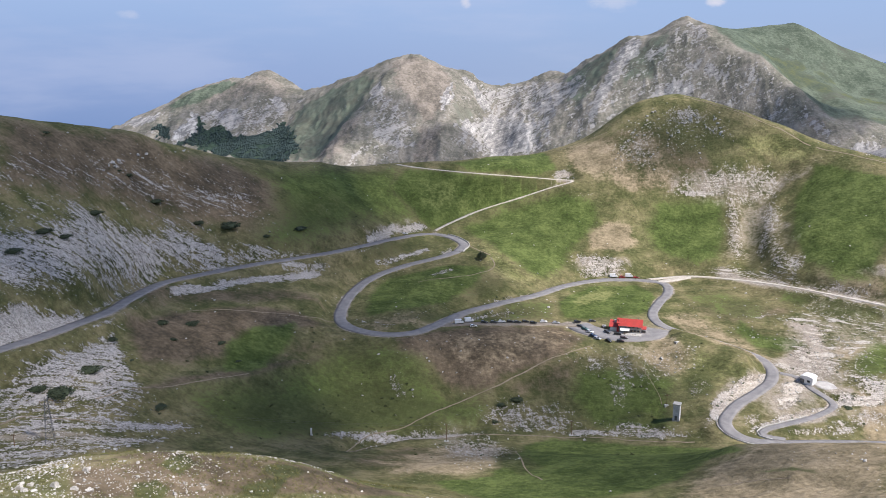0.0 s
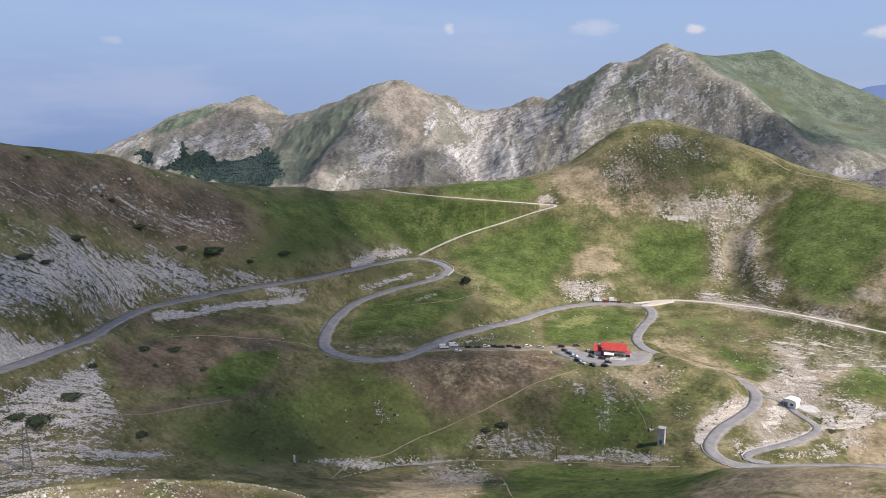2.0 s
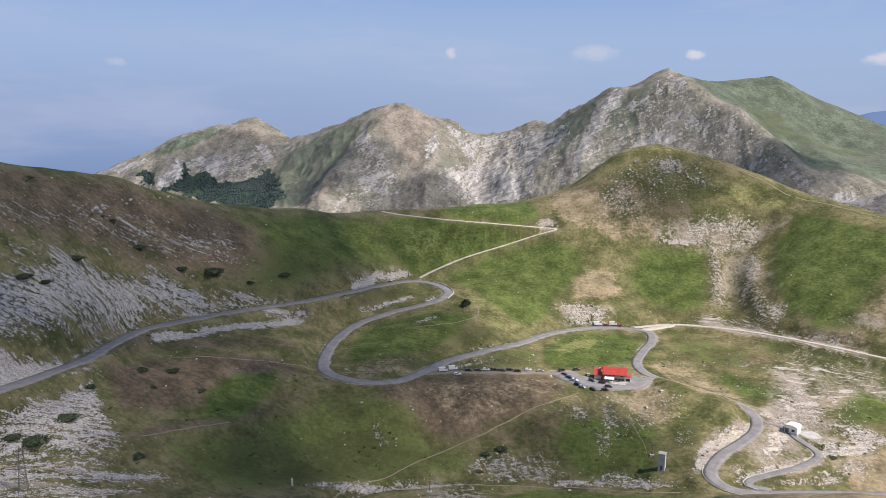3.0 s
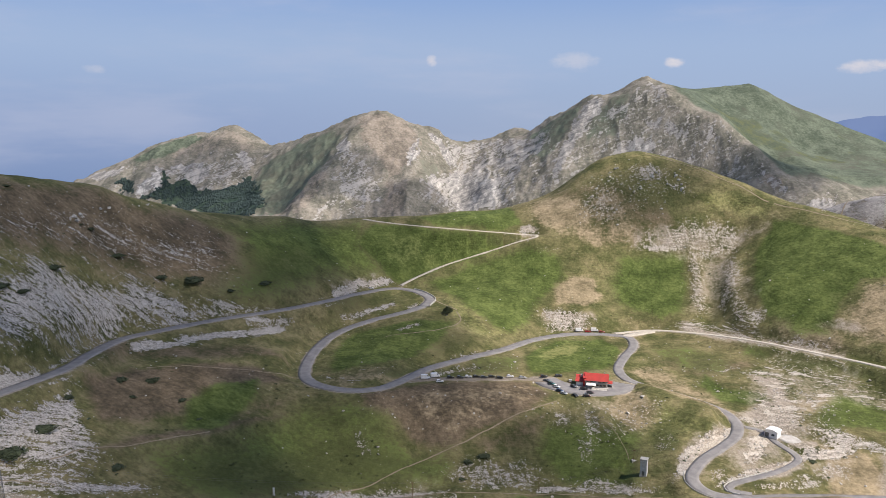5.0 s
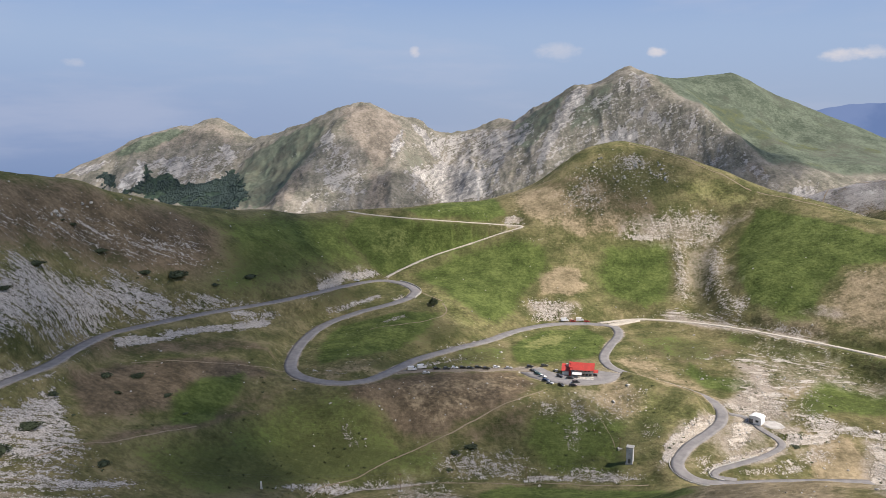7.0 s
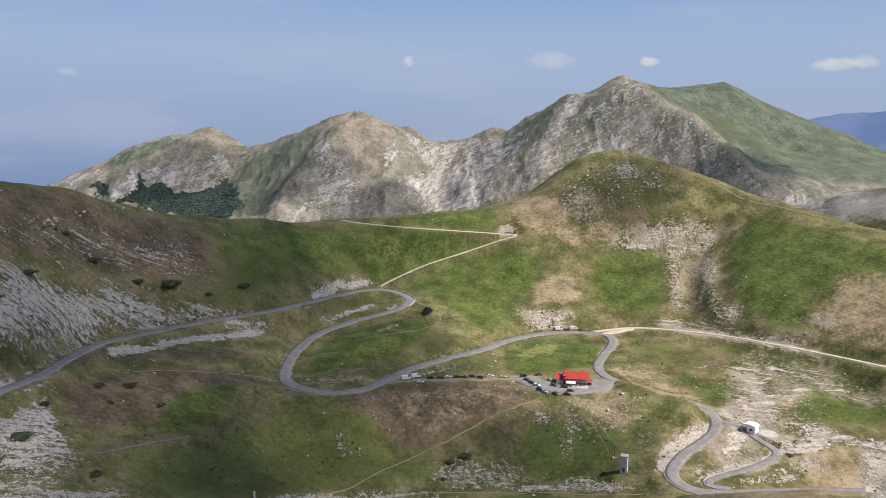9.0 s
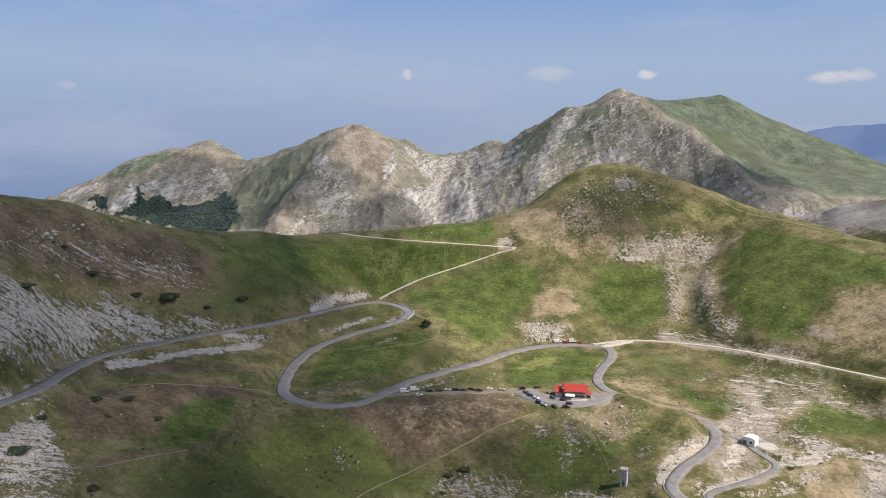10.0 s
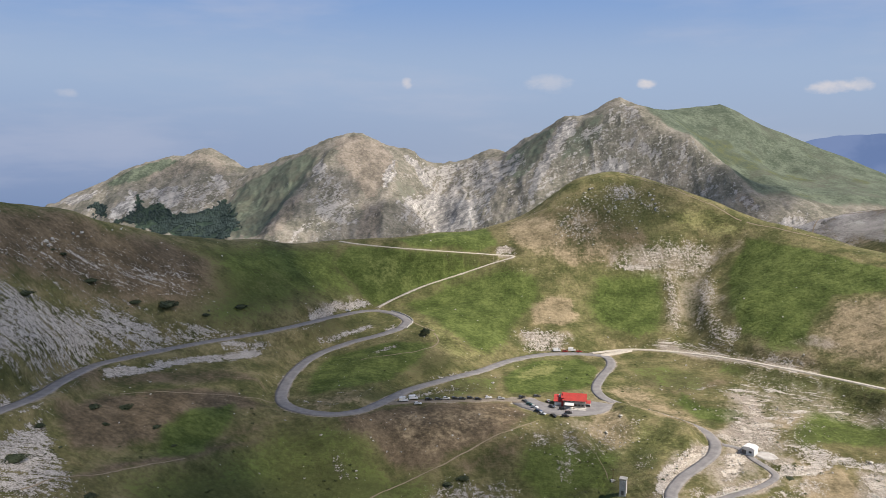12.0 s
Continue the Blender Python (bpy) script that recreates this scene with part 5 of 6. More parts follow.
def build_lane(name, line, half, material, label, lift=0.0, crown=0.06, rounded=False):
    """A strip of road with a low crown and sides that go down into the ground."""
    d = np.gradient(line[:, :2], axis=0)
    d /= np.linalg.norm(d, axis=1)[:, None]
    side = np.stack([d[:, 1], -d[:, 0]], -1)
    s = np.arange(len(line)) * 2.0
    ends = np.minimum(s, s[::-1])
    fit = np.sqrt(np.clip(1 - (1 - np.clip(ends / half, 0, 1)) ** 2, 0.02, 1)) if rounded else np.ones(len(line))
    verts = []
    for off, up in ((-1.0, -0.9), (-1.0, 0.0), (-0.5, crown * 0.7), (0.0, crown), (0.5, crown * 0.7), (1.0, 0.0), (1.0, -0.9)):
        wob = 0.12 * grain(s, s * 0 + off * 50, 7.0, 5) if abs(off) == 1 else 0
        w = ((half * off + wob * np.sign(off)) * fit)[:, None]
        verts.append(np.column_stack([line[:, :2] + side * w, line[:, 2] + up + lift]))
    v = np.stack(verts, 1).reshape(-1, 3)
    return tagged(link_mesh(name, v, grid_faces(len(line), 7), material), label, "road", kind="structure")


def build_backdrop():
    az, el = np.radians(np.linspace(-75, 75, 60)), np.radians(np.linspace(-16, 30, 24))
    ee, aa = np.meshgrid(el, az, indexing="ij")
    rr = 4880.0
    v = np.stack([rr * np.sin(aa) * np.cos(ee), rr * np.cos(aa) * np.cos(ee), 150 + rr * np.sin(ee)], -1).reshape(-1, 3)
    return tagged(link_mesh("backdrop", v, grid_faces(24, 60), backdrop_material()), "hazy blue sky over distant lowland", "sky", kind="structure")


def build_far_ridge():
    """Hazy blue mountains on the horizon, the haze put in as glowing colour."""
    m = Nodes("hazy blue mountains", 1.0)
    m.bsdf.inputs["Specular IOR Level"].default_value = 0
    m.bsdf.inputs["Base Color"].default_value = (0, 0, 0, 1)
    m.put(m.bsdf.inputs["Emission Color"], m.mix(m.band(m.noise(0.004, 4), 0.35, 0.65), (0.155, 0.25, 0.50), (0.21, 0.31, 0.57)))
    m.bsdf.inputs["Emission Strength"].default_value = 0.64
    az = np.linspace(18, 62, 140)
    crest = 150 - 4700 * 0.006 + 95 * np.exp(-((az - 31) / 5.0) ** 2) + 60 * np.exp(-((az - 42) / 6) ** 2) + 22 * fbm(az * 10, az * 0, 22, 91, 4)
    x, y = 4750 * np.sin(np.radians(az)), 4750 * np.cos(np.radians(az))
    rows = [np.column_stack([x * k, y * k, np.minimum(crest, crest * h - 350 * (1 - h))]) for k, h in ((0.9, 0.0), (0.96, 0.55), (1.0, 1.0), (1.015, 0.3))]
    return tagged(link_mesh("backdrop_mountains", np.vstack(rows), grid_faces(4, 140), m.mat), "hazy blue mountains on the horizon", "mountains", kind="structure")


build_far_ridge()
LANE_LOOKS = [("road_main_low", ASPHALT), ("road_main_bend", ASPHALT), ("road_main_high", ASPHALT), ("road_loop", ASPHALT), ("track_valley", GRAVEL), ("track_pass", GRAVEL), ("parking", ASPHALT), ("lay_by", DUST), ("hut_yard", YARD), ("junction_apron", GRAVEL)]
for (line, half), (name, material) in zip(LANES, LANE_LOOKS):
    build_lane(name, line, half, material, "grey weathered asphalt mountain road with worn edges" if material is ASPHALT else "pale gravel track across the grassy slope", rounded=name in ("hut_yard", "junction_apron"))
build_backdrop()


# ---- fair-weather clouds overhead ----
def ball(rings=5, around=8):
    """Vertices and faces of a small ball, as arrays."""
    v, f = [(0, 0, 1)], []
    for i in range(1, rings):
        for j in range(around):
            a, b = math.pi * i / rings, 2 * math.pi * j / around
            v.append((math.sin(a) * math.cos(b), math.sin(a) * math.sin(b), math.cos(a)))
    v.append((0, 0, -1))
    for j in range(around):
        k = (j + 1) % around
        f.append((0, 1 + j, 1 + k))
        f.append((len(v) - 1, len(v) - 1 - around + k, len(v) - 1 - around + j))
        for i in range(rings - 2):
            a = 1 + i * around
            f += [(a + j, a + around + j, a + around + k), (a + j, a + around + k, a + k)]
    return np.array(v, float), np.array(f)


def build_cloud(rng, x, y, radius, label):
    """A thin, flat, lumpy cumulus."""
    bv, bf = ball(10, 18)
    lump = 1 + 0.12 * np.sin(bv @ rng.uniform(-5, 5, (3, 4))).sum(1)[:, None]
    ob = link_mesh("cloud", bv * lump * (radius, radius * rng.uniform(0.8, 1.2), radius * 0.16), bf, CLOUD)
    ob.matrix_world = pose(x, y, 900 + rng.uniform(-30, 30), 0, 0, rng.uniform(0, 360))
    return tagged(ob, label, "cloud", "clouds over the mountains")


# the ground that each cloud shades, carried up along the sunlight
def overhead(x, y, z):
    k = (900 - z) / TO_SUN.z
    return x + TO_SUN.x * k, y + TO_SUN.y * k


RNG = np.random.default_rng(7)
# x, y, z of the shaded ground and the radius of the cloud above it
# all out of view; (58, 300), (-430, 1690) and (552, 1205) added to darken
SHADES = [
    (-305, 385, 85, 255), (-190, 570, 75, 200), (-70, 640, 60, 135), (-22, 505, 18, 122), (-150, 300, 20, 112), (-20, 400, -5, 105), (-85, 332, -8, 72), (80, 382, -12, 56), (58, 300, 0, 50),
    (215, 680, 95, 52), (-430, 1690, 60, 120), (-130, 1420, 50, 85), (0, 1350, 20, 105), (573, 1187, 83, 75), (552, 1205, 94, 60),
]
for x, y, z, radius in SHADES:
    build_cloud(RNG, *overhead(x, y, z), radius, "thin white fair-weather cloud drifting over the mountains")


# ---- builders for things ----
def part(name, bm, material, parent=None, label="", smooth_shade=False):
    """Link a bmesh as one mesh object under a thing or a part."""
    me = bpy.data.meshes.new(name)
    bm.normal_update()
    bm.to_mesh(me)
    bm.free()
    me.materials.append(material)
    if smooth_shade:
        me.polygons.foreach_set("use_smooth", [True] * len(me.polygons))
    ob = new(name, me)
    if parent is not None:
        ob.parent = parent
    return tagged(ob, label)


def base(name, m, label, category, group=""):
    ob = new(name)
    ob.empty_display_size = 0.5
    ob.matrix_world = m
    return tagged(ob, label, category, group)


def box(x0, x1, y0, y1, z0, z1, bevel=0.0, bm=None):
    bm = bm or bmesh.new()
    made = bmesh.ops.create_cube(bm, size=1.0, matrix=Matrix.LocRotScale(((x0 + x1) / 2, (y0 + y1) / 2, (z0 + z1) / 2), None, (x1 - x0, y1 - y0, z1 - z0)))
    if bevel:
        edges = {e for v in made["verts"] for e in v.link_edges}
        bmesh.ops.bevel(bm, geom=list(edges), offset=bevel, segments=2, affect="EDGES")
    return bm


def prism(profile, x0, x1, axis="x", bm=None):
    """A closed outline (two coordinates a point) drawn out from x0 to x1."""
    bm = bm or bmesh.new()
    put = (lambda a, b, c: (c, a, b)) if axis == "x" else (lambda a, b, c: (a, c, b))
    one, two = [bm.verts.new(put(a, b, x0)) for a, b in profile], [bm.verts.new(put(a, b, x1)) for a, b in profile]
    bm.faces.new(one), bm.faces.new(two[::-1])
    for k in range(len(profile)):
        j = (k + 1) % len(profile)
        bm.faces.new((one[j], one[k], two[k], two[j]))
    bmesh.ops.recalc_face_normals(bm, faces=bm.faces)
    return bm


def rod(a, b, r, bm=None, sides=6, r2=None):
    bm = bm or bmesh.new()
    a, b = Vector(a), Vector(b)
    m = Matrix.Translation((a + b) / 2) @ (b - a).to_track_quat("Z", "Y").to_matrix().to_4x4()
    bmesh.ops.create_cone(bm, cap_ends=True, segments=sides, radius1=r, radius2=r if r2 is None else r2, depth=(b - a).length, matrix=m)
    return bm


RENDER_WHITE = worn("white render", (0.74, 0.73, 0.70), (0.55, 0.53, 0.49), 0.5, 0.85, bump=0.15)
RENDER_GREY = worn("grey stone render", (0.42, 0.40, 0.37), (0.30, 0.28, 0.26), 0.5, 0.9, bump=0.2)
ROOF_RED = worn("red painted roof", (0.44, 0.05, 0.04), (0.33, 0.045, 0.036), 0.35, 0.55, bump=0.1)
RENDER_PALE = worn("pale grey render", (0.60, 0.60, 0.60), (0.44, 0.44, 0.44), 0.5, 0.9, bump=0.2)
CONCRETE = worn("pale concrete", (0.50, 0.485, 0.45), (0.33, 0.32, 0.295), 0.6, 0.9, bump=0.2)
WHITE_METAL = worn("white sheet metal", (0.82, 0.82, 0.82), (0.66, 0.66, 0.65), 0.4, 0.45)
GLASS_DARK = worn("dark window glass", (0.03, 0.035, 0.04), (0.05, 0.055, 0.06), 1.0, 0.12)
WOOD_BROWN = worn("brown stained wood", (0.16, 0.09, 0.05), (0.10, 0.06, 0.035), 2.0, 0.7)
STEEL = worn("galvanised steel", (0.20, 0.205, 0.21), (0.12, 0.12, 0.12), 3.0, 0.5, 0.6)
RUBBER = worn("black rubber", (0.02, 0.02, 0.02), (0.035, 0.035, 0.035), 4.0, 0.8)
ALLOY = worn("wheel alloy", (0.45, 0.45, 0.46), (0.3, 0.3, 0.3), 4.0, 0.35, 0.8)
LAMP_CLEAR = worn("headlamp", (0.8, 0.8, 0.8), (0.6, 0.6, 0.6), 4.0, 0.15)
LAMP_RED = worn("tail lamp", (0.45, 0.02, 0.02), (0.3, 0.02, 0.02), 4.0, 0.2)
LIMESTONE = worn("white limestone", (0.54, 0.52, 0.48), (0.27, 0.255, 0.23), 1.3, 0.9, bump=0.5)
LEAF = worn("dark juniper leaf", (0.034, 0.047, 0.024), (0.06, 0.074, 0.038), 0.9, 0.8)
# far woods: the blue of distance haze is mixed into the leaf colour
LEAF_FAR = worn("hazed beech leaf", (0.02, 0.037, 0.036), (0.034, 0.054, 0.05), 0.05, 0.85)
LEAF_LOW = worn("heath leaf", (0.035, 0.048, 0.018), (0.075, 0.085, 0.032), 0.3, 0.85)
BARK = worn("grey bark", (0.12, 0.10, 0.08), (0.07, 0.06, 0.05), 3.0, 0.9)
TUFT = worn("pasture grass", (0.10, 0.115, 0.035), (0.20, 0.18, 0.075), 0.6, 0.9)
CANVAS = worn("white awning canvas", (0.72, 0.71, 0.68), (0.6, 0.58, 0.55), 1.0, 0.8)
TRODDEN = worn("trodden earth", (0.27, 0.22, 0.16), (0.18, 0.145, 0.10), 0.8, 0.95)


# ---- mountain refuge ----
def build_refuge():
    x, y = REFUGE
    top = base("mountain_refuge", pose(x, y, ground(x, y) + 0.25, 0, 0, REFUGE_TURN), "two-storey mountain refuge with bright red pitched roofs beside the car park", "building")
    wall = part("wall", box(-3.5, 11.0, -5.0, 5.0, -1.5, 4.9, 0.05), RENDER_GREY, top, "grey stone front wall")
    part("gable", prism([(-5.0, 4.9), (5.0, 4.9), (0.4, 7.9)], -3.4, 10.9), RENDER_GREY, wall)
    roof = part("roof", prism([(-6.1, 4.55), (-6.1, 4.75), (0.4, 8.25), (5.9, 4.85), (5.9, 4.65), (0.4, 8.0)], -4.2, 11.8), ROOF_RED, top, "bright red main roof")
    for k in range(12):
        px = -4.0 + k * 1.43
        part("seam", prism([(-6.12, 4.75), (-6.12, 4.83), (0.4, 8.33), (0.4, 8.25)], px, px + 0.06), ROOF_RED, roof)
    part("gutter", rod((-4.2, -6.17, 4.6), (11.8, -6.17, 4.6), 0.09), STEEL, roof)
    annex = part("annex_wall", box(-9.6, -3.5, -3.6, 4.6, -1.5, 3.2, 0.05), RENDER_WHITE, top, "low white side wing")
    part("annex_roof", prism([(-4.5, 3.05), (-4.5, 3.25), (5.2, 5.3), (5.2, 5.05)], -10.2, -4.1), ROOF_RED, top, "red lean-to roof")
    stair = part("stair_tower", box(-5.0, -3.1, -4.7, 3.0, -1.2, 5.9, 0.05), ROOF_RED, top, "red clad stair tower")
    part("tower_roof", prism([(-5.0, 5.9), (-5.0, 6.05), (3.3, 7.6), (3.3, 7.35)], -5.2, -2.9), ROOF_RED, stair)
    chimney = part("chimney", box(-7.0, -5.6, 1.6, 3.0, 3.8, 6.1, 0.04), RENDER_WHITE, top, "white chimney stack")
    part("chimney_cap", box(-7.2, -5.4, 1.4, 3.2, 6.1, 6.28, 0.03), CONCRETE, chimney)
    flue = part("flue", rod((8.6, 1.8, 6.2), (8.6, 1.8, 8.6), 0.22, sides=10), STEEL, top, "steel flue pipe")
    part("flue_cap", rod((8.6, 1.8, 8.6), (8.6, 1.8, 8.85), 0.36, sides=10, r2=0.1), STEEL, flue)
    # porch with white awning over the terrace
    porch = part("awning", prism([(-9.6, 2.55), (-9.6, 2.65), (-5.0, 3.45), (-5.0, 3.3)], -2.6, 3.6), CANVAS, top, "white awning over the terrace")
    for px in (-2.4, 0.5, 3.4):
        part("awning_post", box(px - 0.06, px + 0.06, -9.5, -9.38, 0, 2.56), WOOD_BROWN, porch)
    part("terrace", box(-3.0, 11.6, -10.6, -5.0, -1.5, 0.12, 0.04), CONCRETE, top, "pale concrete terrace")
    for k in range(9):
        px = -2.8 + k * 1.78
        part("rail_post", box(px - 0.04, px + 0.04, -10.5, -10.42, 0.12, 1.1), WOOD_BROWN, top)
    part("rail", box(-2.9, 11.5, -10.52, -10.40, 1.05, 1.13), WOOD_BROWN, top)
    for px, pz, w, h in ((4.6, 0.9, 1.1, 1.3), (6.9, 0.9, 1.1, 1.3), (9.2, 0.9, 1.1, 1.3), (-2.0, 3.6, 0.9, 0.9), (0.6, 3.6, 0.9, 0.9), (3.2, 3.6, 0.9, 0.9), (5.8, 3.6, 0.9, 0.9), (8.4, 3.6, 0.9, 0.9)):
        w1 = part("window", box(px - w / 2, px + w / 2, -5.05, -4.97, pz, pz + h), GLASS_DARK, top)
        part("window_frame", box(px - w / 2 - 0.08, px + w / 2 + 0.08, -5.06, -5.0, pz - 0.1, pz - 0.01), RENDER_WHITE, w1)
        part("shutter", box(px - w / 2 - 0.42, px - w / 2 - 0.04, -5.07, -5.003, pz, pz + h), WOOD_BROWN, w1)
        part("shutter", box(px + w / 2 + 0.04, px + w / 2 + 0.42, -5.07, -5.003, pz, pz + h), WOOD_BROWN, w1)
    door = part("door", box(1.2, 2.3, -5.06, -4.97, 0.12, 2.25), WOOD_BROWN, top, "brown wooden entrance door")
    part("door_handle", box(2.12, 2.18, -5.12, -5.05, 1.1, 1.25), STEEL, door)
    for py in (-2.4, 1.6):
        part("window", box(10.97, 11.05, py, py + 1.1, 1.0, 2.2), GLASS_DARK, top)
        part("window", box(-9.65, -9.57, py, py + 1.0, 1.0, 2.0), GLASS_DARK, top)
    part("porch_roof", prism([(-2.5, 2.4), (-2.5, 2.52), (3.0, 2.95), (3.0, 2.8)], 11.0, 14.2), ROOF_RED, top, "small faded lean-to porch")
    part("porch_wall", box(13.9, 14.1, -2.3, 2.8, -1.2, 2.45), RENDER_WHITE, top)
    top.scale = (0.87, 0.87, 0.87)
    return top


# ---- vehicles ----
def paint(name, colour):
    m = Nodes(name, 0.28, 0.0)
    m.bsdf.inputs["Coat Weight"].default_value = 0.6
    a = m.noise(1.5, 3)
    m.colour(m.mix(m.band(a, 0.4, 0.7), colour, tuple(c * 0.85 for c in colour)))
    return m.mat


def build_car(m, colour, label, van=False):
    length, width = (5.4, 2.0) if van else (4.3, 1.78)
    top = base("car" if not van else "camper_van", m, label, "van" if van else "car", "parked vehicles")
    h, n = length / 2, width / 2
    if van:
        side = [(-h, 0.45), (-h, 2.35), (-h + 0.25, 2.6), (h - 1.6, 2.6), (h - 0.85, 1.75), (h - 0.1, 1.25), (h, 0.8), (h, 0.45)]
        glass = [(h - 1.5, 2.42), (h - 0.95, 1.72), (h - 1.9, 1.72), (h - 1.9, 2.42)]
        screen, rear = ((h - 1.52, 2.45), (h - 0.88, 1.74)), None
    else:
        side = [(-h, 0.35), (-h, 0.85), (-h + 0.12, 0.98), (-h + 0.5, 1.40), (-h + 1.0, 1.48), (-0.1, 1.46), (0.95, 0.98), (h - 0.25, 0.82), (h, 0.62), (h, 0.35)]
        glass = [(-h + 0.62, 1.36), (-h + 1.0, 1.42), (-0.15, 1.40), (0.72, 1.0), (-h + 0.35, 1.0)]
        screen, rear = ((-0.08, 1.45), (0.9, 1.0)), ((-h + 0.48, 1.38), (-h + 0.14, 1.0))
    bm = prism(side, -n, n, "y")
    bmesh.ops.bevel(bm, geom=[e for e in bm.edges], offset=0.07, segments=2, affect="EDGES")
    body = part("body", bm, colour, top, smooth_shade=False)
    for s in (-1, 1):
        y0, y1 = sorted((s * (n - 0.02), s * (n + 0.012)))
        part("side_window", prism(glass, y0, y1, "y"), GLASS_DARK, body)
        part("mirror", box(0.55 if not van else h - 1.15, 0.75 if not van else h - 0.95, *sorted((s * n, s * (n + 0.2))), 1.0 if not van else 1.6, 1.16 if not van else 1.85, 0.03), colour, body)
        part("headlight", box(h - 0.22, h + 0.01, *sorted((s * (n - 0.5), s * (n - 0.12))), 0.62, 0.78, 0.02), LAMP_CLEAR, body)
        part("tail_light", box(-h - 0.015, -h + 0.08, *sorted((s * (n - 0.4), s * (n - 0.08))), 0.72, 0.92, 0.02), LAMP_RED, body)
    for name, ends in (("windscreen", screen), ("rear_window", rear)):
        if ends:
            (xa, za), (xb, zb) = ends
            d = 0.03 if xb > xa else -0.03
            part(name, prism([(xa, za), (xb, zb), (xb + d, zb + 0.02), (xa + d, za + 0.03)], -n + 0.18, n - 0.18, "y"), GLASS_DARK, body)
    for wx in (-h + 0.8, h - 0.85):
        for s in (-1, 1):
            wheel = part("wheel", rod((wx, s * (n - 0.2), 0.33), (wx, s * (n + 0.02), 0.33), 0.33, sides=14), RUBBER, top)
            part("rim", rod((wx, s * (n + 0.0), 0.33), (wx, s * (n + 0.035), 0.33), 0.2, sides=10), ALLOY, wheel)
    return top


PAINTS = {"white": (0.78, 0.78, 0.77), "silver": (0.42, 0.43, 0.44), "black": (0.02, 0.02, 0.022), "dark grey": (0.06, 0.063, 0.068), "blue": (0.03, 0.055, 0.12), "red": (0.35, 0.03, 0.025), "green": (0.03, 0.10, 0.09)}
COATS = {k: paint(k + " car paint", v) for k, v in PAINTS.items()}
FIRST = {}


def park(kind, x, y, turn, where):
    van = kind == "van"
    look_of = "white" if van else kind
    label = ("white camper van parked " if van else look_of + " hatchback car parked ") + where
    m = pose(x, y, lane_level(x, y) + 0.06, 0, 0, turn)
    if kind in FIRST:
        return tagged(copy_thing(FIRST[kind], m), label)
    FIRST[kind] = build_car(m, COATS[look_of], label, van)
    return FIRST[kind]


def lane_level(x, y):
    gap, level = near_lane(np.array([float(x)]), np.array([float(y)]))
    return float(level[0]) if gap[0] < 1.5 else ground(x, y)


# ---- masonry, poles and small buildings ----
def build_substation():
    x, y = SUBSTATION
    top = base("transformer_tower", pose(x, y, ground(x, y) - 0.3, 0, 0, -28), "tall grey concrete transformer tower standing on the slope", "tower")
    part("plinth", box(-1.75, 1.75, -1.75, 1.75, -1.0, 0.5, 0.04), CONCRETE, top)
    shaft = part("shaft", box(-1.55, 1.55, -1.55, 1.55, 0.5, 8.4, 0.04), RENDER_PALE, top, "grey rendered shaft")
    part("cornice", box(-1.7, 1.7, -1.7, 1.7, 8.0, 8.25, 0.03), CONCRETE, shaft)
    part("roof", box(-1.85, 1.85, -1.85, 1.85, 8.4, 8.7, 0.05), CONCRETE, top)
    door = part("door", box(-0.6, 0.6, -1.6, -1.52, 0.5, 2.7), STEEL, top, "grey steel door")
    part("door_handle", box(0.38, 0.44, -1.66, -1.6, 1.5, 1.7), STEEL, door)
    for pz in (5.2, 6.6):
        vent = part("vent", box(-0.5, 0.5, -1.585, -1.53, pz, pz + 0.7), CONCRETE, top)
        for k in range(5):
            part("slat", box(-0.5, 0.5, -1.62, -1.575, pz + 0.04 + k * 0.14, pz + 0.1 + k * 0.14), RENDER_PALE, vent)
    for px in (-0.9, 0, 0.9):
        arm = part("insulator", rod((px, -1.55, 7.7), (px, -2.0, 7.85), 0.05), WOOD_BROWN, top)
        part("cap", rod((px, -1.95, 7.8), (px, -2.08, 7.9), 0.12, sides=8), WHITE_METAL, arm)
    return top


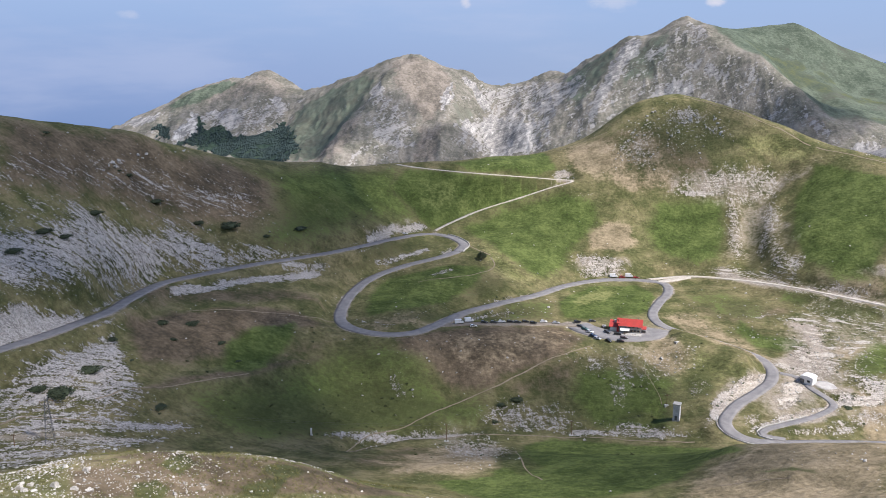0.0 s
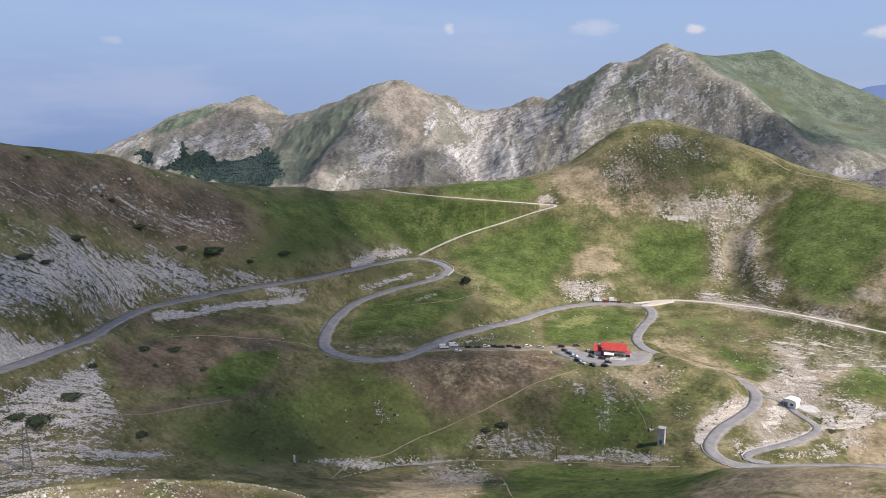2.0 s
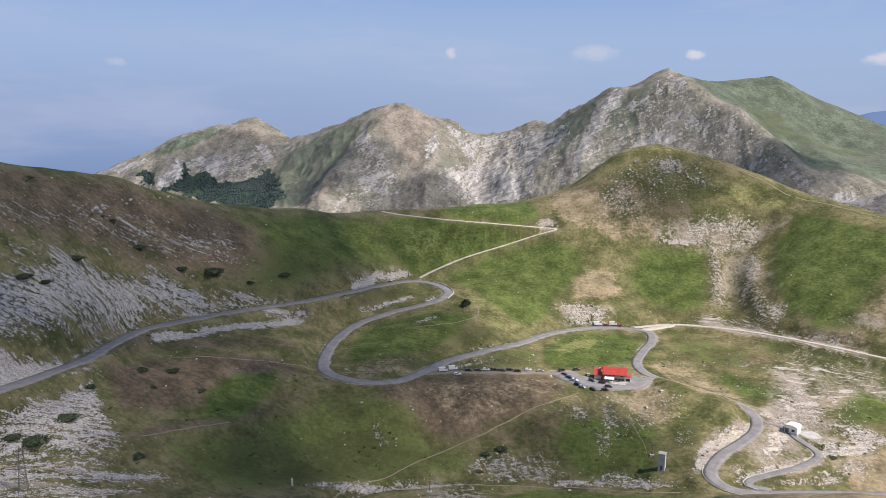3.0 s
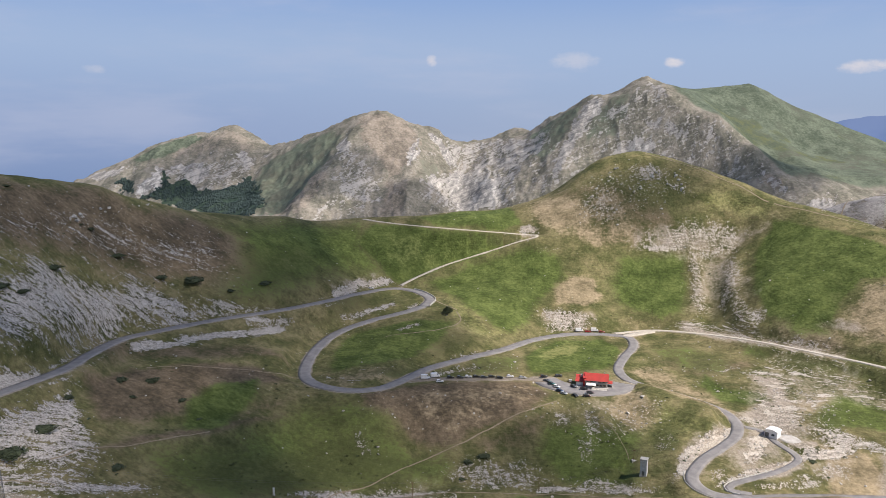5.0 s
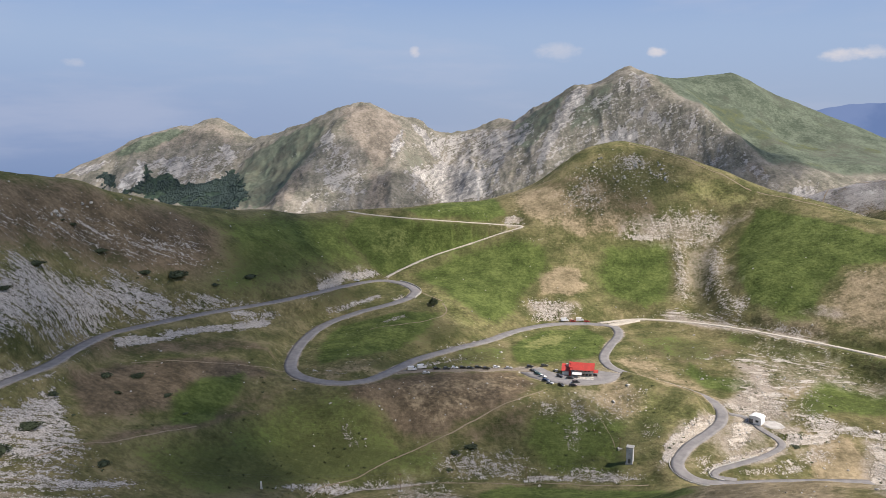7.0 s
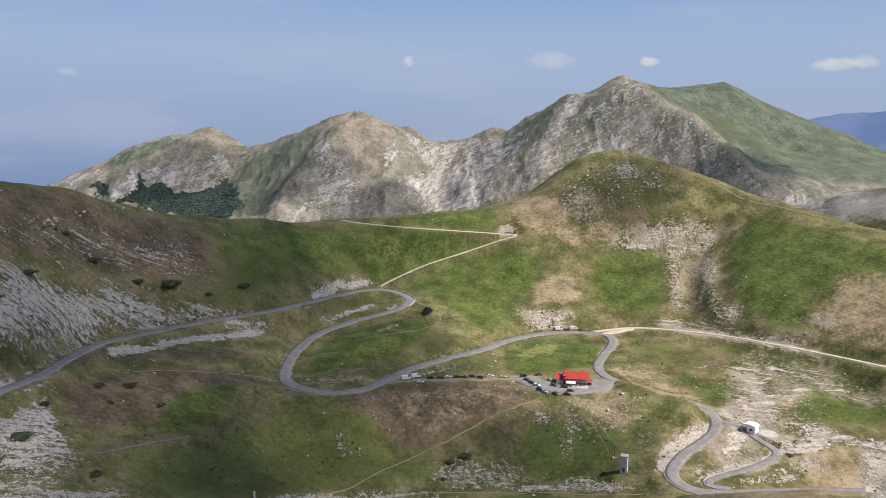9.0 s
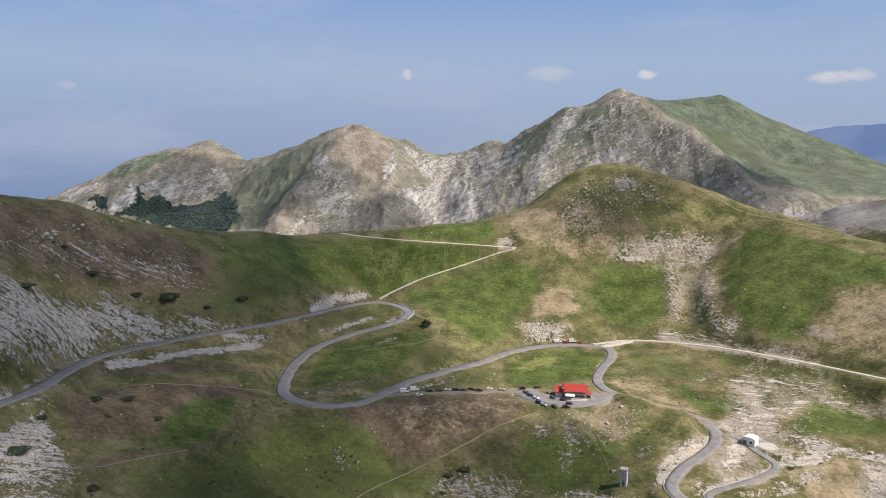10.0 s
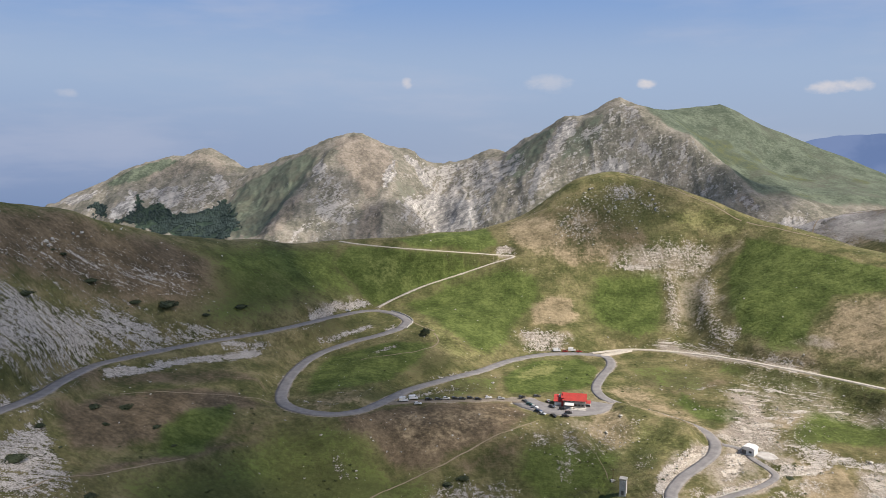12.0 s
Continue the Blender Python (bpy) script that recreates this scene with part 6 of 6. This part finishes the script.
def build_hut():
    x, y = HUT
    top = base("storage_shelter", pose(x, y, ground(x, y) + 0.2, 0, 0, -45), "white storage shelter with a curved metal roof and a dark doorway", "shed")
    for name, b in (("back_wall", (-3.2, 3.2, 2.6, 2.8, -0.8, 3.2)), ("side_wall", (3.0, 3.2, -2.8, 2.6, -0.8, 3.2)), ("side_wall", (-3.2, -3.0, -2.8, 2.6, -0.8, 3.2)), ("floor", (-3.3, 3.3, -3.2, 2.9, -0.9, 0.05))):
        part(name, box(*b), CONCRETE if name == "floor" else WHITE_METAL, top)
    arc = [(3.5 * math.cos(a), 3.15 + 1.25 * math.sin(a)) for a in np.linspace(0, math.pi, 13)]
    inner = [(3.38 * math.cos(a), 3.1 + 1.15 * math.sin(a)) for a in np.linspace(math.pi, 0, 13)]
    roof = part("roof", prism(arc + inner, -3.2, 3.1, "y"), WHITE_METAL, top, "curved white sheet roof")
    for py in np.linspace(-3.0, 2.9, 7):
        ridge = [(3.53 * math.cos(a), 3.15 + 1.28 * math.sin(a)) for a in np.linspace(0, math.pi, 13)]
        part("rib", prism(ridge + inner, py - 0.05, py + 0.05, "y"), WHITE_METAL, roof)
    part("gable_end", prism([(3.36 * math.cos(a), 3.1 + 1.13 * math.sin(a)) for a in np.linspace(0, math.pi, 13)], 2.62, 2.78, "y"), WHITE_METAL, top)
    part("lintel", prism([(3.36 * math.cos(a), 3.1 + 1.13 * math.sin(a)) for a in np.linspace(0, math.pi, 13)], -2.9, -2.8, "y"), WHITE_METAL, top)
    part("front_wall", box(-1.0, 3.0, -2.8, -2.66, -0.8, 3.15), WHITE_METAL, top)
    part("front_wall", box(-3.0, -1.0, -2.8, -2.66, 2.4, 3.15), WHITE_METAL, top)
    door = part("door", box(-2.9, -1.05, -2.62, -2.55, 0.05, 2.4), STEEL, top, "dark recessed doorway")
    part("door_frame", box(-3.0, -2.9, -2.86, -2.6, 0.0, 2.5), WOOD_BROWN, door)
    part("window", box(0.4, 1.9, -2.85, -2.8, 1.1, 2.2), GLASS_DARK, top)
    top.scale = (1.0, 1.0, 1.0)
    return top


def build_lattice_mast():
    x, y = MAST
    top = base("lattice_pylon", pose(x, y, ground(x, y) - 0.2, 0, 0, 20), "dark steel lattice power pylon above the scree", "pylon")
    H, b, t = 17.0, 1.5, 0.45
    at = lambda sx, sy, z: (sx * (b + (t - b) * z / H), sy * (b + (t - b) * z / H), z)
    corners = [(-1, -1), (1, -1), (1, 1), (-1, 1)]
    for c in corners:
        leg = part("leg", rod(at(*c, 0), at(*c, H), 0.075, sides=4), STEEL, top)
        part("footing", box(at(*c, 0)[0] - 0.3, at(*c, 0)[0] + 0.3, at(*c, 0)[1] - 0.3, at(*c, 0)[1] + 0.3, -0.8, 0.3), CONCRETE, leg)
    zs = np.linspace(0.3, H, 9)
    for k in range(8):
        for i in range(4):
            c, d = corners[i], corners[(i + 1) % 4]
            part("brace", rod(at(*c, zs[k]), at(*d, zs[k + 1]), 0.045, sides=4), STEEL, top)
            part("brace", rod(at(*d, zs[k]), at(*c, zs[k + 1]), 0.045, sides=4), STEEL, top)
    for z, w in ((14.2, 2.6), (16.0, 2.0)):
        arm = part("crossarm", rod((-w, 0, z), (w, 0, z), 0.07, sides=4), STEEL, top)
        for s in (-1, 1):
            part("insulator", rod((s * w, 0, z), (s * w, 0, z - 0.8), 0.09, sides=8), WOOD_BROWN, arm)
    return top


def build_pole(x, y, height, label):
    top = base("utility_pole", pose(x, y, ground(x, y) - 0.3), label, "pole", "poles of the power line")
    part("shaft", rod((0, 0, 0), (0, 0, height), 0.16, sides=8, r2=0.1), WOOD_BROWN, top)
    part("footing", box(-1.1, 1.1, -0.9, 0.9, -0.6, 0.55, 0.05), CONCRETE, top, "pale concrete footing")
    arm = part("crossarm", box(-1.0, 1.0, -0.07, 0.07, height - 0.6, height - 0.45), WOOD_BROWN, top)
    for px in (-0.85, 0.0, 0.85):
        part("insulator", rod((px, 0, height - 0.45), (px, 0, height - 0.15), 0.06, sides=8), WHITE_METAL, arm)
    return top


def build_wire(a, b, sag):
    pts = [Vector(a).lerp(Vector(b), t) - Vector((0, 0, sag * 4 * t * (1 - t))) for t in np.linspace(0, 1, 25)]
    bm = bmesh.new()
    rings = []
    for p in pts:
        rings.append([bm.verts.new(p + Vector((0, 0.02 * math.cos(q), 0.02 * math.sin(q)))) for q in (0, 2.1, 4.2)])
    for r1, r2 in zip(rings, rings[1:]):
        for k in range(3):
            bm.faces.new((r1[k], r1[(k + 1) % 3], r2[(k + 1) % 3], r2[k]))
    return tagged(part("power_wire", bm, STEEL), "thin sagging power line wire strung between poles", "wire", "wires of the power line")


def wall_along(lane, first, last, offset, height, thick, label):
    """A low wall beside a lane, from one share of its length to another."""
    line, half = LANES[lane]
    a, b = int(first * (len(line) - 1)), int(last * (len(line) - 1))
    d = np.gradient(line[:, :2], axis=0)
    d /= np.linalg.norm(d, axis=1)[:, None]
    side = np.stack([d[:, 1], -d[:, 0]], -1)
    rows = []
    for k in range(a, b + 1):
        c, s = line[k], side[k] * np.sign(offset)
        for o, up in ((0, -1.2), (0, height), (0.04, height + 0.06), (thick - 0.04, height + 0.06), (thick, height), (thick, -1.2)):
            q = c[:2] + s * (half + abs(offset) + o)
            rows.append((q[0], q[1], c[2] + up))
    return tagged(link_mesh("parapet_wall", rows, grid_faces(b - a + 1, 6), CONCRETE, False), label, "wall", "low walls along the road")


def build_marker():
    x, y = MARKER
    top = base("boundary_marker", pose(x, y, ground(x, y) - 0.2), "white painted stone marker post in the meadow", "post")
    part("shaft", prism([(-0.42, 0.3), (0.42, 0.3), (0.3, 3.2), (0, 3.6), (-0.3, 3.2)], -0.35, 0.35), RENDER_WHITE, top)
    part("plinth", box(-0.6, 0.6, -0.6, 0.6, -0.5, 0.35, 0.04), CONCRETE, top)
    return top


# ---- rocks and plants ----
def rock_shape(rng, rings=8, around=12, rough=0.34):
    v, f = ball(rings, around)
    for k in range(7):
        n = rng.normal(size=3)
        n /= np.linalg.norm(n)
        d = v @ n
        v = v - np.maximum(d - rng.uniform(0.35, 0.75), 0)[:, None] * n
    v *= 1 + rough * rng.uniform(-1, 1, (len(v), 1)) * 0.5
    return v * (1.0, rng.uniform(0.65, 1.0), rng.uniform(0.5, 0.8)), f


def strew(name, xs, ys, sizes, rng, material, label, shapes, flat=1.0, sink=0.25):
    """Many small bodies joined into one object of kind stuff."""
    zs = land(xs, ys)[0]
    verts, faces, count = [], [], 0
    pick = rng.integers(0, len(shapes), len(xs))
    turn = rng.uniform(0, 2 * math.pi, len(xs))
    for k, (v, f) in enumerate(shapes):
        idx = np.nonzero(pick == k)[0]
        if not len(idx):
            continue
        c, s = np.cos(turn[idx])[:, None], np.sin(turn[idx])[:, None]
        w = np.stack([v[None, :, 0] * c - v[None, :, 1] * s, v[None, :, 0] * s + v[None, :, 1] * c, np.repeat(v[None, :, 2] * flat, len(idx), 0)], -1) * sizes[idx][:, None, None]
        w += np.stack([xs[idx], ys[idx], zs[idx] + sizes[idx] * (0.5 - sink) * 0.6], -1)[:, None, :]
        verts.append(w.reshape(-1, 3))
        faces.append((f[None] + (np.arange(len(idx)) * len(v))[:, None, None] + count).reshape(-1, f.shape[1]))
        count += len(idx) * len(v)
    v, f = np.vstack(verts), np.vstack(faces)
    me = bpy.data.meshes.new(name)
    me.vertices.add(len(v))
    me.vertices.foreach_set("co", v.ravel())
    me.loops.add(f.size)
    me.loops.foreach_set("vertex_index", f.ravel().astype(np.int32))
    me.polygons.add(len(f))
    me.polygons.foreach_set("loop_start", (np.arange(len(f)) * f.shape[1]).astype(np.int32))
    me.update()
    me.materials.append(material)
    return tagged(new(name, me), label, kind="stuff")


def leaf_cloud(rng, count, leaf):
    """A mound of small leaf blades with an uneven outline."""
    a, z = rng.uniform(0, 2 * math.pi, count), rng.uniform(-0.15, 1, count)
    r = np.sqrt(np.maximum(1 - np.clip(z, 0, 1) ** 2, 0))
    lobes = 1 + 0.22 * np.sin(3 * a + rng.uniform(0, 6)) + 0.15 * np.sin(5 * a + rng.uniform(0, 6))
    c = np.stack([r * np.cos(a) * lobes, r * np.sin(a) * lobes, z * (0.85 + 0.15 * np.sin(4 * a))], -1) * rng.uniform(0.62, 1.04, (count, 1))
    u, w = rng.normal(size=(count, 3)), rng.normal(size=(count, 3))
    u /= np.linalg.norm(u, axis=1)[:, None]
    w -= (w * u).sum(1)[:, None] * u
    w /= np.linalg.norm(w, axis=1)[:, None]
    s = leaf * rng.uniform(0.6, 1.3, (count, 1))
    v = np.stack([c - u * s, c + w * s * 0.6, c + u * s, c - w * s * 0.6], 1).reshape(-1, 3)
    return v, np.arange(count * 4).reshape(-1, 4)


def build_shrub(rng, x, y, size, label, tall=0.36):
    top = base("juniper_shrub", pose(x, y, ground(x, y) - 0.15, 0, 0, rng.uniform(0, 360)), label, "shrub", "dark shrubs on the slopes")
    top.scale = (size, size * 0.8, size * tall)
    if not SHRUBS:
        for k in range(3):
            v, f = leaf_cloud(rng, 900, 0.11)
            cv, cf = ball(6, 10)
            cv = cv * (0.8, 0.8, 0.7)
            a, b = bpy.data.meshes.new("foliage"), bpy.data.meshes.new("core")
            a.from_pydata(v.tolist(), [], f.tolist())
            b.from_pydata(cv.tolist(), [], cf.tolist())
            a.materials.append(LEAF), b.materials.append(LEAF)
            SHRUBS.append((a, b))
    for me in SHRUBS[int(rng.integers(0, 3))]:
        new(me.name.split(".")[0], me).parent = top
    return top


SHRUBS = []


def build_tree(rng, x, y, height):
    top = base("tree", pose(x, y, ground(x, y) - 0.2), "dark green roadside tree beside the upper hairpin bend", "tree")
    bm = rod((0, 0, 0), (0.1, 0, height * 0.5), 0.28, sides=8, r2=0.16)
    for k in range(6):
        a = k * 1.05
        rod((0.05, 0, height * (0.25 + 0.04 * k)), (height * 0.32 * math.cos(a), height * 0.32 * math.sin(a), height * (0.5 + 0.05 * k)), 0.1, bm, 5, 0.03)
    part("trunk", bm, BARK, top)
    v, f = leaf_cloud(rng, 1400, 0.09)
    crown = link_mesh("crown", v * (height * 0.5, height * 0.46, height * 0.62) + (0, 0, height * 0.36), f, LEAF, False)
    crown.parent = top
    return top


def ribbon(name, pts, half, material, label, lift=0.11):
    """A trodden path laid over the ground."""
    line = spline([(a, b, 0) for a, b in pts], 1.5)
    d = np.gradient(line[:, :2], axis=0)
    d /= np.linalg.norm(d, axis=1)[:, None]
    side = np.stack([d[:, 1], -d[:, 0]], -1)
    wide = half * (1 + 0.35 * grain(np.arange(len(line)) * 1.5, np.zeros(len(line)), 6.0, 12))[:, None]
    q = np.stack([line[:, :2] - side * wide, line[:, :2], line[:, :2] + side * wide], 1).reshape(-1, 2)
    z = land(q[:, 0], q[:, 1])[0] + lift
    z[1::3] = np.maximum(z[1::3], 0.5 * (z[0::3] + z[2::3]))
    z += 0.12 * smooth(500, 900, np.hypot(q[:, 0], q[:, 1])) * 2
    v = np.column_stack([q, z])
    return tagged(link_mesh(name, v, grid_faces(len(line), 3), material), label, "path", kind="structure")


# ---- the things in their places ----
build_refuge()
for kind, x, y, turn, where in CARS:
    park(kind, x, y, turn, where)
build_substation()
build_hut()
build_lattice_mast()
build_marker()
for x, y, h in POLES:
    build_pole(x, y, h, "weathered wooden utility pole on a concrete footing")
tops = [(MAST[0], MAST[1], ground(*MAST) + 16)] + [(x, y, ground(x, y) + h - 0.5) for x, y, h in POLES[:2]] + [(*SUBSTATION, ground(*SUBSTATION) + 7.6)]
for a, b in zip(tops, tops[1:]):
    for off in (-0.8, 0.8):
        build_wire((a[0], a[1] + off, a[2]), (b[0], b[1] + off, b[2]), 3.0)
wall_along(0, 0.17, 0.30, -0.5, 0.12, 0.35, "pale concrete parapet wall round the lower hairpin")
wall_along(3, 0.62, 0.97, 0.3, 0.15, 0.45, "pale concrete kerb wall beside the loop road")
wall_along(2, 0.0, 0.10, 0.6, 0.6, 0.5, "white parapet wall on the outside of the bend")
for pts, half, label in PATHS:
    ribbon("footpath", pts, half, TRODDEN, label)
RNG = np.random.default_rng(11)
for x, y, size in BUSHES:
    build_shrub(RNG, x, y, size, "dark green juniper shrub growing low on the slope")
build_tree(RNG, *TREE, 6.5)
BOULDERS = [rock_shape(RNG) for k in range(6)]
for k, (x, y, size) in enumerate(KNOLL_ROCKS + LONE_ROCKS):
    v, f = BOULDERS[k % 6]
    ob = link_mesh("boulder", v * size, f, LIMESTONE, False)
    ob.matrix_world = pose(x, y, ground(x, y) + size * 0.15, 0, 0, 57 * k)
    tagged(ob, "weathered white limestone boulder lying in the pasture", "boulder", "boulders on the pasture")


def scatter():
    small = [rock_shape(RNG, 4, 6, 0.4) for k in range(8)]
    # loose stones where the ground is stony
    n = 420000
    a, r = np.radians(RNG.uniform(-34, 38, n)), np.exp(RNG.uniform(math.log(120), math.log(800), n))
    x, y = r * np.sin(a), r * np.cos(a)
    stony = stones(x, y)
    gap, level = near_lane(x, y)
    keep = (RNG.uniform(0, 1, n) < 0.30 * stony ** 1.7 + 0.004 * smooth(340, 440, r)) & (gap > 0.6)
    x, y = x[keep], y[keep]
    strew("loose_stones", x, y, RNG.uniform(0.15, 0.5, len(x)) * RNG.choice([1, 1, 1, 1.8], len(x)), RNG, LIMESTONE, "loose white limestone stones strewn over the slopes", small)
    # larger blocks on the knoll and below the crags
    n = 90000
    a, r = np.radians(RNG.uniform(-34, 38, n)), RNG.uniform(240, 740, n) ** 0.5 * 740 ** 0.5
    x, y = r * np.sin(a), r * np.cos(a)
    gap, level = near_lane(x, y)
    keep = (RNG.uniform(0, 1, n) < 0.16 * zone_mask(x, y, "blocks", 500)) & (gap > 0.8)
    strew("limestone_blocks", x[keep], y[keep], np.exp(RNG.normal(-0.75, 0.45, keep.sum())) * (1 + 0.7 * smooth(500, 700, r[keep])), RNG, LIMESTONE, "white limestone blocks scattered below the crags", small)
    # low heath and juniper tufts in the open slopes
    n = 60000
    a, r = np.radians(RNG.uniform(-34, 38, n)), np.exp(RNG.uniform(math.log(320), math.log(740), n))
    x, y = r * np.sin(a), r * np.cos(a)
    stony = stones(x, y)
    bushy = np.maximum(patch_mask(x, y, HEATH, 400), zone_mask(x, y, "heath", 400))
    gap, level = near_lane(x, y)
    keep = (RNG.uniform(0, 1, n) < 0.12 * np.clip(0.3 * fbm(x, y, 30, 811, 3) + 0.7 * bushy + 0.3 * stony, 0, 1)) & (gap > 1.0)
    tufts = []
    for k in range(6):
        v, f = leaf_cloud(RNG, 26, 0.42)
        tufts.append((v * (1, 1, 0.7), f))
    strew("heath_tufts", x[keep], y[keep], RNG.uniform(0.3, 0.95, keep.sum()), RNG, LEAF_LOW, "dark green heath and juniper tufts in the open pasture", tufts, sink=0.5)
    # stones and grass on the near knoll
    n = 45000
    a, r = np.radians(RNG.uniform(-34, 6, n)), RNG.uniform(62, 112, n)
    x, y = r * np.sin(a), r * np.cos(a)
    keep = fbm(x, y, 9, 801, 3) > RNG.uniform(-0.3, 0.6, n)
    strew("knoll_stones", x[keep], y[keep], np.exp(RNG.normal(-2.75, 0.55, keep.sum())), RNG, LIMESTONE, "small white stones lying in the near pasture", small)
    blades = []
    for k in range(5):
        b = 14
        p = RNG.uniform(-0.5, 0.5, (b, 2))
        lean = RNG.uniform(-0.35, 0.35, (b, 2))
        w = RNG.uniform(0.03, 0.06, b)
        t = RNG.uniform(0, 6.28, b)
        v = np.stack([np.column_stack([p[:, 0] - w * np.cos(t), p[:, 1] - w * np.sin(t), np.zeros(b)]), np.column_stack([p[:, 0] + w * np.cos(t), p[:, 1] + w * np.sin(t), np.zeros(b)]),
                      np.column_stack([p + lean, RNG.uniform(0.4, 0.9, b)])], 1).reshape(-1, 3)
        blades.append((v, np.arange(b * 3).reshape(-1, 3)))
    n = 16000
    a, r = np.radians(RNG.uniform(-34, 10, n)), RNG.uniform(60, 115, n)
    x, y = r * np.sin(a), r * np.cos(a)
    keep = fbm(x, y, 7, 805, 3) > RNG.uniform(-0.5, 0.5, n)
    strew("grass", x[keep], y[keep], RNG.uniform(0.2, 0.45, keep.sum()), RNG, TUFT, "short green and straw-coloured pasture grass on the knoll", blades, sink=0.5)
    # beech woods on the far peak
    n = 190000
    x, y = RNG.uniform(-800, 250, n), RNG.uniform(1350, 1950, n)
    wood = zone_mask(x, y, "wood", 600)
    keep = RNG.uniform(0, 1, n) < 0.6 * smooth(0.3, 0.7, wood * (0.85 + 1.3 * fbm(x, y, 26, 601, 4)))
    crowns = []
    for k in range(5):
        v, f = ball(6, 8)
        crowns.append((v * (1 + 0.45 * RNG.uniform(-1, 1, (len(v), 1))) * (1, 1, 1.15), f))
    strew("beech_wood", x[keep], y[keep], RNG.uniform(0.8, 1.8, keep.sum()), RNG, LEAF_FAR, "dark green beech wood below the white cliff", crowns, sink=-0.3)


scatter()
